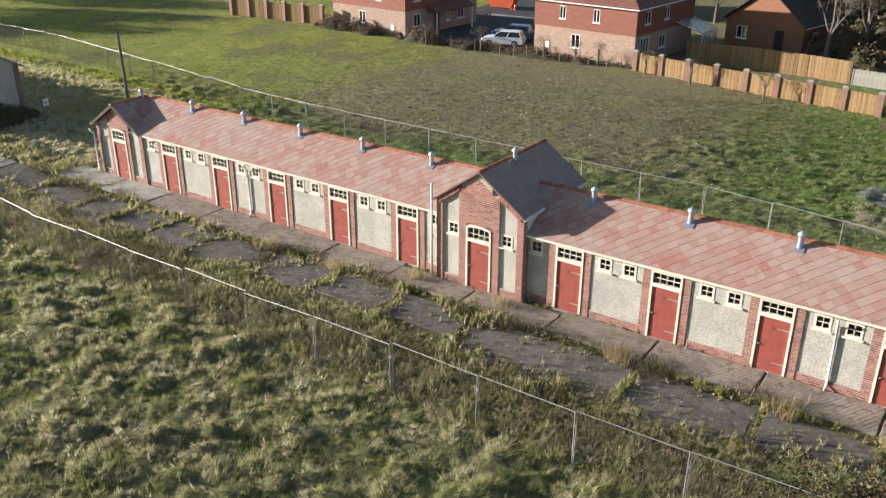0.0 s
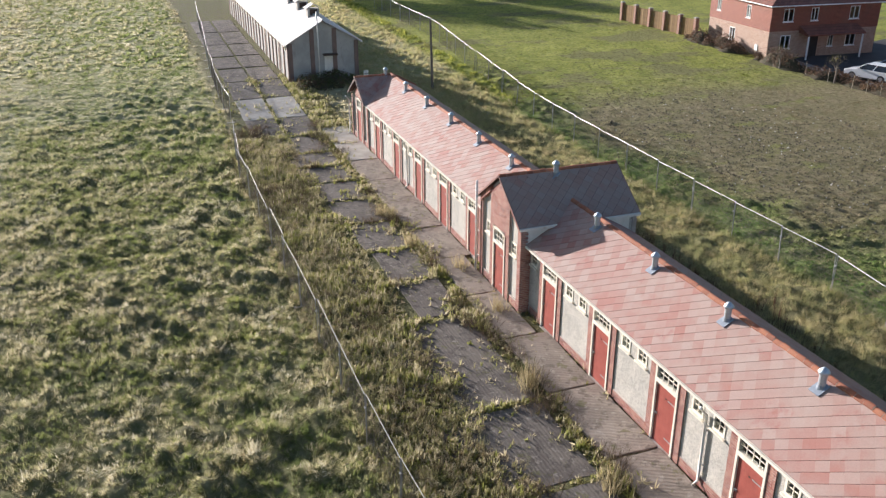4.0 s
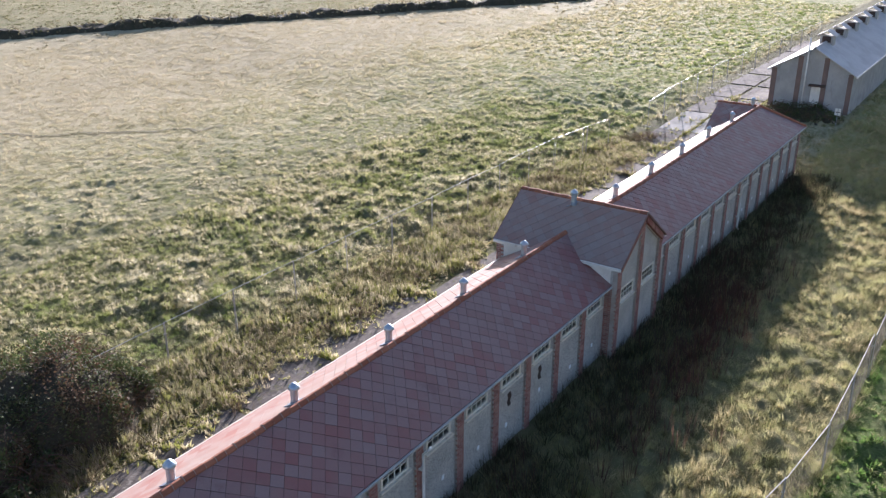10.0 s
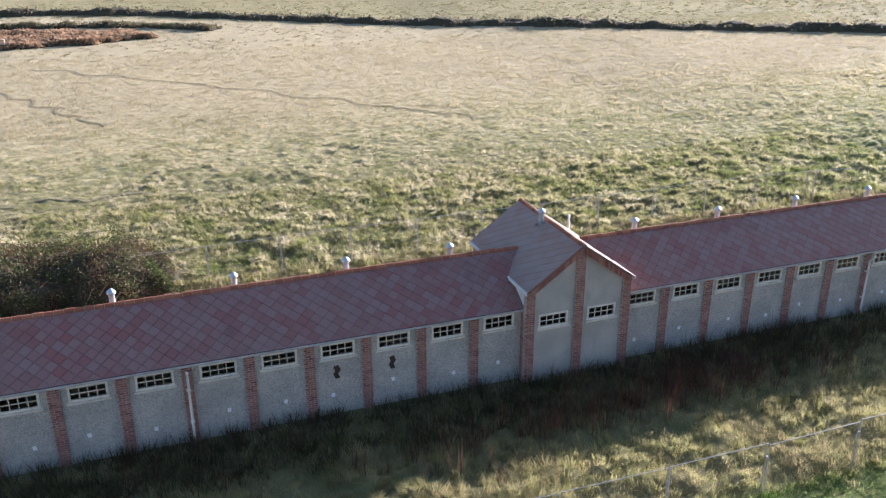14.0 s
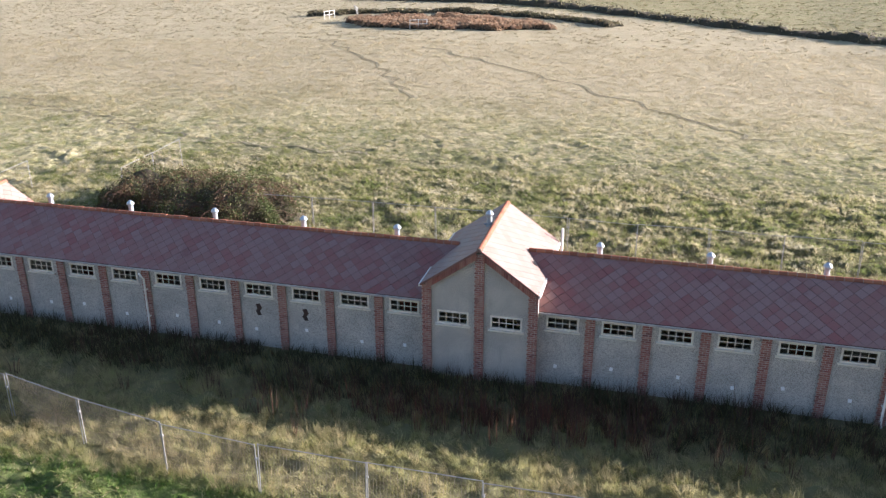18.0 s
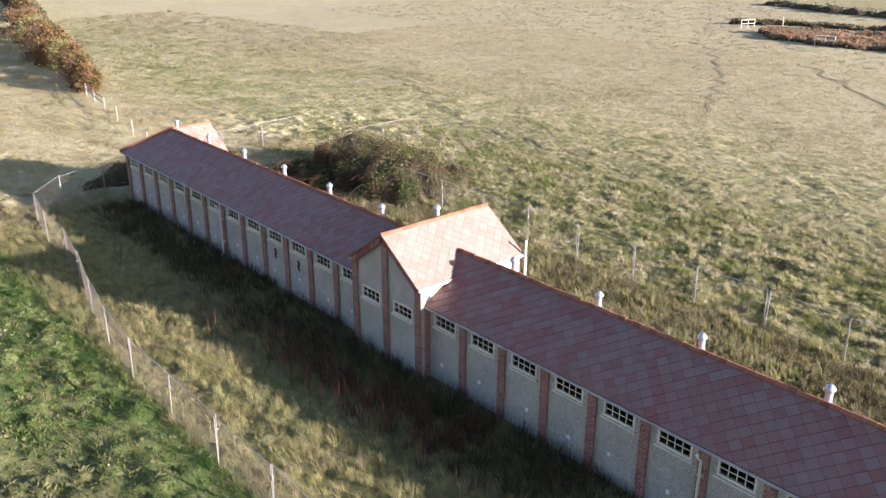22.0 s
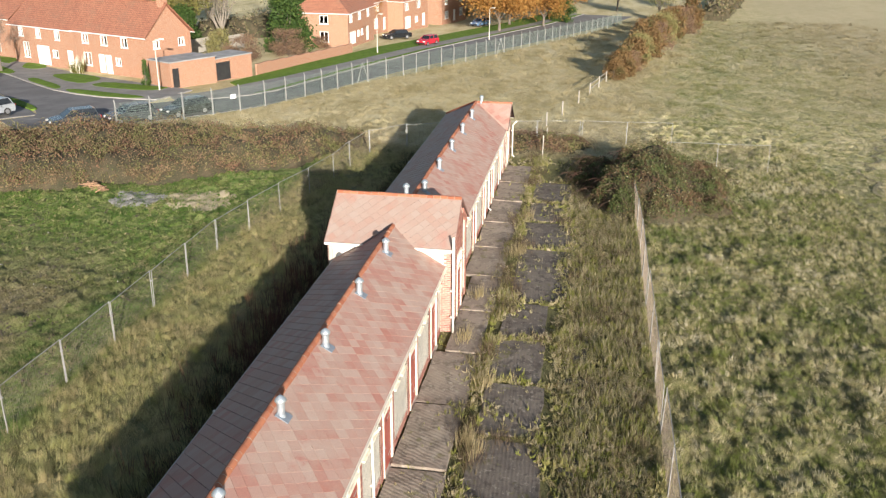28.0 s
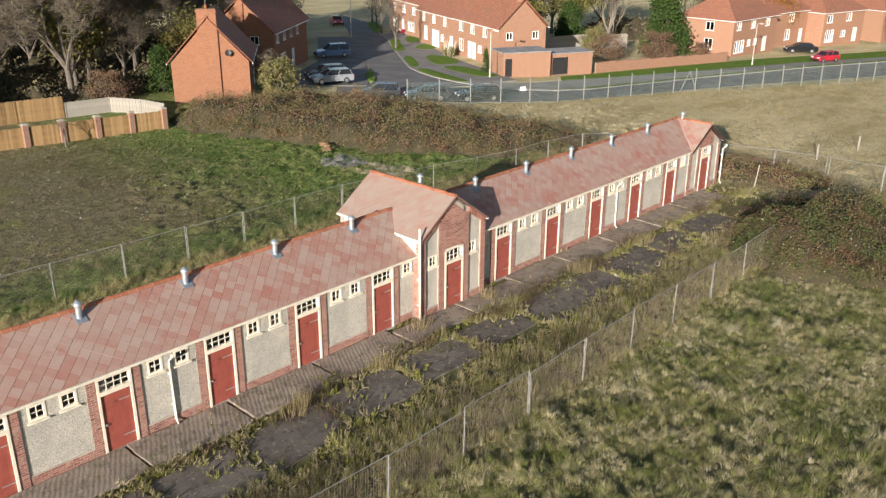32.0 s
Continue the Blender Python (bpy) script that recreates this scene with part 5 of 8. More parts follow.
# new houses beyond the mown field
W = "window"
hb = house("new detached house with red tile-hung upper storey", pose(-23.4, 43.9, 0.0, 0, 0, -5), 10.7, 11.5, 5.0, 2.9, STOCK_BRICK, ROOF_BROWN, TILE_HUNG, True, "x",
           [("f", 4.1, 0.85, 0.95, 1.25, W), ("f", 2.7, 3.35, 0.7, 1.2, W), ("f", 6.3, 3.35, 0.7, 1.2, W), ("r", 1.0, 0.3, 1.6, 2.0, W), ("r", 4.6, 0.9, 1.3, 1.2, W), ("r", 1.5, 3.4, 1.1, 1.2, W), ("r", 5.2, 3.4, 1.1, 1.2, W),
            ("l", 2.0, 0.9, 1.0, 1.2, W), ("l", 6.0, 0.05, 0.9, 2.05, "door"), ("l", 2.0, 3.4, 1.0, 1.2, W)])
ha = house("new detached house with red tile-hung upper storey and porch", pose(-46.6, 41.3, 0.35, 0, 0, -4), 10.2, 12.0, 5.0, 2.9, STOCK_BRICK, ROOF_BROWN, TILE_HUNG, True, "x",
           [("f", 3.8, 0.85, 0.95, 1.25, W), ("f", 1.2, 3.35, 0.7, 1.2, W), ("f", 6.3, 3.35, 0.7, 1.2, W), ("r", 1.3, 0.9, 1.1, 1.25, W), ("r", 4.6, 0.05, 0.9, 2.05, "door"), ("r", 6.6, 0.9, 0.6, 1.2, W), ("r", 8.6, 0.9, 1.1, 1.25, W),
            ("r", 1.3, 3.4, 1.1, 1.2, W), ("r", 4.3, 3.4, 0.8, 1.2, W), ("r", 8.6, 3.4, 1.1, 1.2, W)])
porch = part("porch_roof", Build().prism([(10.24, 3.2, 2.35), (10.24, 9.6, 2.35), (11.7, 9.6, 2.2), (11.7, 3.2, 2.2)], (0, 0, 0.12)).prism([(10.24, 3.2, 2.48), (11.7, 3.2, 2.33), (10.24, 3.2, 3.0)], (0, 6.4, 0)), ROOF_BROWN, ha)
for y in (3.4, 9.4):
    part("porch_post", Build().box(11.5, 11.62, y - 0.06, y + 0.06, -0.1, 2.2), UPVC, porch)
for hh_, x, y in ((hb, 1.3, -0.06), (ha, 8.3, -0.06)):
    part("meter_box", Build().box(x, x + 0.45, y, y + 0.055, 0.5, 1.1), UPVC, hh_)
house("brick house in shade with a dark slate roof", pose(-9.4, 57.6, 0, 0, 0, -12), 8.0, 7.5, 2.7, 3.2, ORANGE_BRICK, ROOF_DARK, None, False, "y",
      [("f", 1.2, 0.9, 1.1, 1.2, W), ("f", 5.2, 0.05, 0.9, 2.05, "door"), ("r", 2.0, 0.9, 0.9, 1.1, W), ("l", 3.0, 0.4, 2.0, 1.8, W)])
house("brick house in shade behind gardens", pose(-33, 69, 0.2, 0, 0, -8), 11, 8, 5.0, 2.6, STOCK_BRICK, ROOF_BROWN, TILE_HUNG, True, "x",
      [("f", 1.5, 0.9, 1.1, 1.2, W), ("f", 5.0, 0.05, 0.9, 2.05, "door"), ("f", 7.5, 0.9, 1.1, 1.2, W), ("f", 1.5, 3.4, 1.1, 1.2, W), ("f", 7.5, 3.4, 1.1, 1.2, W)])
# lean-to glasshouse by the second house
lean = thing("lean_to_conservatory", "white framed glazed lean-to against a brick house", "conservatory")
fb = Build()
for i in range(6):
    y = 50.5 + i * 0.8
    fb.box(-9.3, -9.22, y, y + 0.07, 0, 2.1)
    fb.prism([(-9.3, y, 2.1), (-11.9, y, 2.9), (-11.9, y, 3.0), (-9.3, y, 2.2)], (0, 0.07, 0))
fb.box(-9.3, -9.22, 50.5, 54.57, 2.1, 2.2).box(-9.3, -9.22, 50.5, 54.57, 0, 0.35)
part("frame", fb, UPVC, lean)
part("glazing", Build().prism([(-9.26, 50.52, 2.13), (-11.9, 50.52, 2.93), (-11.9, 50.52, 2.945), (-9.26, 50.52, 2.145)], (0, 4.0, 0)), GLASS, lean).visible_shadow = False
part("panes", Build().box(-9.27, -9.255, 50.52, 54.5, 0.36, 2.1), GLASS, lean).visible_shadow = False

# older houses to the east
h1 = house("orange brick house with steep red roof and gable chimney", pose(19.6, 40.8, -0.1, 0, 0, 52), 9.0, 6.9, 3.9, 3.9, ORANGE_BRICK, ROOF_RED, None, False, "x",
      [("f", 5.5, 0.9, 1.2, 1.2, W), ("f", 5.5, 2.6, 1.0, 1.0, W)], [(0.2, 3.45, 0.75, 1.7, 0.75)])
part("chimney_breast", Build().box(-0.20, -0.002, 2.58, 4.32, -0.5, 7.3), ORANGE_BRICK, h1)
dish = part("satellite_dish", Build().lathe([(0.02, 0.0), (0.18, 0.03), (0.30, 0.09), (0.29, 0.10), (0.02, 0.03)], 12), BLACK, h1, "dark satellite dish")
dish.matrix_basis = pose(-0.3, 1.75, 4.7, 0, -75, 0)
part("dish_arm", Build().tube([(0, 0, 0.0), (0, 0, -0.3)], 0.02, 6), BLACK, dish)
mast = part("aerial_mast", Build().tube([(0.2, 3.45, 8.3), (0.2, 3.45, 9.9)], 0.025, 6), FELT, h1)
part("aerial", Build().tube([(-0.5, 3.45, 9.8), (0.6, 3.45, 9.8)], 0.015, 5).tube([(-0.3, 3.2, 9.8), (-0.3, 3.7, 9.8)], 0.012, 5).tube([(0.1, 3.25, 9.8), (0.1, 3.65, 9.8)], 0.012, 5), FELT, mast)
house("orange brick house with red tiled roof in part shade", pose(29.6, 50.6, -0.25, 0, 0, 36), 13.0, 7.0, 4.7, 3.5, ORANGE_BRICK, ROOF_RED, None, False, "x",
      [("f", 0.9, 3.5, 0.9, 1.0, W), ("f", 3.4, 3.5, 0.9, 1.0, W), ("f", 6.0, 3.5, 0.9, 1.0, W), ("f", 8.5, 3.5, 0.9, 1.0, W), ("f", 2.0, 0.8, 2.0, 1.4, W), ("f", 6.4, 0.05, 1.0, 2.1, "door"), ("l", 1.6, 3.4, 1.0, 0.9, W)], [(0.6, 3.5, 1.6, 0.8, 0.8)])
zD = at_ground(57, 44)
house("orange brick semi-detached house with red tiled roof", pose(59.5, 51.8, zD, 0, 0, -112), 12.1, 6.5, 4.6, 3.3, LIGHT_BRICK, ROOF_ORANGE, None, False, "x",
      [("f", 1.3, 0.7, 1.3, 1.5, W), ("f", 3.9, 0.05, 1.0, 2.1, "door"), ("f", 5.1, 0.05, 1.0, 2.1, "door"), ("f", 6.8, 1.1, 0.9, 0.9, W), ("f", 1.3, 3.2, 1.1, 1.1, W), ("f", 4.6, 3.2, 1.1, 1.1, W), ("f", 8.0, 3.2, 1.1, 1.1, W),
       ("r", 1.0, 3.2, 0.9, 0.9, W), ("r", 4.6, 3.2, 0.9, 0.9, W)], [(11.7, 3.2, 0.7, 0.9, 0.7)])
house("orange brick terrace house with white garage door", pose(64.3, 63.2, zD - 0.1, 0, 0, -112), 12.0, 7.0, 4.6, 2.9, LIGHT_BRICK, ROOF_ORANGE, None, False, "x",
      [("f", 2.0, 0.7, 1.1, 1.9, W), ("f", 4.6, 0.05, 2.4, 2.3, "garage"), ("f", 7.6, 1.1, 1.0, 0.9, W), ("f", 10.4, 0.05, 0.96, 2.1, "door"), ("f", 1.4, 3.2, 0.9, 1.1, W), ("f", 4.8, 3.2, 0.9, 1.1, W), ("f", 8.4, 3.2, 0.9, 1.1, W)])
house("orange brick house at the bend of the street", pose(71.5, 76.8, zD - 0.2, 0, 0, -112), 12.5, 8.0, 4.9, 3.0, LIGHT_BRICK, ROOF_ORANGE, None, False, "x",
      [("f", 1.5, 0.7, 1.6, 1.4, W), ("f", 5.0, 0.05, 0.96, 2.1, "door"), ("f", 7.5, 0.7, 2.4, 1.4, W), ("f", 1.5, 3.2, 1.1, 1.1, W), ("f", 5.4, 3.2, 1.1, 1.1, W), ("f", 9.2, 3.2, 1.1, 1.1, W)])
zE = at_ground(92, 27)
house("orange brick house with hipped red roof and wide white window", pose(89.6, 27.5, zE, 0, 0, -3), 12.5, 8.5, 5.0, 3.4, LIGHT_BRICK, ROOF_ORANGE, None, True, "x",
      [("f", 0.7, 0.5, 2.6, 1.7, W), ("f", 4.2, 1.2, 0.9, 0.9, W), ("f", 6.0, 1.2, 0.9, 0.9, W), ("f", 8.6, 0.05, 1.2, 2.1, "door"), ("f", 0.8, 3.6, 1.2, 1.1, W), ("f", 4.8, 3.6, 1.2, 1.1, W), ("f", 9.0, 3.6, 1.2, 1.1, W),
       ("l", 3.0, 0.8, 1.3, 1.5, W), ("l", 3.0, 3.4, 1.3, 1.2, W)])
house("orange brick house set back beside a drive", pose(104.6, 29.5, zE - 0.4, 0, 0, -8), 12.0, 8.0, 5.0, 3.2, LIGHT_BRICK, ROOF_ORANGE, None, True, "x",
      [("f", 1.3, 0.8, 1.4, 1.4, W), ("f", 5.5, 0.7, 1.4, 1.6, W), ("f", 1.3, 3.4, 1.3, 1.2, W), ("f", 6.3, 3.4, 1.3, 1.2, W), ("f", 9.5, 0.05, 1.0, 2.1, "door")])
house("orange brick house with white bay and porch", pose(115.5, 25.0, zE - 0.7, 0, 0, -12), 11.0, 8.5, 5.0, 3.2, LIGHT_BRICK, ROOF_ORANGE, None, True, "x",
      [("f", 0.8, 0.4, 2.2, 1.9, W), ("f", 5.0, 1.0, 1.2, 1.0, W), ("f", 8.3, 0.05, 1.2, 2.2, "door"), ("f", 0.8, 3.4, 1.4, 1.2, W), ("f", 6.0, 3.4, 1.4, 1.2, W)])
house("red brick house half hidden by trees", pose(131, 21.0, zE - 1.2, 0, 0, -14), 12.0, 8.0, 5.0, 3.0, LIGHT_BRICK, ROOF_ORANGE, None, True, "x",
      [("f", 1.5, 0.8, 1.6, 1.4, W), ("f", 5.5, 0.05, 1.0, 2.1, "door"), ("f", 8.5, 0.8, 1.6, 1.4, W), ("f", 1.5, 3.4, 1.2, 1.2, W), ("f", 8.5, 3.4, 1.2, 1.2, W)])

# flat-roofed garages and the garden wall
def garage(x, y, turn, L, D, hgt, gate):
    z = at_ground(x, y)
    g = thing("garage", "small flat-roofed orange brick garage", "garage", "brick garages", at=pose(x, y, z, 0, 0, turn))
    holes = [(gate[0], gate[1], 0, gate[2])]
    part("wall", wall_cut(Build(), "x", 0, L, 0, 0.25, -0.4, hgt, holes), LIGHT_BRICK, g)
    part("wall", Build().box(0, L, D - 0.25, D, -0.4, hgt), LIGHT_BRICK, g)
    part("wall", Build().box(0, 0.25, 0.252, D - 0.252, -0.4, hgt), LIGHT_BRICK, g)
    part("wall", Build().box(L - 0.25, L, 0.252, D - 0.252, -0.4, hgt), LIGHT_BRICK, g)
    part("flat_roof", Build().box(-0.12, L + 0.12, -0.12, D + 0.12, hgt, hgt + 0.12), FELT, g, "grey felted flat roof")
    part("garage_door", Build().box(gate[0], gate[1], 0.1, 0.15, 0, gate[2]), BLACK, g, "black up-and-over door")


garage(49.4, 35.2, -28, 5.8, 3.6, 2.6, (0.25, 1.1, 2.0))
garage(54.9, 33.0, -24, 5.8, 3.4, 2.35, (0.5, 2.6, 1.95))
gw = thing("garden_wall", "long low orange brick garden wall", "wall")
for i in range(8):
    xa, ya = 60.3 + (84.5 - 60.3) * i / 8, 30.2 + (25.6 - 30.2) * i / 8
    xb, yb = 60.3 + (84.5 - 60.3) * (i + 1) / 8, 30.2 + (25.6 - 30.2) * (i + 1) / 8
    z = at_ground(xa, ya)
    b = Build().box(0, math.hypot(xb - xa, yb - ya), -0.11, 0.11, -0.5, 1.25 - 0.02 * i)
    part("wall_length", b, LIGHT_BRICK, gw).matrix_basis = pose(xa, ya, z, 0, 0, math.degrees(math.atan2(yb - ya, xb - xa)))
    part("coping", Build().box(0, math.hypot(xb - xa, yb - ya), -0.15, 0.15, 1.25 - 0.02 * i, 1.32 - 0.02 * i), LIGHT_BRICK, gw).matrix_basis = pose(xa, ya, z, 0, 0, math.degrees(math.atan2(yb - ya, xb - xa)))

# ---- timber fences with brick piers ----
PALE_TIMBER = surface("larch_boards", (0.24, 0.148, 0.064), (0.165, 0.10, 0.045), 0.4, 0.85, 30, 0.3, (0.31, 0.20, 0.095), per="object", stain=(0.20, 0.13, 0.065))
GREY_TIMBER = surface("grey_boards", (0.32, 0.295, 0.255), (0.24, 0.225, 0.195), 0.6, 0.9, 30, 0.3)
PIER = brick_wall("pier_brick", (0.34, 0.17, 0.115), (0.25, 0.11, 0.078), (0.36, 0.29, 0.23))


BOARD_SHAPES = {}


def board_panel(w, hgt, material, parent, m):
    """Rails with upright boards nailed to them, each board by itself."""
    b, n = Build(), max(4, round(w / 0.16))
    for z in (0.3, hgt * 0.55, hgt - 0.2):
        b.box(0, w, 0.02, 0.06, z - 0.04, z + 0.04)
    rails = part("fence_rail", b, material, parent)
    rails.matrix_basis = m
    bw = round(w / n - 0.008, 3)
    key = (bw, hgt, material.name)
    if key not in BOARD_SHAPES:
        BOARD_SHAPES[key] = Build().box(-bw / 2, bw / 2, -0.012, 0.012, 0.02, hgt).mesh("board", material)
    for i in range(n):
        part("board", BOARD_SHAPES[key], None, rails).location = (w * (i + 0.5) / n, -0.004 - 0.012 * (i % 2), 0.02 * math.sin(i * 1.7 + w))


def board_fence(label, pts, hgt, piers=True, material=None):
    f = thing("timber_fence", label, "fence")
    for i, (a, c) in enumerate(zip(pts, pts[1:])):
        d = math.hypot(c[0] - a[0], c[1] - a[1])
        m = pose(a[0], a[1], at_ground(*a) - 0.05, 0, 0, math.degrees(math.atan2(c[1] - a[1], c[0] - a[0])))
        board_panel(d, hgt, material or PALE_TIMBER, f, m)
    for p in pts:
        z = at_ground(*p) - 0.1
        if piers:
            q = part("brick_pier", Build().box(-0.2, 0.2, -0.2, 0.2, 0, hgt + 0.22), PIER, f, "red brick pier")
            q.location = (p[0], p[1], z)
            c = part("pier_cap", Build().box(-0.25, 0.25, -0.25, 0.25, hgt + 0.22, hgt + 0.28).box(-0.15, 0.15, -0.15, 0.15, hgt + 0.281, hgt + 0.33), CONC_PALE, q)
        else:
            q = part("post", Build().box(-0.06, 0.06, -0.06, 0.06, 0, hgt + 0.05), material or PALE_TIMBER, f)
            q.location = (p[0], p[1], z)


board_fence("new timber board fence between brick piers", [(-11.9 + 2.56 * i, 41.4 - 0.52 * i) for i in range(9)], 1.55)
board_fence("new timber board fence between brick piers", [(-59.4 + 2.45 * i, 38.6 + 0.3 * i) for i in range(6)], 1.85)
board_fence("tall timber garden fence", [(-9.5, 47.5), (-4.0, 48.0), (1.0, 47.6), (4.6, 46.8)], 1.9, False)
board_fence("pale grey garden fence", [(4.8, 46.8), (8.5, 46.2), (10.0, 43.5), (10.6, 40.6), (9.4, 38.6)], 1.35, False, GREY_TIMBER)
board_fence("pale garden wall of grey boards", [(72, 47), (80, 44.5), (86, 42)], 1.9, False, GREY_TIMBER)


# ---- streets ----
ASPHALT = surface("asphalt", (0.18, 0.172, 0.168), (0.135, 0.13, 0.128), 2.5, 0.9, 30, 0.3, stain=(0.09, 0.088, 0.086))
NEW_ASPHALT = surface("new_asphalt", (0.06, 0.06, 0.062), (0.045, 0.045, 0.047), 2.0, 0.85, 30, 0.3)
PATH = surface("path_asphalt", (0.25, 0.235, 0.22), (0.19, 0.178, 0.168), 1.5, 0.9, 30, 0.3)
KERB = surface("kerb_concrete", (0.33, 0.31, 0.285), (0.25, 0.235, 0.22), 0.8, 0.9, 30, 0.3)
VERGE = surface("mown_verge", (0.135, 0.215, 0.035), (0.10, 0.165, 0.026), 0.8, 1.0, 12, 0.9, stain=(0.22, 0.21, 0.075), depth=0.05, spec=0.1)


def ribbon(name, left, right, lift, material, label, thick=0.3, kind="structure", steps=5):
    """A paved strip between two lines of points, laid on the land."""
    def fine(p):
        out = []
        for a, c in zip(p, p[1:]):
            out += [(a[0] + (c[0] - a[0]) * k / steps, a[1] + (c[1] - a[1]) * k / steps) for k in range(steps)]
        return out + [p[-1]]
    L, R = fine(left), fine(right)
    n, m = len(L), 5
    b, top = Build(), []
    for l, r in zip(L, R):
        for k in range(m + 1):
            x, y = l[0] + (r[0] - l[0]) * k / m, l[1] + (r[1] - l[1]) * k / m
            top.append((x, y, at_ground(x, y) + lift))
    w = m + 1
    low = [(x, y, z - thick) for x, y, z in top]
    faces = [(i * w + k, i * w + k + 1, (i + 1) * w + k + 1, (i + 1) * w + k) for i in range(n - 1) for k in range(m)]
    N = len(top)
    rim = [i * w for i in range(n)] + [(n - 1) * w + k for k in range(1, w)] + [i * w + m for i in range(n - 2, -1, -1)] + [k for k in range(m - 1, 0, -1)]
    faces += [(a, c, c + N, a + N) for a, c in zip(rim, rim[1:] + rim[:1])]
    b.add(top + low, faces)
    return solo(name, b, material, label, name.replace("_", " "), kind=kind)


near_side = [(26.5, 37), (29.5, 32.5), (33.5, 28.5), (37.5, 25.2), (42, 22.6), (47.5, 20.6), (57.5, 18.0), (69.5, 14.6), (88.5, 7.6), (102.5, 2.4), (124.5, -5.2), (154, -15)]
far_side = [(30.5, 41.5), (36, 37.5), (42.6, 31.5), (44.2, 28.4), (47, 25.8), (50.5, 24.2), (58.9, 22.4), (70.4, 20.2), (89.7, 15.8), (104, 11.6), (127, 4.6), (156, -5)]
ribbon("road", near_side, far_side, 0.03, ASPHALT, "worn grey asphalt road along the mesh fence")
corner = [(42.4, 33.4), (42.3, 35.9), (42.7, 39.4), (43.7, 42.6), (45.4, 46.1), (48.5, 50.3), (51.6, 54.2), (56.1, 60.0), (61.7, 67.0), (65.9, 72.8)]
side_l = [(31.0, 39.5), (33.4, 40.0), (35.0, 41.2), (37.6, 44.4), (39.6, 46.6), (42.2, 49.6), (46.0, 54.6), (50.6, 60.4), (56.0, 67.6), (60.4, 73.6), (70.0, 86.0), (82.0, 101.0)]
ribbon("side_road", side_l, [(38.5, 34.6)] + corner + [(77.5, 89.0)], 0.038, ASPHALT, "worn asphalt side street between houses")
ribbon("forecourt", [(27.6, 44.6), (31.6, 50.0), (40.4, 56.8), (48.0, 66.0), (56.0, 76.0)], [(33.4, 40.0), (37.8, 44.6), (46.0, 54.6), (52.0, 62.2), (60.4, 73.6)], 0.034, ASPHALT, "asphalt parking in front of the houses")


def offset(p, d):
    out = []
    for i, a in enumerate(p):
        q, r = p[max(i - 1, 0)], p[min(i + 1, len(p) - 1)]
        t = Vector((r[0] - q[0], r[1] - q[1])).normalized()
        out.append((a[0] - t.y * d, a[1] + t.x * d))
    return out


# kerbs, verges and paths towards the houses
edge = far_side[2:]
ribbon("kerb", edge, offset(edge, 0.2), 0.13, KERB, "pale concrete kerb")
ribbon("verge", offset(edge[2:], 0.2), offset(edge[2:], 1.0), 0.12, VERGE, "narrow green grass verge")
path_out = [(45.4, 33.6), (46.6, 31.4), (49.2, 30.0), (52.4, 29.2), (60.0, 26.6), (71.4, 23.8), (91.0, 18.9), (105.2, 14.6), (128.2, 7.6), (157.2, -2)]
ribbon("footpath", offset(edge[:3], 0.2) + offset(edge, 1.0)[3:], path_out, 0.125, PATH, "grey asphalt footpath")
ribbon("verge", path_out[3:], [(54.6, 31.0), (61.0, 29.9), (73.0, 27.6), (92.4, 23.4), (106.6, 19.0), (130.0, 12.0), (160.0, 2.0)], 0.12, VERGE, "wide mown green verge below the garden wall")
ribbon("kerb", corner, offset(corner, -0.2), 0.13, KERB, "pale concrete kerb round the corner")
ribbon("footpath", offset(corner, -0.2), [(48.6, 32.6), (49.8, 35.4), (51.2, 38.8), (52.6, 41.8), (54.2, 45.2), (56.4, 49.6), (58.8, 53.8), (62.8, 60.0), (69.0, 68.6), (73.4, 76.0)], 0.118, PATH, "grey paved forecourts and paths round the corner")


def lawn(ring, label="mown green island of lawn between paths"):
    """A turf island with softened corners and an uneven edge."""
    pts = ring
    for _ in range(2):
        pts = [q for a, c in zip(pts, pts[1:] + pts[:1]) for q in ((a[0] * 0.78 + c[0] * 0.22, a[1] * 0.78 + c[1] * 0.22), (a[0] * 0.22 + c[0] * 0.78, a[1] * 0.22 + c[1] * 0.78))]
    mx, my = sum(p[0] for p in pts) / len(pts), sum(p[1] for p in pts) / len(pts)
    pts = [(mx + (x - mx) * rs.uniform(0.97, 1.06), my + (y - my) * rs.uniform(0.97, 1.06)) for x, y in pts]
    n = len(pts)
    b = Build()
    b.add([(x, y, at_ground(x, y) + 0.14) for x, y in pts] + [(x, y, at_ground(x, y) - 0.1) for x, y in pts] + [(mx, my, at_ground(mx, my) + 0.18)],
          [(i, (i + 1) % n, 2 * n) for i in range(n)] + [(i, n + i, n + (i + 1) % n, (i + 1) % n) for i in range(n)])
    solo("lawn", b, VERGE, label, "lawn", kind="structure")


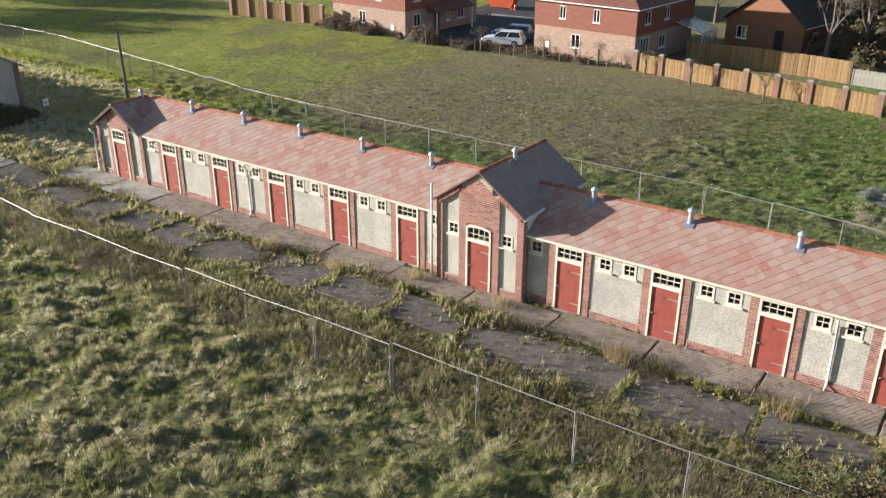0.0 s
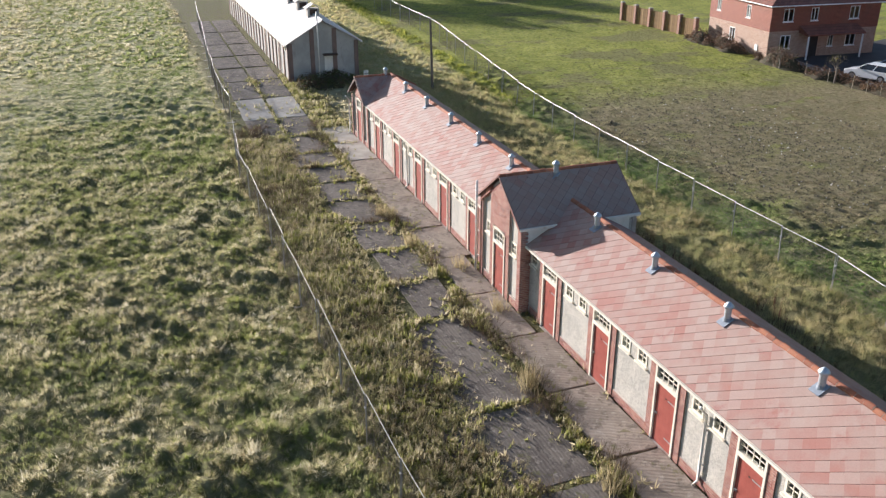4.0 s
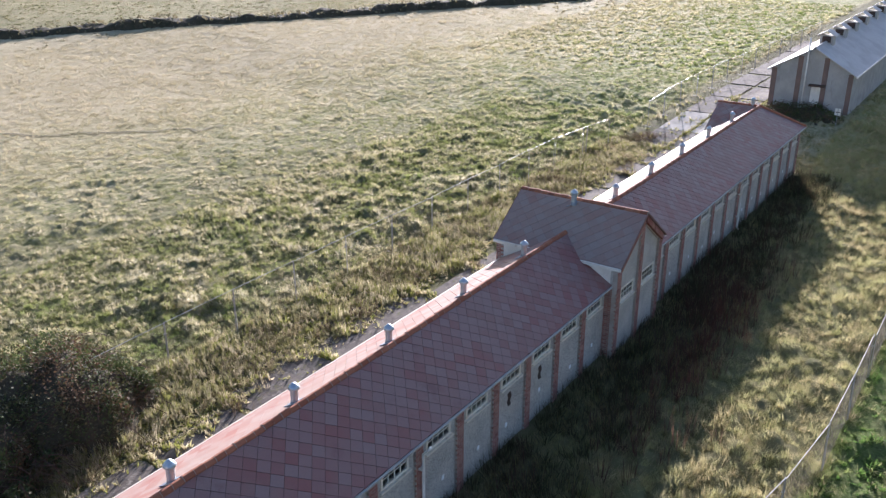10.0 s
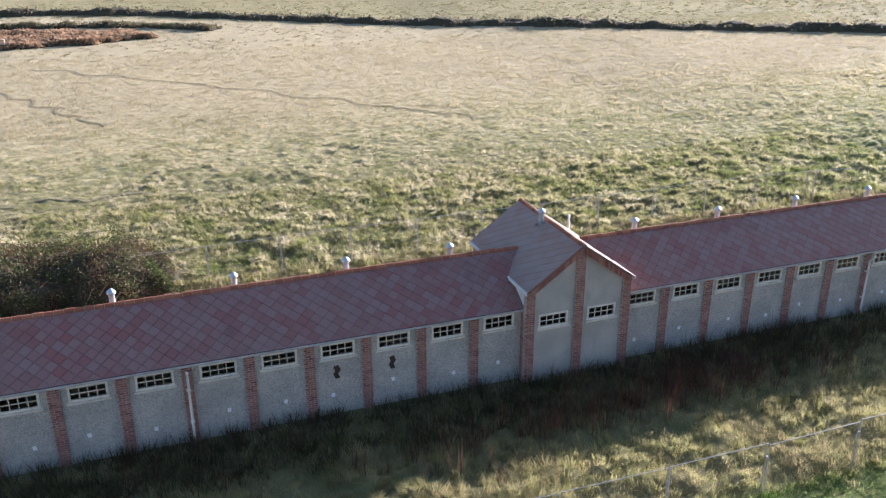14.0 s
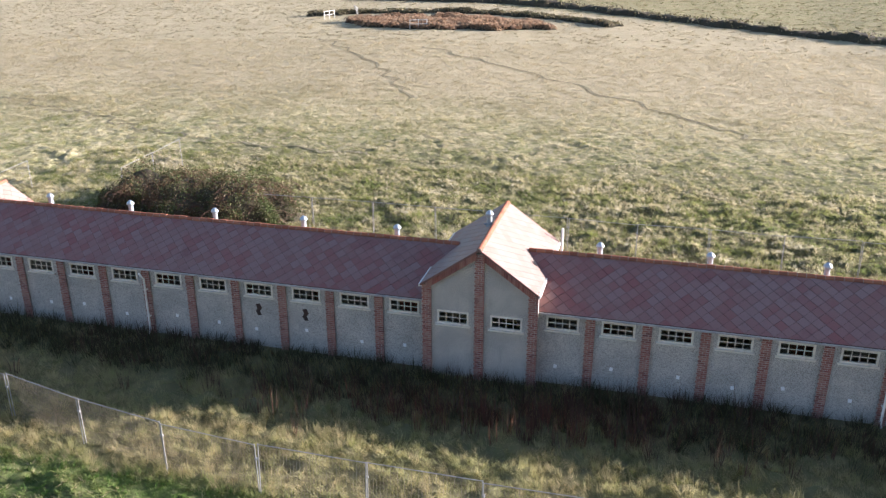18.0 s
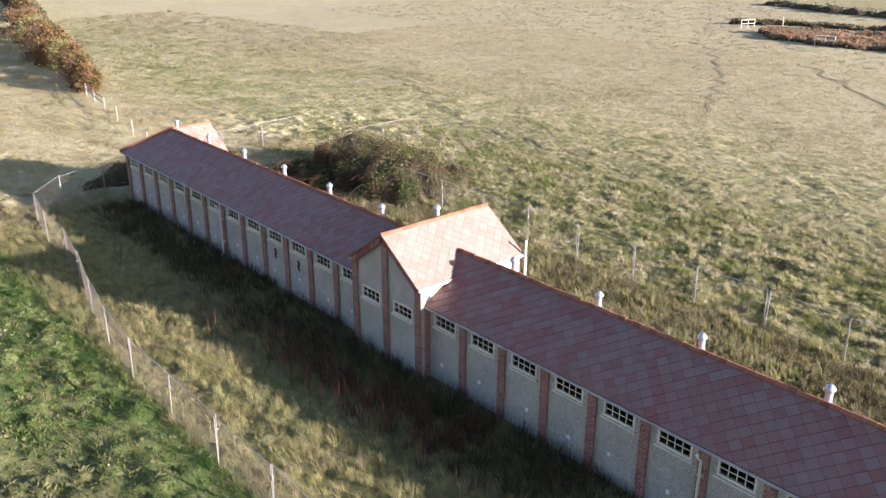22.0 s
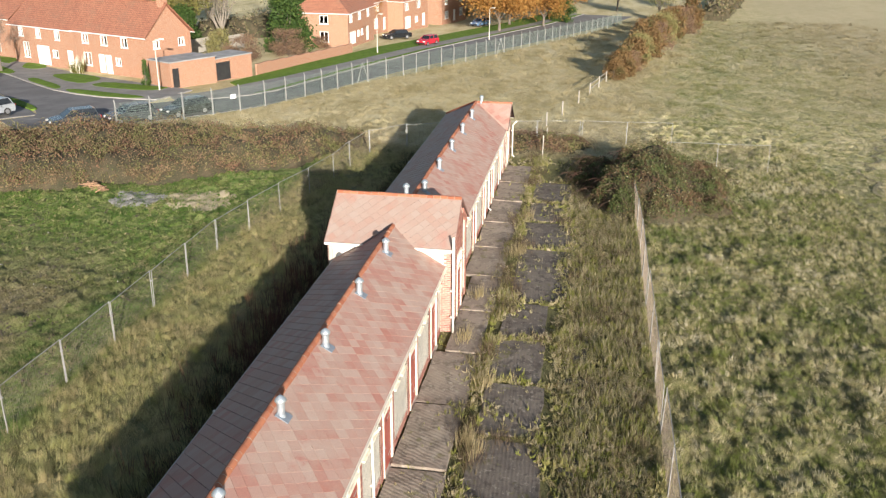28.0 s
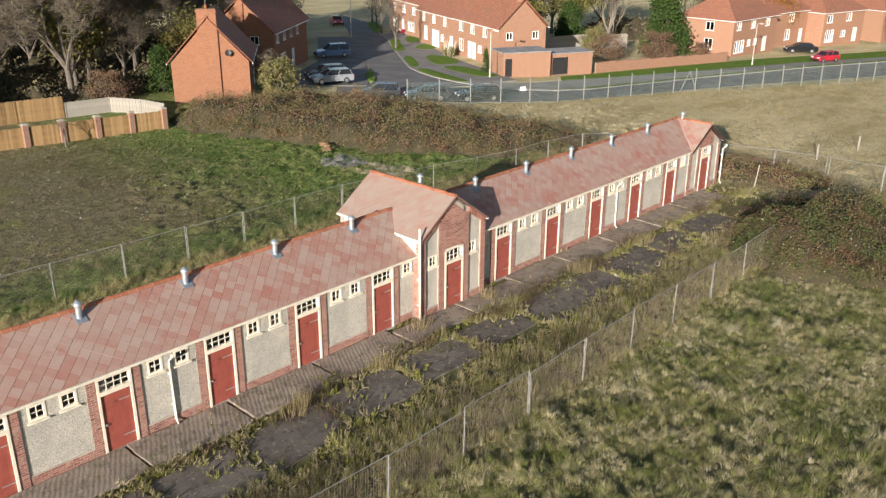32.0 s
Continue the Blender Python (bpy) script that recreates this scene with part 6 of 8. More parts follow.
for ring in ([(63.6, 68.9), (54.0, 57.6), (55.4, 57.2), (57.0, 58.6), (63.4, 66.4)][::-1], [(67.5, 69.3), (61.8, 63.2), (63.9, 63.0), (69.3, 65.7), (71.6, 69.6)],
             [(59.4, 59.3), (58.4, 57.1), (59.9, 56.2), (63.2, 58.7), (63.8, 61.5)], [(51.2, 53.2), (47.6, 48.6), (45.8, 45.8), (48.1, 47.0), (52.6, 53.0)][::-1],
             [(54.5, 52.6), (49.4, 46.1), (52.0, 45.2), (54.2, 45.8), (56.4, 50.6)], [(44.9, 44.6), (42.9, 39.6), (42.6, 36.2), (43.6, 34.8), (45.3, 40.5), (46.4, 44.8)],
             [(48.6, 44.2), (47.2, 38.4), (47.5, 35.9), (49.5, 35.6), (49.7, 36.7), (50.6, 39.9), (51.4, 44.0)], [(34.9, 41.5), (36.0, 41.6), (41.0, 47.8), (38.1, 45.9)], [(67.0, 75.6), (69.4, 76.0), (79.6, 88.6), (76.0, 87.4)]):
    lawn(ring)
# yard between the new houses
ribbon("road", [(-35.4, 42.6), (-40.5, 60), (-42, 75)], [(-24.2, 43.8), (-23.2, 55), (-20, 75)], 0.04, NEW_ASPHALT, "new dark asphalt court between the houses")
ribbon("footpath", [(-36.2, 41.6), (-24.4, 42.5)], [(-36.0, 42.9), (-24.4, 43.7)], 0.06, PATH, "pale paved strip in front of the court")
ribbon("footpath", [(-36.9, 57.2), (-24, 60.2)], [(-36.9, 58.4), (-24, 61.4)], 0.07, KERB, "pale paved strip across the court")


# ---- cars ----
TYRE = surface("tyre_rubber", (0.02, 0.02, 0.02), (0.028, 0.027, 0.026), 0.2, 0.9, 40, 0.2)
RIM = surface("alloy", (0.5, 0.5, 0.52), (0.4, 0.4, 0.42), 0.2, 0.35, 30, 0.05, metal=0.8)
LAMP = surface("lamp_glass", (0.75, 0.75, 0.72), (0.6, 0.6, 0.6), 0.2, 0.1, 20, 0)
RED_LAMP = surface("red_lamp", (0.35, 0.02, 0.02), (0.28, 0.015, 0.015), 0.2, 0.15, 20, 0)
DARK_GLASS = surface("car_glass", (0.015, 0.018, 0.02), (0.02, 0.022, 0.025), 0.3, 0.06, 10, 0, spec=0.7)


def paint(name, c):
    m = surface(name, c, tuple(v * 0.9 for v in c), 0.8, 0.25, 60, 0.0, spec=0.6)
    m.node_tree.nodes["Principled BSDF"].inputs["Coat Weight"].default_value = 0.25
    return m


def car(label, at, colour, L=4.2, W=1.76, H=1.46, estate=0.9, group="parked cars"):
    c = thing("car", label, "car", group, at=at)
    low = [(0.0, 0.42), (0.04, 0.66), (0.25, 0.80), (L * 0.27, 0.93), (L * 0.30, 0.95), (L * 0.93, 0.95), (L - 0.04, 0.86), (L, 0.55), (L - 0.08, 0.25), (0.08, 0.25)]
    b = Build()
    # a side outline in four rings, the outer two drawn in to round the flanks
    n, pts = len(low), []
    for y, k in ((-W / 2, 0.94), (-W / 2 + 0.09, 1.0), (W / 2 - 0.09, 1.0), (W / 2, 0.94)):
        pts += [(L / 2 + (x - L / 2) * (0.5 + k / 2), y, 0.6 + (z - 0.6) * k) for x, z in low]
    sides = [(i * n + j, i * n + n + j, i * n + n + (j + 1) % n, i * n + (j + 1) % n)[::-1] for i in range(3) for j in range(n)]
    b.add(pts, [tuple(range(n)), tuple(range(4 * n - 1, 3 * n - 1, -1))] + sides)
    body = part("body", b, colour, c)
    r0, r1 = L * 0.44, L * (0.70 + 0.22 * estate)
    base = [(L * 0.27, 0.94), (L * (0.80 + 0.16 * estate), 0.94)]
    wi, wo = W / 2 - 0.22, W / 2 - 0.05
    q = [(base[0][0], -wo, 0.94), (base[1][0], -wo, 0.94), (base[1][0], wo, 0.94), (base[0][0], wo, 0.94), (r0, -wi, H - 0.04), (r1, -wi, H - 0.04), (r1, wi, H - 0.04), (r0, wi, H - 0.04)]
    for name, ids, off in (("side_window", (0, 1, 5, 4), (0, 0.015, 0)), ("rear_window", (1, 2, 6, 5), (-0.015, 0, 0)), ("side_window", (2, 3, 7, 6), (0, -0.015, 0)), ("windscreen", (3, 0, 4, 7), (0.015, 0, 0))):
        part(name, Build().prism([q[i] for i in ids], off), DARK_GLASS, c)
    rf = Build().add([(r0 - 0.05, -wi - 0.01, H - 0.05), (r1 + 0.05, -wi - 0.01, H - 0.05), (r1 + 0.05, wi + 0.01, H - 0.05), (r0 - 0.05, wi + 0.01, H - 0.05), (r0 + 0.1, -wi + 0.1, H), (r1 - 0.1, -wi + 0.1, H), (r1 - 0.1, wi - 0.1, H), (r0 + 0.1, wi - 0.1, H)],
                     [(3, 2, 1, 0), (4, 5, 6, 7), (0, 1, 5, 4), (1, 2, 6, 5), (2, 3, 7, 6), (3, 0, 4, 7)])
    for t in (0.0, 0.5, 1.0):
        for s in (1, -1):
            p, q = base[0][0] + (base[1][0] - base[0][0]) * t, r0 + (r1 - r0) * t
            part("pillar", Build().tube([(p, s * wo, 0.94), (q, s * (wi + 0.005), H - 0.04)], 0.035, 5), colour, c)
    part("roof", rf, colour, c)
    for x in (L * 0.19, L * 0.80):
        for s in (1, -1):
            w = part("wheel", Build().tube([(x, s * (W / 2 - 0.19), 0.32), (x, s * (W / 2 + 0.01), 0.32)], 0.32, 14), TYRE, c)
            part("rim", Build().tube([(x, s * (W / 2 - 0.02), 0.32), (x, s * (W / 2 + 0.02), 0.32)], 0.2, 10), RIM, w)
    for s in (1, -1):
        part("headlight", Build().box(-0.01, 0.14, s * (W / 2 - 0.3) - 0.17, s * (W / 2 - 0.3) + 0.17, 0.6, 0.73), LAMP, c)
        part("tail_light", Build().box(L - 0.1, L + 0.01, s * (W / 2 - 0.2) - 0.12, s * (W / 2 - 0.2) + 0.12, 0.66, 0.88), RED_LAMP, c)
        part("mirror", Build().box(L * 0.31, L * 0.34, s * W / 2, s * (W / 2 + 0.17), 0.95, 1.07), colour, c)
    part("bumper", Build().box(-0.03, 0.06, -W / 2 + 0.1, W / 2 - 0.1, 0.3, 0.5), BLACK, c)
    return c


P_WHITE, P_RED, P_BLACK = paint("white_car_paint", (0.75, 0.75, 0.75)), paint("red_car_paint", (0.42, 0.02, 0.035)), paint("black_car_paint", (0.012, 0.013, 0.016))
P_WINE = paint("dark_red_car_paint", (0.20, 0.012, 0.02))
P_BLUE, P_SILVER, P_GREY = paint("blue_car_paint", (0.12, 0.20, 0.34)), paint("silver_car_paint", (0.26, 0.28, 0.30)), paint("dark_grey_car_paint", (0.05, 0.055, 0.06))


def on_road(x, y, turn):
    return pose(x, y, at_ground(x, y) + 0.04, 0, 0, turn)


car("white hatchback parked in the court", on_road(-28.9, 43.4, 18), P_WHITE)
car("dull blue car parked behind a white one", on_road(-29.8, 46.8, 14), P_BLUE)
car("small red car with a pale roof on the road", on_road(94.6, 17.8, -24), P_RED, 3.7, 1.66, 1.42, 0.9)
car("black saloon parked on a drive", on_road(102.3, 25.2, -52), P_BLACK, 4.5, 1.8, 1.42, 0.4)
car("silver estate car parked at the corner", on_road(29.2, 44.0, -22), P_SILVER, 4.4)
car("dark estate car parked at the corner", on_road(30.6, 46.6, -24), P_GREY, 4.4)
car("pale blue people carrier in the side street", on_road(42.0, 59.2, -24), P_BLUE, 4.4, 1.78, 1.6, 1.0)
car("dark car parked behind the mesh fence", on_road(30.4, 31.6, -38), P_GREY)
car("dark blue car parked behind the mesh fence", on_road(34.2, 28.4, -34), P_BLACK, 4.3)
car("dark grey car parked behind the bramble", on_road(27.8, 35.2, -45), P_GREY, 4.0)
car("red car parked in a front garden", on_road(69.0, 72.0, -35), P_WINE, 4.0)
car("dark red car far along the side street", on_road(68.6, 86, 60), P_RED, 4.0)
car("blue car parked under the trees", on_road(128, 14.5, -30), P_BLUE, 4.2)

# cones and skip in the court
CONE = surface("cone_orange", (0.55, 0.10, 0.03), (0.48, 0.08, 0.025), 0.2, 0.6, 20, 0)
for x, y in ((-36.6, 56.3), (-36.0, 56.1), (-37.0, 62.6), (-36.4, 62.4)):
    z = at_ground(x, y) + 0.04
    c = thing("traffic_cone", "red and white traffic cone on the court", "cone", "traffic cones", at=pose(x, y, z))
    part("base", Build().box(-0.2, 0.2, -0.2, 0.2, 0, 0.04), CONE, c)
    part("cone", Build().lathe([(0.16, 0.04), (0.10, 0.35)], 10).lathe([(0.065, 0.56), (0.03, 0.75)], 10), CONE, c)
    part("white_band", Build().lathe([(0.10, 0.35), (0.065, 0.56)], 10), UPVC, c)
skip = thing("skip", "rusty orange metal skip standing on the court", "skip", at=pose(-40.2, 62.0, at_ground(-40, 62) + 0.04, 0, 0, 8))
sk = Build()
sk.add([(0.5, 0, 0), (3.2, 0, 0), (3.2, 1.7, 0), (0.5, 1.7, 0), (0, 0, 1.25), (3.7, 0, 1.25), (3.7, 1.7, 1.25), (0, 1.7, 1.25)], [(3, 2, 1, 0), (0, 1, 5, 4), (1, 2, 6, 5), (2, 3, 7, 6), (3, 0, 4, 7)])
part("skip_body", sk, CONE, skip)
part("skip_rim", Build().box(-0.05, 3.75, -0.05, 0.02, 1.2, 1.28).box(-0.05, 3.75, 1.68, 1.75, 1.2, 1.28), CONE, skip)


# ---- street lamps, mesh fence ----
LAMP_STEEL = surface("pale_lamp_steel", (0.55, 0.52, 0.46), (0.45, 0.43, 0.38), 0.6, 0.6, 30, 0.1, metal=0.2)


def street_lamp(x, y, hgt, turn):
    l = thing("street_lamp", "slim pale street lamp beside the road", "street lamp", "street lamps", at=pose(x, y, at_ground(x, y), 0, 0, turn))
    part("column", Build().tube([(0, 0, -0.1), (0, 0, 1.1), (0, 0, 1.15), (0, 0, hgt - 0.25), (0.1, 0, hgt - 0.05), (0.45, 0, hgt)], [0.085, 0.085, 0.055, 0.045, 0.04, 0.035], 8), LAMP_STEEL, l)
    hd = part("lantern", Build().box(0.4, 0.95, -0.12, 0.12, hgt - 0.04, hgt + 0.07), LAMP_STEEL, l)
    part("lens", Build().box(0.5, 0.9, -0.09, 0.09, hgt - 0.07, hgt - 0.042), LAMP, hd)


for x, y, hh_, t in ((47.7, 35.7, 5.2, -70), (84.0, 21.8, 5.4, -110), (106.5, 9.0, 5.0, -110), (59.6, 72.6, 5.6, -60)):
    street_lamp(x, y, hh_, t)

MESH_GREEN = surface("green_coated_wire", (0.22, 0.27, 0.23), (0.18, 0.22, 0.19), 0.5, 0.6, 30, 0)
POST_GREY = surface("concrete_post", (0.25, 0.25, 0.24), (0.19, 0.19, 0.18), 0.5, 0.9, 30, 0.2)
line = [(29.2, 30.0), (33.4, 27.0), (37.8, 24.4), (42.4, 22.0), (48.4, 19.9), (58.3, 17.2), (64, 14.0), (71, 11.6), (79, 8.4), (91, 4.4), (105, -0.4), (121, -6.2), (143, -13.2)]
mesh_fence = thing("mesh_fence", "tall green weld-mesh fence on pale concrete posts", "fence")
stops, carry = [Vector(line[0])], 0.0
for a, c in zip(line, line[1:]):
    a, c = Vector(a), Vector(c)
    d, s = (c - a).length, 3.0 - carry
    while s <= d:
        stops.append(a + (c - a) * s / d)
        s += 3.0
    carry = d - (s - 3.0)
FH = 2.15
post_me = Build().box(-0.045, 0.045, -0.045, 0.045, -0.3, FH).prism([(-0.045, -0.045, FH), (0.045, -0.045, FH), (0.045, 0.06, FH + 0.25), (-0.045, 0.06, FH + 0.25)], (0, 0.05, 0)).mesh("fence_post", POST_GREY)
mb = Build()
for i in range(1, 40):
    mb.tube([(3.0 * i / 40, 0, 0.05), (3.0 * i / 40, 0, FH - 0.02)], 0.006, 3, False)
for j in range(12):
    z = 0.06 + (FH - 0.1) * j / 11
    mb.tube([(0, 0, z), (3.0, 0, z)], 0.006, 3, False)
lattice = mb.mesh("mesh_bay", MESH_GREEN)
for a, c in zip(stops, stops[1:]):
    za, zc = at_ground(a.x, a.y), at_ground(c.x, c.y)
    d = c - a
    w = math.degrees(math.atan2(d.y, d.x))
    part("fence_post", post_me, None, mesh_fence).matrix_basis = pose(a.x, a.y, za, 0, 0, w)
    part("mesh_bay", lattice, None, mesh_fence).matrix_basis = pose(a.x, a.y, za, 0, -math.degrees(math.atan2(zc - za, d.length)), w)
for x, y in ((58.3, 17.1), (88.5, 5.2)):
    z = at_ground(x, y)
    for s in (-1, 1):
        part("brace", Build().tube([(x + s * 1.15, y - s * 0.38, z - 0.1), (x, y, z + FH)], 0.045, 6), POST_GREY, mesh_fence)
part("notice_board", Build().box(-0.3, 0.3, -0.04, -0.02, 1.2, 1.6), UPVC, mesh_fence, "small white notice").matrix_basis = pose(38.6, 23.9, at_ground(38.6, 23.9), 0, 0, -28)
# broken post-and-rail fence in the rough grass
rail = thing("rail_fence", "broken grey post-and-rail fence in long grass", "fence")
rails = [(38.5, -4.2), (44.0, -5.3), (50.5, -6.6), (56.0, -7.6), (61.0, -8.5), (65.4, -9.3)]
for i, (x, y) in enumerate(rails):
    z = at_ground(x, y)
    part("rail_post", Build().tube([(x, y, z - 0.2), (x + 0.06 * math.sin(i), y, z + 1.2)], 0.07, 6), GREY_TIMBER, rail)
for i in (3, 4):
    (xa, ya), (xb, yb) = rails[i], rails[i + 1]
    for h in (0.55, 1.05):
        part("rail", Build().tube([(xa, ya, at_ground(xa, ya) + h), (xb, yb, at_ground(xb, yb) + h)], 0.05, 5), GREY_TIMBER, rail)


# ---- vegetation ----
rng = np.random.default_rng(7)


def sheet_mesh(name, verts, faces, material):
    """A mesh from arrays; all faces with the same number of corners."""
    k = faces.shape[1]
    me = bpy.data.meshes.new(name)
    me.vertices.add(len(verts))
    me.vertices.foreach_set("co", np.ascontiguousarray(verts, np.float32).ravel())
    me.loops.add(faces.size)
    me.loops.foreach_set("vertex_index", np.ascontiguousarray(faces, np.int32).ravel())
    me.polygons.add(len(faces))
    me.polygons.foreach_set("loop_start", np.arange(len(faces), dtype=np.int32) * k)
    me.materials.append(material)
    me.update()
    return me


def blades(x, y, h, per=7, width=0.035, spread=0.16, lean=0.55, wind=(0.30, 0.12), z=None):
    """Tufts of pointed blades at x, y with heights h: vertices and triangles."""
    n = len(x)
    x, y, h = np.repeat(x, per), np.repeat(y, per), np.repeat(h, per)
    m = n * per
    a = rng.uniform(0, 2 * np.pi, m)
    r = np.sqrt(rng.uniform(0, 1, m)) * spread
    bx, by = x + r * np.cos(a), y + r * np.sin(a)
    bz = (ground_z(bx, by) if z is None else np.repeat(z, per)) - 0.03
    hh = h * rng.uniform(0.55, 1.15, m)
    l = rng.uniform(0.15, 1.0, m) * lean
    tx, ty = bx + hh * (l * np.cos(a) + wind[0]), by + hh * (l * np.sin(a) + wind[1])
    t = a + rng.uniform(-1.2, 1.2, m) + np.pi / 2
    w = width * rng.uniform(0.6, 1.3, m)
    v = np.empty((m, 3, 3))
    v[:, 0] = np.stack([bx - w * np.cos(t), by - w * np.sin(t), bz], 1)
    v[:, 1] = np.stack([bx + w * np.cos(t), by + w * np.sin(t), bz], 1)
    v[:, 2] = np.stack([tx, ty, bz + hh], 1)
    return v.reshape(-1, 3)


def grass(label, x, y, h, material=None, name="grass", **how):
    v = blades(x, y, h, **how)
    f = np.arange(len(v)).reshape(-1, 3)
    me = sheet_mesh(name, v, f, material or GRASS)
    own = np.repeat(np.clip(rng.normal(0.5, 0.22, len(x)), 0, 1), len(v) // len(x))
    me.attributes.new("tussock", "FLOAT", "POINT").data.foreach_set("value", own.astype(np.float32))
    tagged(new(name, me), label, name.replace("_", " "), kind="stuff")


def scatter(x0, x1, y0, y1, density, keep=None):
    n = int((x1 - x0) * (y1 - y0) * density)
    x, y = rng.uniform(x0, x1, n), rng.uniform(y0, y1, n)
    if keep is not None:
        k = rng.uniform(0, 1, n) < keep(x, y)
        x, y = x[k], y[k]
    return x, y


def clump(x, y):
    return value_noise(x * 0.9 + 0.35 * y, y * 1.1, 3) * 0.6 + value_noise(x * 2.1 - 0.5 * y, y * 2.3, 5) * 0.4


def matted(label, x, y, length, per, width=0.009, spread=0.25, rise=(0.1, 0.75), material=None, name="grass"):
    """Fine grass that hangs over its tussocks: each tuft is combed down the slope it grows on."""
    n = len(x)
    m = n * per
    gx, gy = (ground_z(x + 0.15, y) - ground_z(x - 0.15, y)) / 0.3, (ground_z(x, y + 0.15) - ground_z(x, y - 0.15)) / 0.3
    flow = np.arctan2(-gy + 0.08 + rng.normal(0, 0.38, n), -gx + 0.20 + rng.normal(0, 0.38, n))
    own = np.repeat(np.clip(0.30 * tussock(x, y, True) + 0.55 * (value_noise(x * 0.75, y * 0.75, 61) - 0.5) + rng.normal(0.35, 0.23, n), 0, 1), per)
    cx, cy = np.repeat(x, per), np.repeat(y, per)
    b, q = rng.uniform(0, 2 * np.pi, m), np.sqrt(rng.uniform(0, 1, m)) * spread
    bx, by = cx + q * np.cos(b), cy + q * np.sin(b)
    bz = ground_z(bx, by) - 0.02
    a = np.repeat(flow, per) + rng.normal(0, 0.3, m)
    ln, up = np.repeat(length, per) * rng.uniform(0.55, 1.25, m), rng.uniform(rise[0], rise[1], m)
    t = a + rng.normal(0, 0.5, m) + np.pi / 2
    w = width * rng.uniform(0.6, 1.4, m)
    v = np.empty((m, 3, 3))
    v[:, 0] = np.stack([bx - w * np.cos(t), by - w * np.sin(t), bz], 1)
    v[:, 1] = np.stack([bx + w * np.cos(t), by + w * np.sin(t), bz], 1)
    v[:, 2] = np.stack([bx + ln * np.cos(up) * np.cos(a), by + ln * np.cos(up) * np.sin(a), bz + ln * np.sin(up) + 0.02], 1)
    me = sheet_mesh(name, v.reshape(-1, 3), np.arange(m * 3).reshape(-1, 3), material or GRASS)
    me.attributes.new("tussock", "FLOAT", "POINT").data.foreach_set("value", np.repeat(own, 3).astype(np.float32))
    tagged(new(name, me), label, name.replace("_", " "), kind="stuff")


def tufts(label, x, y, r, h, per, width=0.012, wind=(0.10, 0.04), material=None, name="grass"):
    """Small domed tufts: upright blades in the middle, drooping ones round them."""
    n = len(x)
    m = n * per
    own = np.repeat(np.clip(rng.normal(0.5, 0.3, n), 0, 1), per)
    cx, cy, cr, ch = np.repeat(x, per), np.repeat(y, per), np.repeat(r, per), np.repeat(h, per)
    a, q = rng.uniform(0, 2 * np.pi, m), rng.uniform(0, 1, m)
    bx, by = cx + 0.5 * cr * q * np.cos(a), cy + 0.5 * cr * q * np.sin(a)
    bz = ground_z(cx, cy) - 0.03
    hh = ch * (1.0 - 0.65 * q ** 1.5) * rng.uniform(0.45, 1.35, m)
    a = a + rng.normal(0, 0.75, m)
    out = cr * (0.1 + 0.9 * q) * rng.uniform(0.6, 1.5, m)
    tx, ty = bx + out * np.cos(a) + hh * wind[0], by + out * np.sin(a) + hh * wind[1]
    t = a + rng.normal(0, 0.6, m) + np.pi / 2
    w = width * rng.uniform(0.6, 1.4, m)
    v = np.empty((m, 3, 3))
    v[:, 0] = np.stack([bx - w * np.cos(t), by - w * np.sin(t), bz + hh * 0.45], 1)
    v[:, 1] = np.stack([bx + w * np.cos(t), by + w * np.sin(t), bz + hh * 0.45], 1)
    v[:, 2] = np.stack([tx, ty, bz + hh * np.where(q > 0.5, 0.75, 1.0)], 1)
    v[:, 0, 2] -= hh * 0.45 * (q < 0.8)
    me = sheet_mesh(name, v.reshape(-1, 3), np.arange(m * 3).reshape(-1, 3), material or GRASS)
    me.attributes.new("tussock", "FLOAT", "POINT").data.foreach_set("value", np.repeat(own, 3).astype(np.float32))
    tagged(new(name, me), label, name.replace("_", " "), kind="stuff")


# the rough field in front, finest beside the yard
def uneven(x, y):
    return 0.55 + 0.9 * value_noise(x * 0.8, y * 0.8, 53) * value_noise(x * 0.23, y * 0.23, 54)


def near_field(x, y):
    return soft(-9.7, -11.0, y)


x, y = scatter(-34, 34, -24, -10.0, 18, near_field)
matted("tussocky green and straw grass of the front field", x, y, (0.19 + 0.22 * clump(x, y)) * uneven(x, y), 17, 0.010, 0.10, (0.4, 1.25))
x, y = scatter(-34, 34, -24, -10.0, 16, near_field)
matted("matted grass between the tussocks", x, y, 0.15 + 0.2 * clump(x, y), 14, 0.010, 0.14, (0.2, 0.95))
x, y = scatter(-50, 46, -58, -10.2, 9, lambda x, y: np.where((np.abs(x) < 34) & (y > -24), 0.0, 1.0) * soft(-9.8, -11.4, y) * soft(-58, -26, y))
matted("tussocky green and straw grass of the front field", x, y, (0.17 + 0.2 * clump(x, y)) * uneven(x, y), 15, 0.012, 0.15, (0.25, 1.1))
x, y = scatter(-80, 90, -80, -30, 3.4, lambda x, y: soft(-28, -44, y))
matted("pale dry grass further out", x, y, 0.18 + 0.3 * clump(x, y) * uneven(x, y), 10, 0.022, 0.35, (0.15, 0.95))
x, y = scatter(-100, 130, -145, -80, 0.45)
tufts("pale dry grass further out", x, y, rng.uniform(0.4, 0.9, len(x)), 0.10 + 0.14 * clump(x, y), 10, 0.10)
x, y = scatter(-110, -50, -40, -9.9, 2.2, lambda x, y: soft(-9.4, -10.6, y))
tufts("rough grass beside the western track", x, y, rng.uniform(0.25, 0.6, len(x)), 0.14 + 0.25 * clump(x, y), 13, 0.045)
x, y = scatter(-210, -80, -120, -38, 0.3)
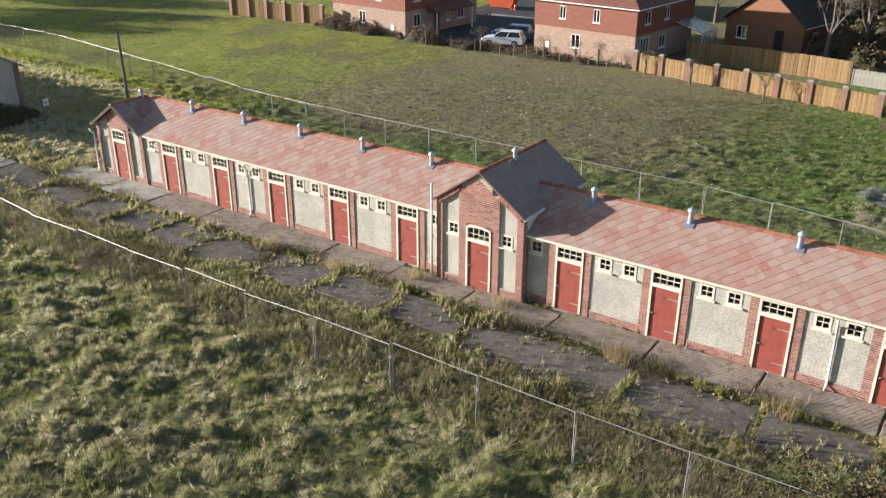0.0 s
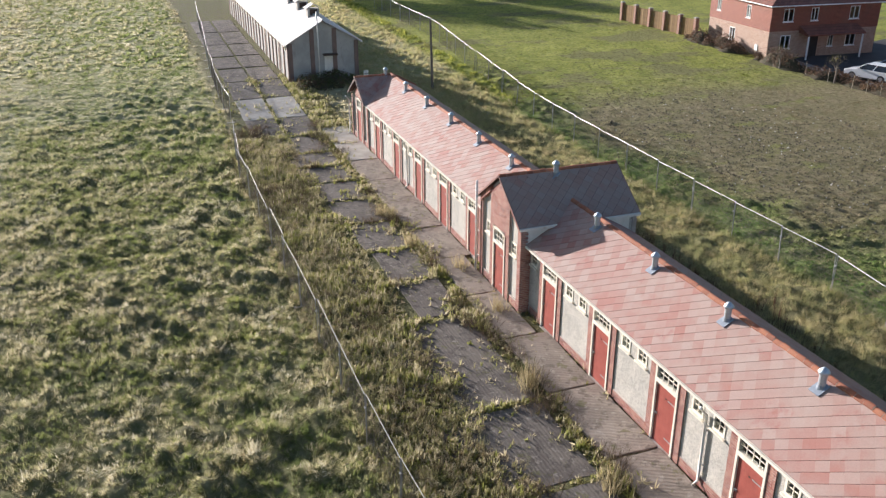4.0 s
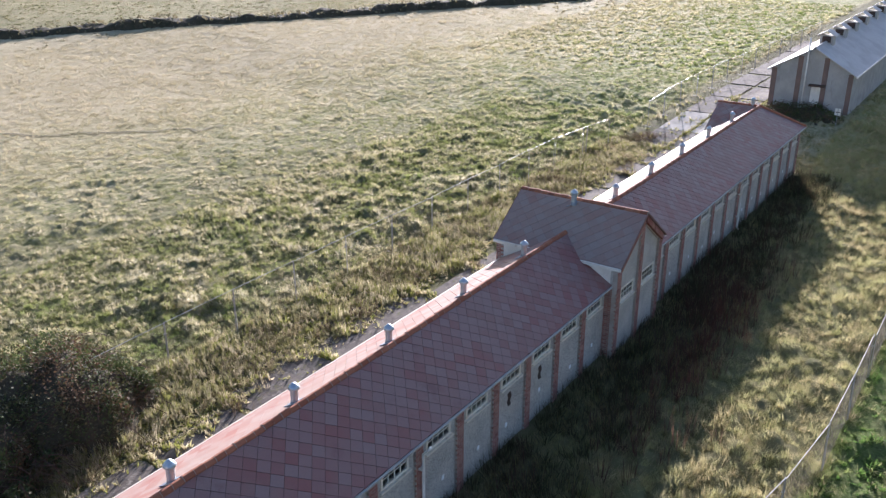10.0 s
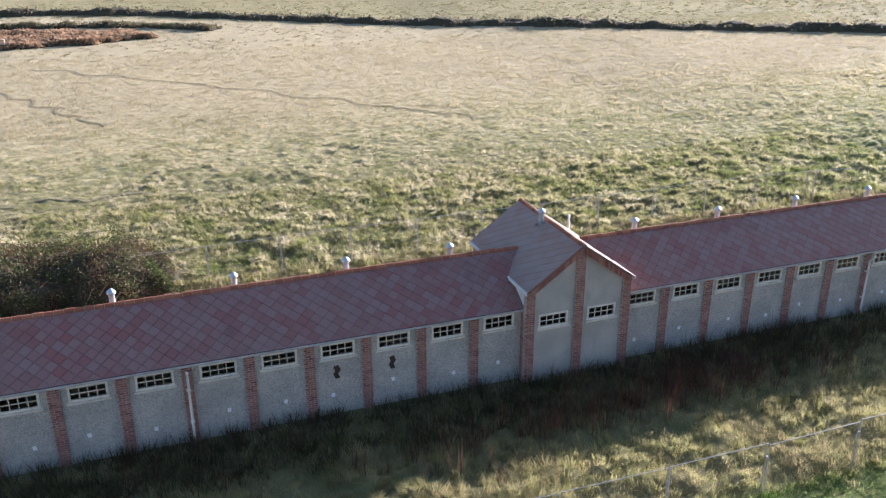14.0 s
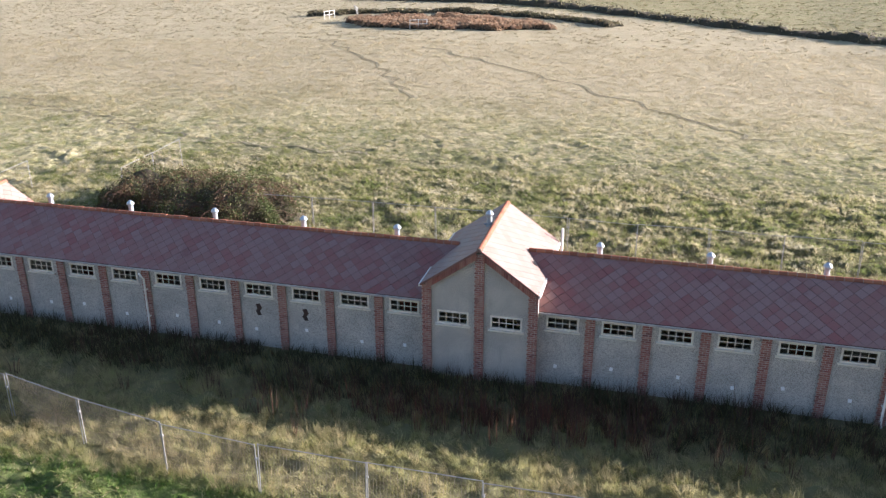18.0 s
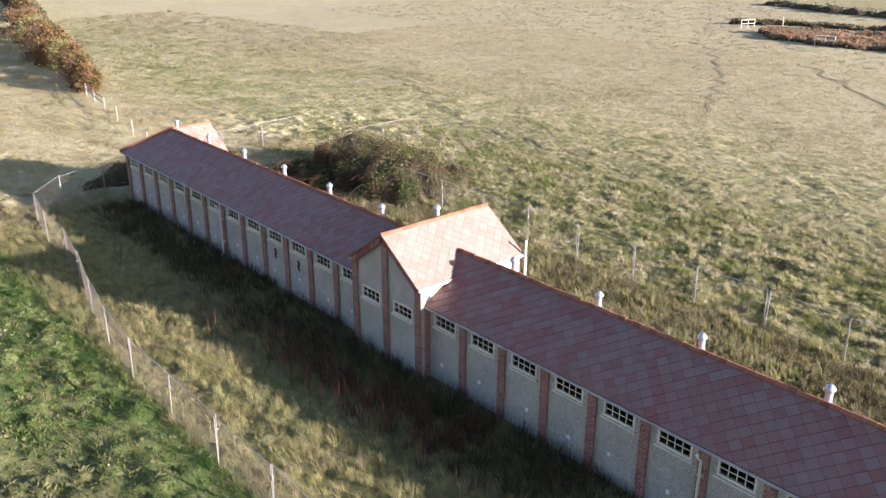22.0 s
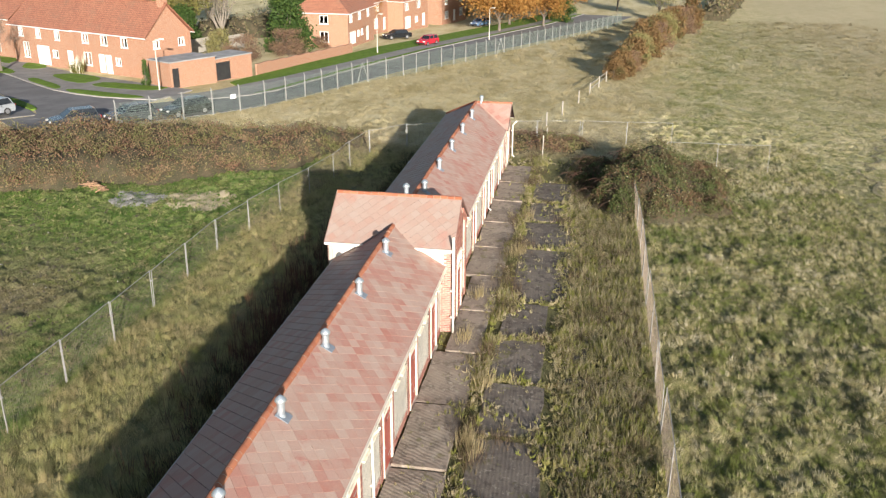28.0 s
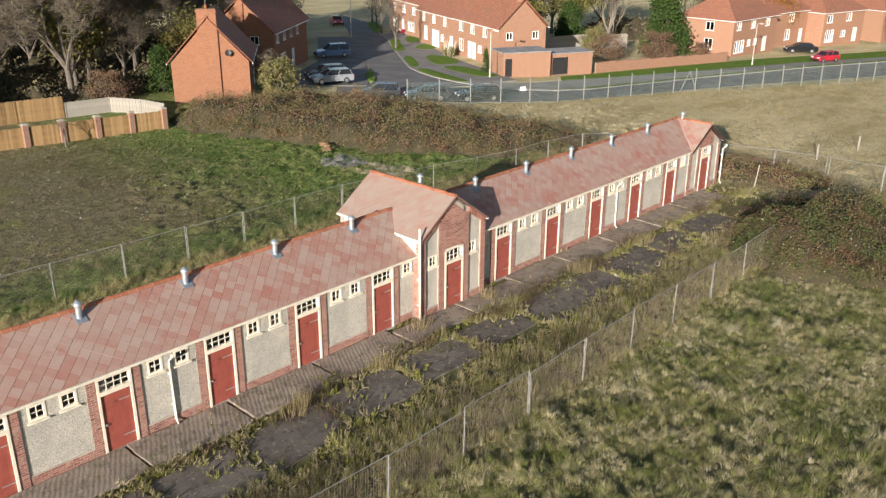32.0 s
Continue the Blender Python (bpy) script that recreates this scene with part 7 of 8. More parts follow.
tufts("pale dry grass far to the west", x, y, rng.uniform(0.4, 0.9, len(x)), 0.14 + 0.2 * clump(x, y), 10, 0.11)
# behind the block, inside the fence
x, y = scatter(-40, 29, 2.5, 11.3, 7, lambda x, y: np.where(x < 26.4, 1.0, soft(1.5, 4, y)))
matted("long seeding grass behind the block", x, y, (0.27 + 0.36 * clump(x, y)) * uneven(x, y), 24, 0.007, 0.12, (0.45, 1.3))
x, y = scatter(-40, 29, 2.5, 11.3, 15, lambda x, y: np.where(x < 26.4, 1.0, soft(1.5, 4, y)))
matted("matted grass behind the block", x, y, 0.15 + 0.22 * clump(x, y), 17, 0.008, 0.2, (0.25, 1.05))
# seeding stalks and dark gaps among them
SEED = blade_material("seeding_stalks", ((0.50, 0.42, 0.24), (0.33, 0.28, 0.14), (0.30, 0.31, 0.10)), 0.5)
x, y = scatter(-40, 28, 4.6, 11.2, 9, lambda x, y: soft(0.3, 0.6, value_noise(x * 0.7, y * 0.7, 101)))
matted("crisp seeding stalks in the long grass behind the block", x, y, 0.26 + 0.28 * clump(x, y), 16, 0.0055, 0.13, (0.5, 1.35), SEED)
x, y = scatter(-22, 16, 11.3, 20, 7, lambda x, y: soft(0.52, 0.72, value_noise(x * 0.45, y * 0.45, 103)) * soft(21, 14, y))
matted("coarse straw patches on the green field inside the fence", x, y, 0.14 + 0.18 * clump(x, y), 20, 0.006, 0.26, (0.2, 1.0), SEED)
# the mown field
x, y = scatter(-34, 19, 11.0, 41, 7, lambda x, y: 0.3 + 0.7 * np.clip(soft(-8, 6, x + 3 * np.sin(y)) + soft(18, 12, y), 0, 1))
tufts("lumpy green grass of the mown field", x, y, rng.uniform(0.12, 0.32, len(x)), (0.07 + 0.26 * clump(x, y) * uneven(x, y)) * (0.45 + 0.55 * soft(-8, 4, x)), 15, 0.016)
x, y = scatter(-90, -34, 12.0, 40, 3.0)
grass("short bright green grass of the lawn", x, y, 0.06 + 0.08 * clump(x, y), per=6, width=0.03, spread=0.3)
x, y = scatter(-34, 19, 11.0, 36, 9, lambda x, y: 0.2 + 0.8 * np.clip(soft(-10, 4, x + 3 * np.sin(y)) + soft(18, 12, y), 0, 1))
matted("matted green grass of the mown field", x, y, 0.12 + 0.14 * clump(x, y), 12, 0.013, 0.26, (0.2, 1.0))
# rough pasture to the east and west
x, y = scatter(25.5, 75, -42, 26, 4.5, lambda x, y: (1 - soft(15.5, 17.0, y + (x - 60) * 0.36)) * soft(25.5, 28, x) * np.where((x < 46) & (y < -10), 0.0, 1.0))
matted("long straw-coloured grass to the east", x, y, (0.3 + 0.4 * clump(x, y)) * uneven(x, y), 14, 0.014, 0.3, (0.15, 0.8))
x, y = scatter(75, 150, -60, 10, 0.8, lambda x, y: 1 - soft(15.5, 17.0, y + (x - 60) * 0.36))
matted("long straw-coloured grass to the east", x, y, 0.5 + 0.5 * clump(x, y), 12, 0.05, 0.6, (0.1, 0.6))
x, y = scatter(-85, -26.6, -3.4, 12.5, 6, lambda x, y: np.where((x < -40.8) & (y < 2.4), 0.0, 1.0))
tufts("rough grass between the two blocks", x, y, rng.uniform(0.14, 0.35, len(x)), (0.14 + 0.36 * clump(x, y)) * uneven(x, y), 16, 0.016)

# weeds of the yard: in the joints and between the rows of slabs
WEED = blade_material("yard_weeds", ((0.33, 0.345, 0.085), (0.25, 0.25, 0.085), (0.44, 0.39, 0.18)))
jx = np.array(joints)
x, y = scatter(-44, 27, -10.9, -2.2, 90)
strip = np.exp(-((y + 4.34 + 0.16 * np.sin(x * 1.3)) / (0.20 + 0.55 * value_noise(x * 0.6, y * 0, 71) ** 2)) ** 2) * 1.0
outer = soft(-6.5, -7.6, y + 0.8 * (value_noise(x * 0.4, y * 0.4, 21) - 0.5) * 2) * 0.55
cross = np.max(np.exp(-((x[:, None] - jx[None, :] - 0.03) / (0.12 + 0.30 * value_noise(x * 0.5, y * 0.5, 73)[:, None] ** 2)) ** 2), 1) * (y < -4.4) * 0.9
inner = np.max(np.exp(-((x[:, None] - (np.arange(-6, 8) * 4 - 3.97)[None, :]) / 0.09) ** 2), 1) * (y > -4.2) * 0.35
foot = np.exp(-((y + 2.3) / 0.10) ** 2) * (np.abs(x) > 2.2) * 0.35
patchy = soft(0.28, 0.62, value_noise(x * 0.7, y * 0.9, 31))
prob = np.clip(strip * (0.25 + 0.75 * patchy) + outer + cross * (0.2 + 0.8 * patchy) + inner * patchy + foot * patchy + 0.03 * patchy ** 2, 0, 1)
west = x < -27.2
prob = np.where(west, np.where(y > -4.3, 0.6, 0.05 * patchy + 0.4 * np.exp(-((y + 6.68) / 0.2) ** 2)), prob)
clear = np.array([all(abs(px - d) > 0.75 for d in (*doors, END, -END)) or py < -2.6 for px, py in zip(x, y)])
k = (rng.uniform(0, 1, len(x)) < prob) & clear
x, y = x[k], y[k]
big = 0.10 + 0.34 * value_noise(x * 1.1, y * 1.1, 41) ** 2 + 0.04 * soft(-6.9, -8.2, y)
half = rng.uniform(0, 1, len(x)) < 0.5
tufts("mossy weeds growing in the joints of the slabs", x[half], y[half], rng.uniform(0.08, 0.2, half.sum()), 0.06 + big[half] * 0.8, 13, 0.013, (0.04, 0.0), WEED, "weeds")
tufts("dry grass growing in the joints of the slabs", x[~half], y[~half], rng.uniform(0.1, 0.22, (~half).sum()), 0.08 + big[~half] * 0.9, 13, 0.010, (0.06, 0.02), GRASS, "weeds")
# low browned tufts between the slabs and the fence
x, y = scatter(-27, 27, -11.2, -6.6, 16, lambda x, y: soft(-6.7, -8.0, y + 1.4 * (value_noise(x * 0.5, y * 0.5, 21) - 0.5)))
DRY_WEED = blade_material("dry_weeds", ((0.43, 0.35, 0.215), (0.255, 0.22, 0.115), (0.20, 0.205, 0.075)))
matted("low brown and olive tufts beside the broken slabs", x, y, rng.uniform(0.2, 0.5, len(x)), 16, 0.008, 0.11, (0.5, 1.35), DRY_WEED, "weeds")
# dark woody weeds, straggling along the joints and over the outer strip
DARK_WEED = blade_material("dark_weeds", ((0.115, 0.088, 0.055), (0.17, 0.12, 0.08), (0.09, 0.10, 0.038)), 0.3)
x, y = scatter(-30, 27, -10.7, -2.4, 26)
along = np.exp(-((y + 4.45 + 0.25 * np.sin(x * 0.9)) / 0.42) ** 2) * soft(0.30, 0.6, value_noise(x * 0.55, y * 0.8, 81))
across = np.max(np.exp(-((x[:, None] - jx[None, :]) / 0.30) ** 2), 1) * (y < -4.4) * soft(0.45, 0.7, value_noise(x * 0.6, y * 0.6, 83)) * 0.8
beyond = soft(-6.9, -7.8, y) * soft(0.42, 0.68, value_noise(x * 0.45, y * 0.55, 85)) * 0.55
k = (rng.uniform(0, 1, len(x)) < np.clip(along + across + beyond, 0, 1)) & np.array([all(abs(px - d) > 0.8 for d in doors) or py < -3.0 for px, py in zip(x, y)])
x, y = x[k], y[k]
grass("straggling dark weeds over the edges of the slabs", x, y, 0.22 + 0.5 * value_noise(x * 0.8, y * 0.8, 87) ** 1.5, DARK_WEED, "weeds", per=11, width=0.010, lean=0.75, spread=0.2, wind=(0.06, 0.0))
x, y = scatter(-27, 27, -10.9, -7.0, 9, lambda x, y: soft(0.35, 0.7, value_noise(x * 0.5, y * 0.7, 89)))
matted("pale and green grass beside the broken slabs", x, y, 0.3 + 0.3 * clump(x, y), 14, 0.009, 0.12, (0.5, 1.3), None, "weeds")
# a few tall straw clumps
cx, cy = np.array([-10.2, -10.6, -2.9, 6.9, 7.4, 13.2, 1.6, -6.4]), np.array([-4.5, -4.8, -3.2, -4.4, -4.6, -4.7, -3.3, -4.6])
x, y = np.repeat(cx, 14) + rng.normal(0, 0.22, 112), np.repeat(cy, 14) + rng.normal(0, 0.14, 112)
STRAW = blade_material("straw_stems", ((0.45, 0.38, 0.23), (0.34, 0.28, 0.15)))
grass("tall pale straw clumps in the yard", x, y, np.full(112, 0.75), STRAW, "straw_clump", per=9, width=0.013, lean=0.5, wind=(0.1, 0.0))
# dead dock stems and nettles in the shade of the back wall
DOCK = blade_material("dock_stems", ((0.13, 0.066, 0.048), (0.085, 0.050, 0.038), (0.15, 0.08, 0.055)), 0.3)
RED_DOCK = blade_material("red_dock_stems", ((0.20, 0.082, 0.052), (0.13, 0.06, 0.042), (0.23, 0.10, 0.06)), 0.3)
NETTLE = blade_material("nettles", ((0.070, 0.078, 0.032), (0.085, 0.066, 0.040), (0.055, 0.06, 0.026)), 0.2)
x, y = scatter(-24, 18, 3.0, 8.2, 7, lambda x, y: np.exp(-((x + 2.5) / 10) ** 2) * np.exp(-((y - 5.1 - 0.08 * x) / 1.2) ** 2))
grass("dark red dead dock stems behind the block", x, y, 0.75 + 0.45 * rng.uniform(0, 1, len(x)), DOCK, "dock_stems", per=12, width=0.013, lean=0.3, spread=0.2, wind=(0.03, 0.0))
x, y = scatter(-8, 6, 4.2, 7.4, 5, lambda x, y: np.exp(-((x + 1.0) / 4.2) ** 2) * np.exp(-((y - 5.3 - 0.03 * x) / 0.8) ** 2) * soft(0.3, 0.55, value_noise(x * 0.9, y * 0.9, 95)))
grass("rusty red dead dock stems behind the block", x, y, 0.8 + 0.5 * rng.uniform(0, 1, len(x)), RED_DOCK, "dock_stems", per=11, width=0.010, lean=0.25, spread=0.14, wind=(0.03, 0.0))
x, y = scatter(-26, 25.5, 2.3, 5.6, 16, lambda x, y: soft(6.2, 3.6, y) * (0.35 + 0.65 * clump(x, y)))
grass("dark nettles and stems along the back wall", x, y, 0.35 + 0.55 * clump(x, y), NETTLE, "nettles", per=13, width=0.016, lean=0.8, wind=(0.05, 0.0))
x, y = scatter(-26, 25.5, 2.35, 4.6, 3.2, lambda x, y: soft(0.35, 0.65, value_noise(x * 0.5, y * 0.7, 91)))
grass("tall dead weed stalks against the back wall", x, y, 0.7 + 0.7 * rng.uniform(0, 1, len(x)) ** 2, DOCK, "weed_stalks", per=7, width=0.012, lean=0.35, spread=0.22, wind=(0.03, 0.0))


def leaf_cloud(p, size, flat=0.5):
    """Small four-cornered leaves at the points p."""
    n = len(p)
    a = rng.normal(0, 1, (n, 3)) * (1, 1, flat)
    a /= np.linalg.norm(a, axis=1)[:, None]
    b = np.cross(a, rng.normal(0, 1, (n, 3)))
    b /= np.linalg.norm(b, axis=1)[:, None]
    s = size * rng.uniform(0.5, 1.3, n)[:, None]
    v = np.empty((n, 4, 3))
    v[:, 0], v[:, 1], v[:, 2], v[:, 3] = p - a * s, p + b * s * 0.6, p + a * s, p - b * s * 0.6
    return v.reshape(-1, 3), np.arange(n * 4).reshape(-1, 4)


def thicket_leaves(name, green, brown, red, pale):
    """Glossy mixed leaves: drifts of green, brown and red, and here and there a pale one."""
    m, n, p = blank(name)
    at, own = n.where(), n.add("NewGeometry").outputs["Random Per Island"]
    drift = n.sum(n.sum(n.noise(at, 0.6, 5, 0.65), 0.8, "MULTIPLY"), n.sum(own, 0.2, "MULTIPLY"))
    col = n.mix(n.span(drift, 0.42, 0.58), green, brown)
    col = n.mix(n.span(n.sum(n.sum(n.noise(n.stretch(at, 1, 1, 1, 40), 0.6, 4, 0.6), 0.85, "MULTIPLY"), n.sum(own, 0.15, "MULTIPLY")), 0.50, 0.60, 0.0, 0.8), col, red)
    col = n.mix(n.span(n.sum(n.sum(own, 7.31, "MULTIPLY"), 1.0, "FRACT"), 0.94, 0.98, 0.0, 0.8), col, pale)
    n.put(p.inputs["Base Color"], col)
    p.inputs["Roughness"].default_value = 0.68
    p.inputs["Specular IOR Level"].default_value = 0.2
    t, mixer = n.add("BsdfTranslucent"), n.add("MixShader")
    n.put(t.inputs["Color"], col)
    mixer.inputs[0].default_value = 0.25
    n.t.links.new(p.outputs[0], mixer.inputs[1])
    n.t.links.new(t.outputs[0], mixer.inputs[2])
    n.t.links.new(mixer.outputs[0], n.t.nodes["Material Output"].inputs[0])
    return m


BRAMBLE = thicket_leaves("bramble_leaves", (0.14, 0.145, 0.055), (0.215, 0.15, 0.09), (0.20, 0.11, 0.075), (0.30, 0.27, 0.14))
BRAMBLE_GREEN = thicket_leaves("bramble_green", (0.082, 0.11, 0.036), (0.125, 0.11, 0.054), (0.165, 0.095, 0.058), (0.36, 0.33, 0.22))
CANE = surface("bramble_cane", (0.09, 0.045, 0.03), (0.06, 0.035, 0.025), 0.3, 0.9, 20, 0)
# dark filler colour, painted as the shade deep among the leaves
THICKET_SHADE = surface("thicket_inner_shade", (0.075, 0.058, 0.034), (0.045, 0.042, 0.022), 0.6, 1.0, 8, 0.8, depth=0.1)


def inside(px, py, ring):
    """For arrays of points: how far inside a ring, negative outside."""
    hit = np.zeros(len(px), bool)
    dist = np.full(len(px), 1e9)
    for (ax, ay), (bx, by) in zip(ring, ring[1:] + ring[:1]):
        c = ((ay > py) != (by > py)) & (px < (bx - ax) * (py - ay) / (by - ay + 1e-12) + ax)
        hit ^= c
        t = np.clip(((px - ax) * (bx - ax) + (py - ay) * (by - ay)) / ((bx - ax) ** 2 + (by - ay) ** 2), 0, 1)
        dist = np.minimum(dist, np.hypot(px - ax - t * (bx - ax), py - ay - t * (by - ay)))
    return np.where(hit, dist, -dist)


def bramble(label, ring, hgt, leaves, material, size=0.09, seed=1, slope=1.0):
    """A thicket over a ring of ground: mound darkened for the shade inside, arching canes, a coat of leaves."""
    xs, ys = [p[0] for p in ring], [p[1] for p in ring]

    def top(px, py):
        d = inside(px, py, ring) + 1.5 * (value_noise(px * 0.55, py * 0.55, seed) - 0.5) + 0.6 * (value_noise(px * 1.7, py * 1.7, seed + 5) - 0.5)
        bump = 0.30 + 0.95 * value_noise(px * 0.42, py * 0.42, seed + 1) + 0.48 * value_noise(px * 1.2, py * 1.2, seed + 2)
        return hgt * bump * np.sqrt(np.clip(d * slope / hgt / 1.1, 0, 1)), d
    t = thing("bramble_thicket", label, "bramble")
    step = 0.45
    gx, gy = np.meshgrid(np.arange(min(xs) - 1, max(xs) + 1, step), np.arange(min(ys) - 1, max(ys) + 1, step))
    h, d = top(gx.ravel(), gy.ravel())
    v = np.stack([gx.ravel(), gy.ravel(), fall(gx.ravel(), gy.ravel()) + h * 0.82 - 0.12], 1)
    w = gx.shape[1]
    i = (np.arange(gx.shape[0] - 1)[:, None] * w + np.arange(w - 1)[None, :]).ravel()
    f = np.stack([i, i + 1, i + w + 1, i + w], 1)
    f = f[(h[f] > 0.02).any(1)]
    part("thicket", sheet_mesh("thicket", v, f, THICKET_SHADE), None, t)
    n = leaves * 6
    px, py = rng.uniform(min(xs) - 1, max(xs) + 1, n), rng.uniform(min(ys) - 1, max(ys) + 1, n)
    h, d = top(px, py)
    k = (h > 0.04) & (rng.uniform(0, 1, n) < np.where(d < 0.9, 1.0, 0.42) * (0.3 + 0.7 * soft(0.30, 0.45, value_noise(px * 1.4, py * 1.4, seed + 8))))
    px, py, h = px[k][:leaves], py[k][:leaves], h[k][:leaves]
    z = fall(px, py) + h * (0.80 + 0.34 * rng.uniform(0, 1, len(px)) ** 2) * rng.choice([1, 1, 1, 0.7], len(px)) + 0.05
    v, f = leaf_cloud(np.stack([px, py, z], 1), size, 0.8)
    part("leaves", sheet_mesh("leaves", v, f, material), None, t, kind="stuff")
    canes = Build()
    for j in range(min(260, leaves // 60)):
        q = rng.integers(0, len(px))
        a, r, up = rng.uniform(0, 6.28), rng.uniform(0.5, 1.1), rng.uniform(0.15, 0.5)
        p0 = Vector((px[q], py[q], float(fall(px[q], py[q])) + h[q] * 0.8))
        canes.tube([p0, p0 + Vector((math.cos(a) * r * 0.4, math.sin(a) * r * 0.4, up)), p0 + Vector((math.cos(a) * r, math.sin(a) * r, up * 0.7)), p0 + Vector((math.cos(a) * r * 1.5, math.sin(a) * r * 1.5, -0.1))], 0.012, 3, False)
    part("stems", canes, CANE, t, kind="stuff")


bramble("dense brown and green bramble bush at the fence", [(14.0, -9.8), (13.9, -12.0), (14.6, -14.9), (18.5, -16.6), (23.0, -16.2), (25.4, -13.5), (24.8, -10.2), (21.0, -8.8), (16.5, -8.6)], 2.15, 44000, BRAMBLE_GREEN, 0.055, 3)
bramble("low dark green shrubs beside the bramble bush", [(18.6, -8.6), (20.8, -7.1), (25.0, -6.9), (26.6, -8.6), (25.0, -10.4), (19.2, -9.8)], 1.2, 9000, thicket_leaves("dark_shrub_leaves", (0.045, 0.075, 0.025), (0.07, 0.085, 0.032), (0.11, 0.075, 0.045), (0.20, 0.21, 0.11)), 0.06, 37)
bramble("broad bank of brown bramble along the mown field", [(9.0, 36.0), (11.4, 31.5), (14.2, 23.4), (16.6, 18.9), (18.8, 15.4), (21.8, 12.4), (25.8, 10.2), (28.4, 9.6), (28.8, 12.9), (27.6, 16.5), (27.0, 20.5), (26.8, 23.5), (25.6, 28.0), (24.8, 34.3), (22.4, 36.6), (15.6, 40.0), (10.6, 39.0)], 1.7, 80000, BRAMBLE, 0.062, 13)
bramble("low brambles beside the end of the block", [(27.6, -1.5), (28.4, -6.6), (31.0, -8.4), (33.2, -5.0), (33.0, 1.0), (30.0, 3.4)], 0.8, 9000, BRAMBLE, 0.07, 23)
bramble("brambles against the store end wall", [(-40.9, -3.4), (-38.6, -3.2), (-37.8, -0.6), (-38.6, 1.8), (-40.9, 2.2)], 0.6, 3000, BRAMBLE_GREEN, 0.07, 29)
bramble("reddish reeds in a wet hollow", [(10, -94), (18, -90.5), (28, -90), (38, -93), (43, -99), (36, -103), (24, -103), (14, -100)], 0.5, 14000, blade_material("dead_reeds", ((0.40, 0.27, 0.17), (0.34, 0.22, 0.14), (0.46, 0.34, 0.22))), 0.2, 33)


def band(label, pts, width, hgt, n, material, size):
    """A rough hedge or bank of growth along a line."""
    ring = offset(pts, width / 2) + offset(pts, -width / 2)[::-1]
    bramble(label, ring, hgt, n, material, size, int(abs(pts[0][0]) * 7) % 91 + 2, 1.6)


# added growth whose dark colour stands for the shade on the ditch slopes
BANK = blade_material("bank_shade_growth", ((0.20, 0.18, 0.10), (0.27, 0.225, 0.14), (0.15, 0.145, 0.075)), 0.3)
band("dark growth in place of a shaded ditch slope across the field", [(66, -142), (50, -134), (13, -122), (-13, -103), (-29, -92), (-54, -73), (-92, -50), (-140, -22)], 3.0, 0.95, 20000, BANK, 0.25)
band("dark growth in place of the shaded slope behind the reeds", [(2, -99), (12, -106), (30, -111), (46, -110), (52, -106)], 2.0, 0.5, 7000, BANK, 0.22)
HEDGE = blade_material("bare_brown_hedge", ((0.20, 0.13, 0.085), (0.14, 0.09, 0.065), (0.27, 0.175, 0.10)), 0.2)
band("low brown hedge in front of the new houses", [(-47.5, 39.4), (-41, 39.7), (-35.5, 40.0), (-27.5, 41.4), (-20, 41.4), (-12.9, 41.7)], 1.1, 0.95, 6000, HEDGE, 0.085)


def spill(name, label, x, y, rx, ry, material, count, size, category, seed):
    """Loose crumbs and lumps strewn over a frayed patch of ground."""
    r = np.random.default_rng(seed)
    a, q = r.uniform(0, 2 * np.pi, count * 2), np.sqrt(r.uniform(0, 1, count * 2))
    px, py = x + rx * q * np.cos(a), y + ry * q * np.sin(a)
    k = r.uniform(0, 1, count * 2) < soft(1.05, 0.55, q + 0.9 * (value_noise(px * 0.9, py * 0.9, seed) - 0.5))
    px, py = px[k][:count], py[k][:count]
    n = len(px)
    w, t = size * r.uniform(0.4, 1.5, n), r.uniform(0, 6.28, n)
    v = np.empty((n, 5, 3))
    z = ground_z(px, py)
    for c in range(4):
        d = t + c * np.pi / 2 + r.normal(0, 0.25, n)
        v[:, c] = np.stack([px + w * np.cos(d), py + w * np.sin(d), z - 0.02], 1)
    v[:, 4] = np.stack([px, py, z + w * r.uniform(0.2, 0.4, n) + 0.05], 1)
    f = np.array([(0, 1, 4), (1, 2, 4), (2, 3, 4), (3, 0, 4)])
    f = (np.arange(n)[:, None, None] * 5 + f[None]).reshape(-1, 3)
    tagged(new(name, sheet_mesh(name, v.reshape(-1, 3), f, material)), label, category, kind="stuff")


spill("sand", "frayed patch of pale sand and rubble on the mown field", 12.8, 15.4, 2.0, 2.3, surface("pale_sand", (0.45, 0.385, 0.27), (0.33, 0.28, 0.19), 0.7, 1.0, 12, 0.9, depth=0.05), 4600, 0.06, "sand", 3)
spill("gravel", "frayed patch of grey gravel on the mown field", 12.5, 19.2, 1.8, 1.9, surface("grey_gravel", (0.30, 0.29, 0.28), (0.20, 0.195, 0.185), 0.5, 1.0, 12, 0.9, depth=0.05), 3600, 0.05, "gravel", 4)
STONES = surface("pale_stones", (0.55, 0.52, 0.46), (0.36, 0.34, 0.30), 0.4, 0.9, 20, 0.4)
spill("stones", "small pale stones lying on the worn field", -12.0, 23.0, 20.0, 12.5, STONES, 260, 0.065, "stones", 5)
spill("clods", "dark clods of turned earth on the worn field", -10.0, 23.0, 22.0, 12.0, surface("dark_clods", (0.12, 0.098, 0.065), (0.075, 0.062, 0.042), 0.4, 1.0, 20, 0.6), 3600, 0.075, "earth", 6)
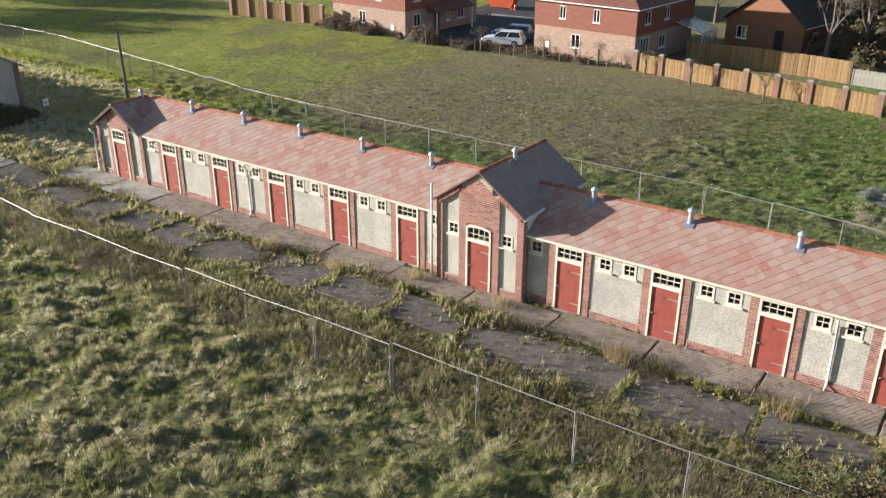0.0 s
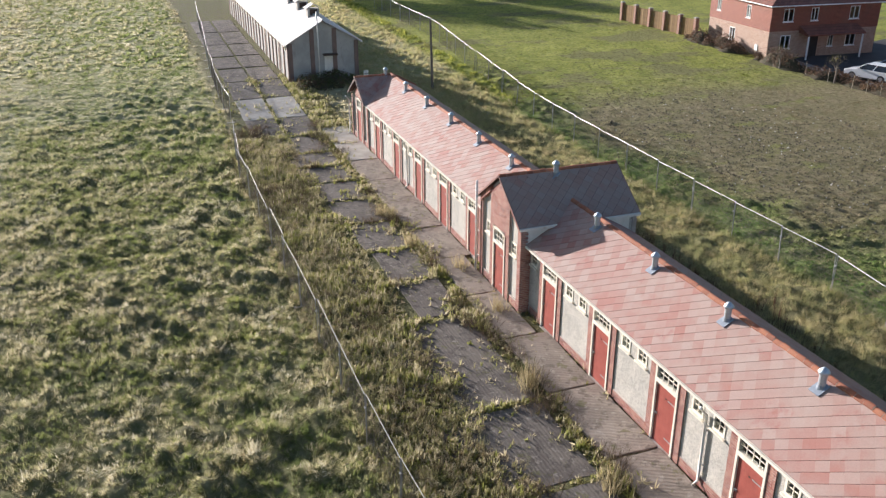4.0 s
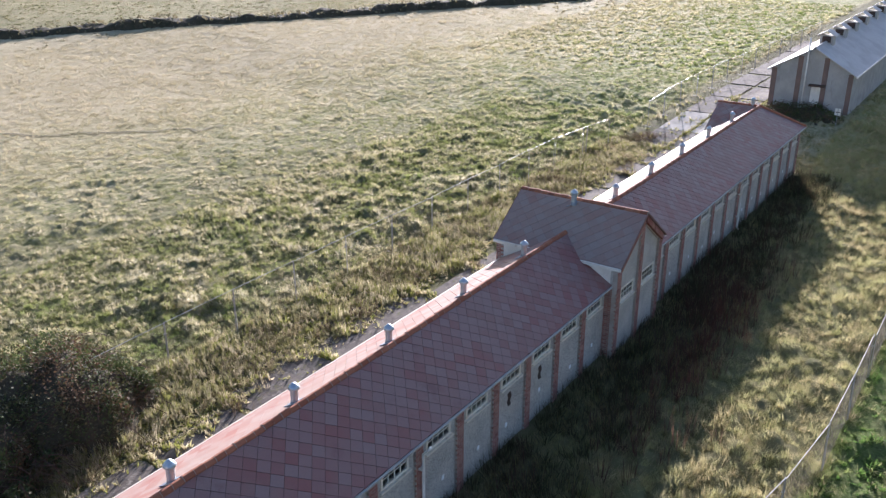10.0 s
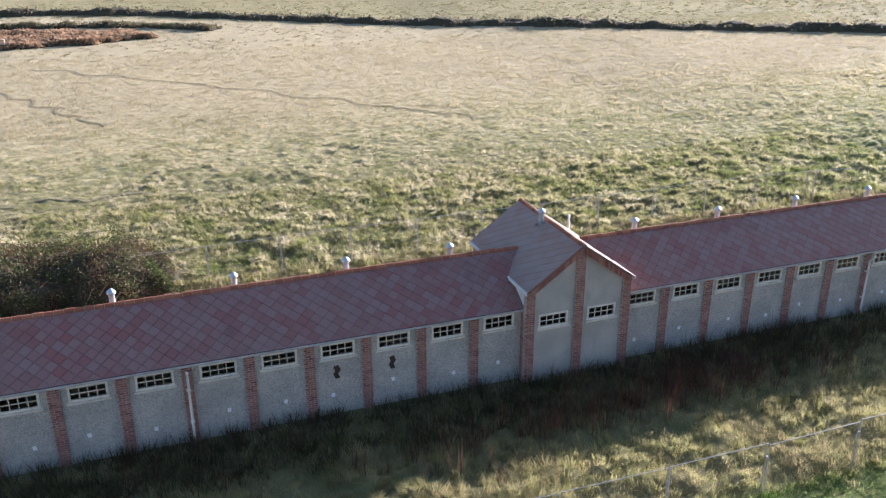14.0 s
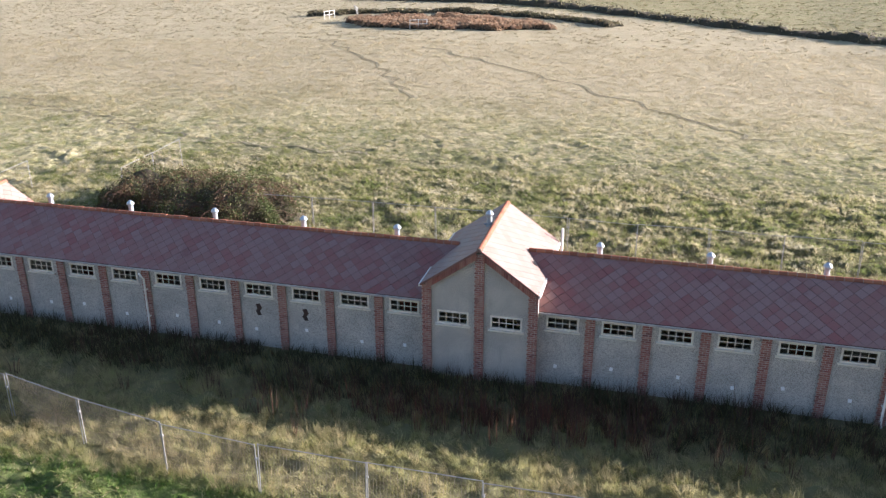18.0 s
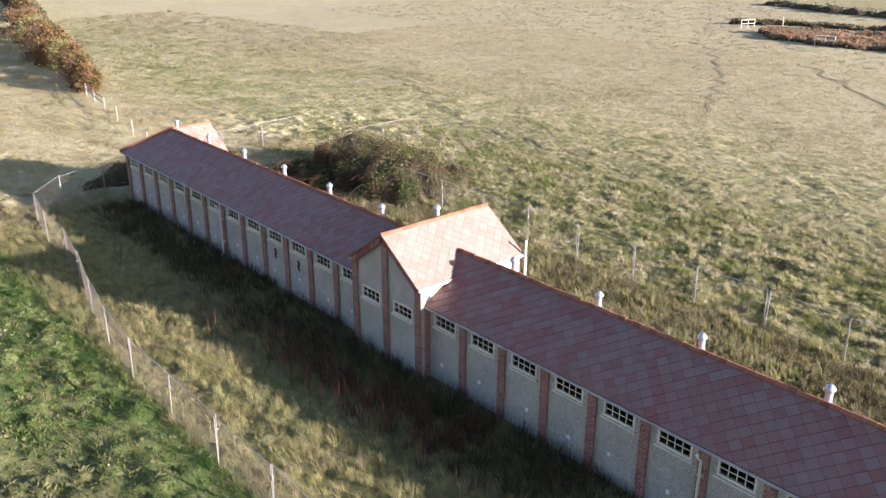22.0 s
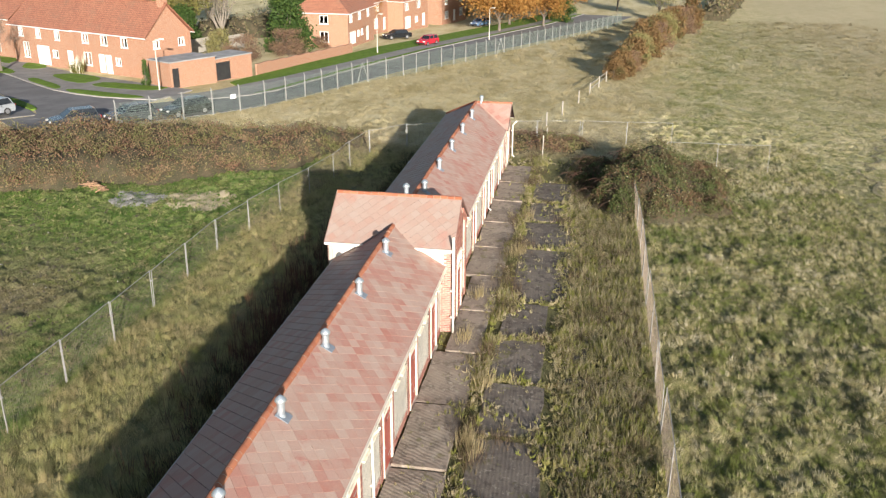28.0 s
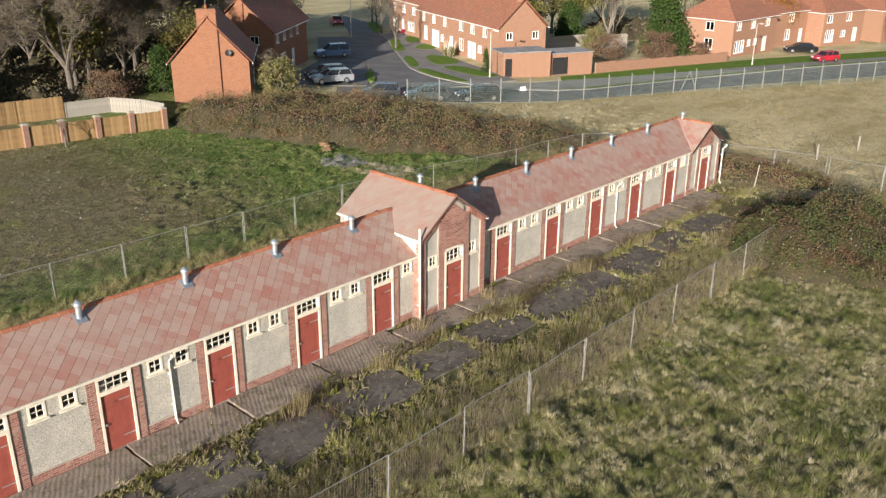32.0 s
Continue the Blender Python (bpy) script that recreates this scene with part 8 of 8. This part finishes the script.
# heap of cut brushwood at the foot of the bramble bank
pile = thing("brush_pile", "heap of cut brown branches at the foot of the brambles", "brushwood", at=pose(13.6, 22.8, at_ground(13.6, 22.8)))
CUT_WOOD = surface("cut_branches", (0.34, 0.21, 0.125), (0.22, 0.135, 0.085), 0.2, 0.9, 30, 0.2)
pr = random.Random(8)
for k in range(46):
    a, d, h = pr.uniform(0, math.pi), pr.uniform(-1.1, 1.1), pr.uniform(0.03, 0.5)
    cx, cy, ln = d * 0.55, d, pr.uniform(0.35, 0.95)
    h *= 1 - 0.6 * abs(d)
    dx, dy, dz = math.cos(a) * ln, math.sin(a) * ln, pr.uniform(-0.12, 0.12)
    part("branch", Build().tube([(cx - dx / 2, cy - dy / 2, max(0.02, h - dz)), (cx, cy, h + 0.04), (cx + dx / 2, cy + dy / 2, max(0.02, h + dz))], pr.uniform(0.015, 0.045), 5), CUT_WOOD, pile)

# short white rails at the wet hollow
for x, y, a in ((28.0, -91.0, 20), (44.5, -108.0, -60), (47.0, -104.0, 70)):
    rail_set = thing("safety_rail", "short white safety rail beside the wet hollow", "railing", "white rails", at=pose(x, y, at_ground(x, y), 0, 0, a))
    for px in (0.0, 1.2, 2.4):
        part("post", Build().tube([(px, 0, -0.1), (px, 0, 1.2)], 0.06, 6), WHITE, rail_set)
    for pz in (0.6, 1.15):
        part("rail", Build().tube([(-0.1, 0, pz), (2.5, 0, pz)], 0.05, 6), WHITE, rail_set)

# trodden paths through the rough grass
TRODDEN = surface("trodden_path", (0.27, 0.235, 0.15), (0.20, 0.18, 0.11), 0.8, 1.0, 12, 0.6, stain=(0.33, 0.29, 0.20), depth=0.03, spec=0.1)


def trodden(pts, width):
    """A narrow worn line over the lumps of the field."""
    n = 14
    line = []
    for (ax, ay), (bx, by) in zip(pts, pts[1:]):
        line += [(ax + (bx - ax) * i / n, ay + (by - ay) * i / n) for i in range(n)]
    line = [(x + 0.5 * math.sin(i * 0.9), y + 0.5 * math.sin(i * 0.7 + 1)) for i, (x, y) in enumerate(line)]
    a, c = offset(line, width / 2), offset(line, -width / 2)
    m = len(line)
    p = np.array(a + c)
    v = np.column_stack([p, ground_z(p[:, 0], p[:, 1]) + 0.05])
    f = np.array([(i, m + i, m + i + 1, i + 1) for i in range(m - 1)])[:, ::-1]
    tagged(new("path", sheet_mesh("path", v, f, TRODDEN)), "narrow trodden line through the long grass", "path", kind="structure")


trodden([(57, -41), (47.7, -36.2), (42.6, -34.3), (36, -30.4), (32, -28.8), (27.7, -26.8), (21.3, -26.5), (14, -25.8)], 0.26)
trodden([(24, -75), (15, -66.8), (6.5, -58.3), (-4, -47), (-10, -40), (-14, -36)], 0.3)
trodden([(40, -81), (32.7, -71.5), (24.8, -60), (20.6, -52.6), (16.7, -45)], 0.3)

# ---- trees ----
BARK = surface("bark", (0.16, 0.135, 0.11), (0.11, 0.095, 0.08), 0.4, 0.95, 25, 0.5, depth=0.03)
PALE_BARK = surface("pale_bark", (0.22, 0.19, 0.155), (0.16, 0.14, 0.115), 0.4, 0.95, 25, 0.4, depth=0.03)
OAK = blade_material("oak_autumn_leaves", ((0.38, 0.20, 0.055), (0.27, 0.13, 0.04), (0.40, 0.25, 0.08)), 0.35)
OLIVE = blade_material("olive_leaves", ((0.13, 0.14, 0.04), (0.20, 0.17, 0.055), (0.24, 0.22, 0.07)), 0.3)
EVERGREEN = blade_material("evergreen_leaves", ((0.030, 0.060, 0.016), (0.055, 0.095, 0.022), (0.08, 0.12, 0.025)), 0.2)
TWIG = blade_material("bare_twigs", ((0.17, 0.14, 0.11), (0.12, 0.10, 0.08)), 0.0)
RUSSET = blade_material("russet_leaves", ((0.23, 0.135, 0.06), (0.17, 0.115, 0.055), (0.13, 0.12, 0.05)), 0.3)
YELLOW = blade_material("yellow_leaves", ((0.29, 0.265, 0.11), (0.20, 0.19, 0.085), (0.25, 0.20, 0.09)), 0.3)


def limbs(b, p, d, length, r, depth, ends, rr, up=0.12, splits=(2, 3)):
    """A branch that bends and forks; ends collects the tips."""
    pts, rad = [p], [r]
    for k in range(3):
        d = (d + Vector((rr.gauss(0, 0.16), rr.gauss(0, 0.16), rr.gauss(up, 0.1)))).normalized()
        p = p + d * length / 3
        pts.append(p)
        rad.append(r * (1 - 0.18 * (k + 1)))
    b.tube(pts, rad, 6 if depth > 2 else 3, False)
    if depth == 0:
        ends.append(p)
        return
    for k in range(rr.randint(*splits)):
        e = d.cross(Vector((rr.gauss(0, 1), rr.gauss(0, 1), rr.gauss(0, 1)))).normalized()
        limbs(b, pts[rr.choice((2, 3, 3))], (d + e * rr.uniform(0.45, 0.95)).normalized(), length * rr.uniform(0.62, 0.82), rad[-1] * rr.uniform(0.6, 0.8), depth - 1, ends, rr, up, splits)
    ends.append(p)


def tree(label, hgt, material, n_leaves, seed, bark=BARK, size=0.14, depth=4, clump_r=0.7, twigs=0, stem=0.28, up=0.12):
    rr = random.Random(seed)
    t = thing("tree", label, "tree")
    b, ends = Build(), []
    h0 = hgt * stem
    r = hgt * 0.016 + 0.05
    b.tube([(0, 0, -0.3), (0.03, 0, h0 * 0.5), (0.05 * rr.uniform(-1, 1), 0.05, h0)], [r * 1.35, r, r * 0.9], 9)
    for k in range(4 if stem < 0.4 else 3):
        a = k * 2 * math.pi / 4 + rr.uniform(-0.5, 0.5)
        limbs(b, Vector((0, 0, h0 * rr.uniform(0.75, 1.0))), Vector((math.cos(a) * 0.6, math.sin(a) * 0.6, rr.uniform(0.6, 1.1))).normalized(), hgt * 0.27, r * 0.62, depth - 1, ends, rr, up)
    limbs(b, Vector((0, 0, h0 * 0.95)), Vector((0.05, 0, 1)), hgt * 0.3, r * 0.75, depth - 1, ends, rr, up)
    part("trunk", b, bark, t)
    e = np.array([tuple(p) for p in ends])
    if twigs:
        # fine bare twigs at the tips
        k = rng.integers(0, len(e), twigs)
        d = rng.normal(0, 1, (twigs, 3)) * (1, 1, 0.7) + e[k] * (0.06, 0.06, 0.0) + (0, 0, 0.35)
        d /= np.linalg.norm(d, axis=1)[:, None]
        ln = rng.uniform(0.35, 0.95, twigs)[:, None] * hgt / 9
        side = np.cross(d, rng.normal(0, 1, (twigs, 3)))
        side /= np.linalg.norm(side, axis=1)[:, None]
        base = e[k] + rng.normal(0, 0.12, (twigs, 3))
        v = np.stack([base - side * 0.014, base + side * 0.014, base + d * ln], 1).reshape(-1, 3)
        part("twigs", sheet_mesh("twigs", v, np.arange(len(v)).reshape(-1, 3), TWIG), None, t, kind="stuff")
    if n_leaves:
        k = rng.integers(0, len(e), n_leaves)
        p = e[k] + rng.normal(0, clump_r * 0.5, (n_leaves, 3))
        v, f = leaf_cloud(p, size, 0.9)
        part("crown", sheet_mesh("crown", v, f, material), None, t, kind="stuff")
    return t


def bush(label, hgt, wide, material, n, seed, size=0.1, column=0.0):
    """A shrub: several stems, leaves in uneven clumps."""
    rr = random.Random(seed)
    t = thing("shrub", label, "shrub")
    b, cs = Build(), []
    for k in range(9):
        a = rr.uniform(0, 6.28)
        q = Vector((math.cos(a) * wide * rr.uniform(0.2, 0.8), math.sin(a) * wide * rr.uniform(0.2, 0.8), hgt * rr.uniform(0.55, 0.95)))
        b.tube([(0.1 * math.cos(a), 0.1 * math.sin(a), -0.1), q * 0.5 + Vector((0, 0, hgt * 0.08)), q], [0.05, 0.03, 0.012], 5)
    part("stems", b, BARK, t)
    for k in range(46):
        u, a = rr.uniform(0.05, 1), rr.uniform(0, 6.28)
        w = wide * math.sqrt(max(0.05, 1 - (u * 1.5 - 0.62) ** 2)) if not column else wide * (1.05 - u) ** 0.5
        r = w * math.sqrt(rr.uniform(0.1, 1))
        cs.append((math.cos(a) * r, math.sin(a) * r, hgt * u))
    e = np.array(cs)
    p = e[rng.integers(0, len(e), n)] + rng.normal(0, 1, (n, 3)) * (wide * 0.17, wide * 0.17, hgt * 0.07)
    p[:, 2] = np.abs(p[:, 2])
    v, f = leaf_cloud(p, size, 0.9)
    part("leaves", sheet_mesh("leaves", v, f, material), None, t, kind="stuff")
    return t


def put(ob, x, y, turn=0.0, scale=1.0, first=False):
    m = pose(x, y, at_ground(x, y), 0, 0, turn) @ Matrix.Scale(scale, 4)
    if first:
        ob.matrix_basis = m
        return ob
    c = copy_thing(ob, Matrix.Identity(4))
    c.matrix_basis = m
    return c


bare = tree("tall bare deciduous tree with fine grey twigs", 11.5, OLIVE, 700, 3, BARK, 0.12, 5, 1.3, 11000)
put(bare, 7.8, 52.0, 20, 1.2, True)
bare2 = tree("bare winter tree with upright pale stems", 10.0, OLIVE, 0, 8, PALE_BARK, 0.12, 5, 1.0, 6000, 0.2, 0.35)
put(bare2, 86.5, 45.5, 0, 1.15, True)
for x, y, a, s in ((96, 51, 80, 1.2), (74.5, 52, 200, 1.0), (30, 58, 50, 0.8), (44, 70, 140, 0.9), (91, 47.5, 190, 1.2)):
    put(bare2, x, y, a, s)
for x, y, a, s in ((40, 66, 60, 0.9), (45, 73, 150, 0.9), (50, 80, 250, 1.0), (42, 82, 20, 1.1), (56, 92, 90, 1.0), (15.0, 55.5, 80, 0.9), (1.0, 54.5, 200, 0.9), (22, 66, 10, 0.9), (13.5, 60, 140, 0.85), (3.5, 58, 120, 1.05), (-3.5, 62, 210, 0.9), (17.5, 58, 300, 1.0), (9.5, 64, 45, 1.1), (24, 62, 160, 0.95), (-7.5, 71, 20, 1.0), (1.5, 73, 250, 1.15), (31, 70, 75, 1.0), (15, 74, 170, 1.1), (36, 66, 30, 0.85), (81, 56, 30, 0.9), (100, 56, 250, 1.0), (112, 47, 70, 0.9)):
    put(bare, x, y, a, s)
thin = tree("small bare street tree", 6.0, OLIVE, 0, 15, BARK, 0.1, 4, 0.6, 1500, 0.35)
put(thin, 56.2, 59.6, 0, 1.0, True)
for x, y, a, s in ((67.6, 74.6, 170, 1.0), (71.5, 80, 220, 1.0), (76.5, 86.5, 10, 1.1)):
    put(thin, x, y, a, s)
oak = tree("spreading oak in orange autumn leaf", 11.5, OAK, 20000, 21, BARK, 0.19, 4, 2.2, 0, 0.18, 0.02)
put(oak, 121.3, 9.0, 0, 1.0, True)
for x, y, a, s in ((134, 8.5, 100, 1.0), (133, 2.0, 220, 0.85), (152, 0, 60, 1.0), (110, 33.5, 160, 0.8), (147, 12, 300, 1.0)):
    put(oak, x, y, a, s)
olive = tree("half-bare tree with olive and yellow leaves", 8.5, OLIVE, 5000, 31, BARK, 0.17, 4, 1.3, 2500)
put(olive, 10.8, 57.5, 0, 1.0, True)
for x, y, a, s in ((-106, 4, 15, 1.2), (-99, 11, 75, 1.15), (-98, 17.5, 160, 1.1), (-104, 24, 240, 1.2)):
    put(olive, x, y, a, s)
for x, y, a, s in ((20.5, 51.5, 130, 0.85), (83.0, 50.0, 40, 1.0), (-14.5, 70, 200, 0.9), (73.0, 50.5, 260, 0.9), (25, 70, 0, 1.1), (92, 60, 110, 1.2), (5, 79, 20, 1.2), (-10, 82, 90, 1.1), (22, 82, 190, 1.2), (38, 80, 300, 1.1), (104, 64, 50, 1.2), (118, 44, 10, 1.0)):
    put(olive, x, y, a, s)
ever = bush("tall dense evergreen tree beside the house", 8.0, 3.2, EVERGREEN, 9000, 5, 0.21, 1.0)
put(ever, 83.5, 34.5, 0, 1.0, True)
for x, y, a, s in ((142.5, -1.2, 90, 0.75), (16.5, 51, 60, 0.5), (80, 48, 140, 0.7), (27.5, 54, 10, 0.55), (110, 40, 0, 0.9)):
    put(ever, x, y, a, s)
cyp = bush("slim dark clipped conifer at a house corner", 2.6, 0.5, EVERGREEN, 2500, 9, 0.07, 1.0)
put(cyp, 50.0, 38.3, 0, 1.0, True)
russet = bush("russet and yellow autumn shrub in the hedge row", 4.2, 2.1, RUSSET, 4500, 12, 0.15)
put(russet, 70.5, -11.0, 0, 0.75, True)
hazel = bush("bare brown shrub with a few yellow leaves by the wall", 3.4, 2.6, HEDGE, 6000, 14, 0.09)
put(hazel, 79.5, 33.0, 0, 1.0, True)
for x, y, a, s in ((73, 36.8, 90, 0.9), (10.6, 50.6, 30, 0.8), (88.3, 31.2, 30, 0.5)):
    put(hazel, x, y, a, s)
yel = bush("bush with pale yellow leaves beside the brick house", 3.6, 1.9, YELLOW, 6500, 17, 0.1)
put(yel, 22.3, 40.2, 0, 1.0, True)
for x, y, a, s in ((77.5, 42.0, 0, 0.9), (150, 20, 40, 1.2)):
    put(yel, x, y, a, s)
for i, (x, y) in enumerate(((67.5, -10.2), (74.5, -11.8), (79, -12.6), (84.5, -13.6), (90, -14.6), (96, -15.6), (103, -17.0), (110, -18.2), (118, -20), (127, -22), (137, -24.5))):
    put((russet, hazel, russet, yel)[i % 4], x, y, 40 * i, (0.55, 0.7, 0.8, 0.95, 1.1, 1.2, 1.0, 1.2, 1.1, 1.3, 1.2)[i])
sap = tree("young staked tree in the hedge", 2.2, OLIVE, 60, 41, BARK, 0.06, 3, 0.3, 260, 0.5)
put(sap, -27.4, 40.6, 0, 1.0, True)
for i, (x, y) in enumerate(((-20.8, 41.0), (-17.6, 41.2), (-33.0, 39.4), (-15.4, 41.4), (-6.0, 38.9), (0.4, 37.4), (-10.6, 40.6))):
    put(sap, x, y, 50 * i, 0.9)
put(thin, 21.7, 40.9, 40, 0.72)
# canes along the young hedge
stake = thing("hedge_stake", "thin pale wooden stake in the young hedge", "stake", "hedge stakes")
part("cane", Build().tube([(0, 0, -0.1), (0.02, 0.0, 1.15)], 0.022, 5), surface("pale_stake", (0.42, 0.36, 0.27), (0.33, 0.28, 0.20), 0.2, 0.9, 30, 0.1), stake)
part("tie", Build().tube([(0.012, 0, 0.80), (0.013, 0, 0.86)], 0.03, 6), BLACK, stake)
sr = random.Random(23)
for k in range(26):
    x = -36.0 + 0.9 * k + sr.uniform(-0.25, 0.25)
    if -33.8 < x < -24.4 and k % 3:
        continue
    y = 40.0 + (x + 35.5) * 0.07 + sr.uniform(-0.5, 0.1)
    m = pose(x, y, at_ground(x, y), sr.uniform(-4, 4), sr.uniform(-4, 4), sr.uniform(0, 360))
    if k == 0:
        stake.matrix_basis = m
    else:
        copy_thing(stake, m)
# undergrowth beneath the far trees
LITTER = blade_material("woodland_undergrowth", ((0.17, 0.13, 0.085), (0.12, 0.125, 0.06), (0.23, 0.18, 0.11)), 0.25)
band("dark shrubby undergrowth beneath bare trees", [(3, 51.5), (10, 52.5), (18, 55), (27, 59), (34, 66)], 4.0, 2.0, 7000, LITTER, 0.17)
band("dark shrubby undergrowth beneath bare trees", [(-2, 57), (6, 60), (15, 64), (24, 70), (32, 78)], 6.0, 2.6, 8000, LITTER, 0.2)
band("dark shrubby undergrowth beneath bare trees", [(-8, 74), (4, 76), (16, 82), (30, 90)], 8.0, 3.2, 8000, LITTER, 0.26)
band("dark shrubby undergrowth behind the street", [(36, 62), (42, 68), (49, 77), (57, 88), (70, 104)], 5.0, 1.8, 7000, LITTER, 0.2)
band("dark shrubby undergrowth beyond the houses", [(92, 52), (104, 47), (120, 41), (140, 35), (165, 26)], 6.0, 3.0, 9000, LITTER, 0.26)
band("far hedge at the edge of the field", [(150, -30), (175, -36), (205, -42), (240, -46)], 5.0, 3.0, 6000, LITTER, 0.3)
for x, y, a, s in ((160, -31, 20, 1.0), (178, -35, 90, 1.2), (196, -38, 150, 1.1), (150, -20, 250, 0.9), (165, -12, 200, 1.0)):
    put(olive, x, y, a, s)
# pampas clump in the front garden
pg = thing("pampas_grass", "clump of pale feathery pampas grass on a lawn", "ornamental grass", at=pose(57.0, 50.4, at_ground(57, 50.4)))
v = blades(np.zeros(60) + rng.normal(0, 0.25, 60), rng.normal(0, 0.25, 60), np.full(60, 1.5), per=9, width=0.03, lean=0.75, wind=(0, 0), z=np.zeros(60))
part("leaves", sheet_mesh("pampas_leaves", v, np.arange(len(v)).reshape(-1, 3), OLIVE), None, pg)
v = blades(rng.normal(0, 0.3, 16), rng.normal(0, 0.3, 16), np.full(16, 2.2), per=3, width=0.09, lean=0.35, wind=(0, 0), z=np.zeros(16))
part("plumes", sheet_mesh("pampas_plumes", v, np.arange(len(v)).reshape(-1, 3), surface("plume", (0.6, 0.55, 0.45), (0.5, 0.45, 0.36), 0.3, 0.9, 20, 0)), None, pg, "pale plumes")


# ---- bricks of the long block ----
near = [b for b in BRICKS if abs(b[0]) < 2.2 and b[3] < 0][:295]
taken = {id(b) for b in near}
brick_shapes = {}
for b in near:
    w = round(b[1] - b[0], 3)
    if w not in brick_shapes:
        brick_shapes[w] = Build().box(-w / 2, w / 2, 0, 0.05, 0, 0.064).mesh("brick", BRICK_ONE)
    part("brick", brick_shapes[w], None, block).location = ((b[0] + b[1]) / 2, b[2], b[4])
rest = Build()
for b in BRICKS:
    if id(b) not in taken:
        y0, y1 = sorted((b[2], b[2] - b[3] * 0.05))
        rest.box(b[0], b[1], y0, y1, b[4], b[4] + 0.064)
part("bricks", rest, BRICK, block, "red brick piers and plinths", kind="stuff")
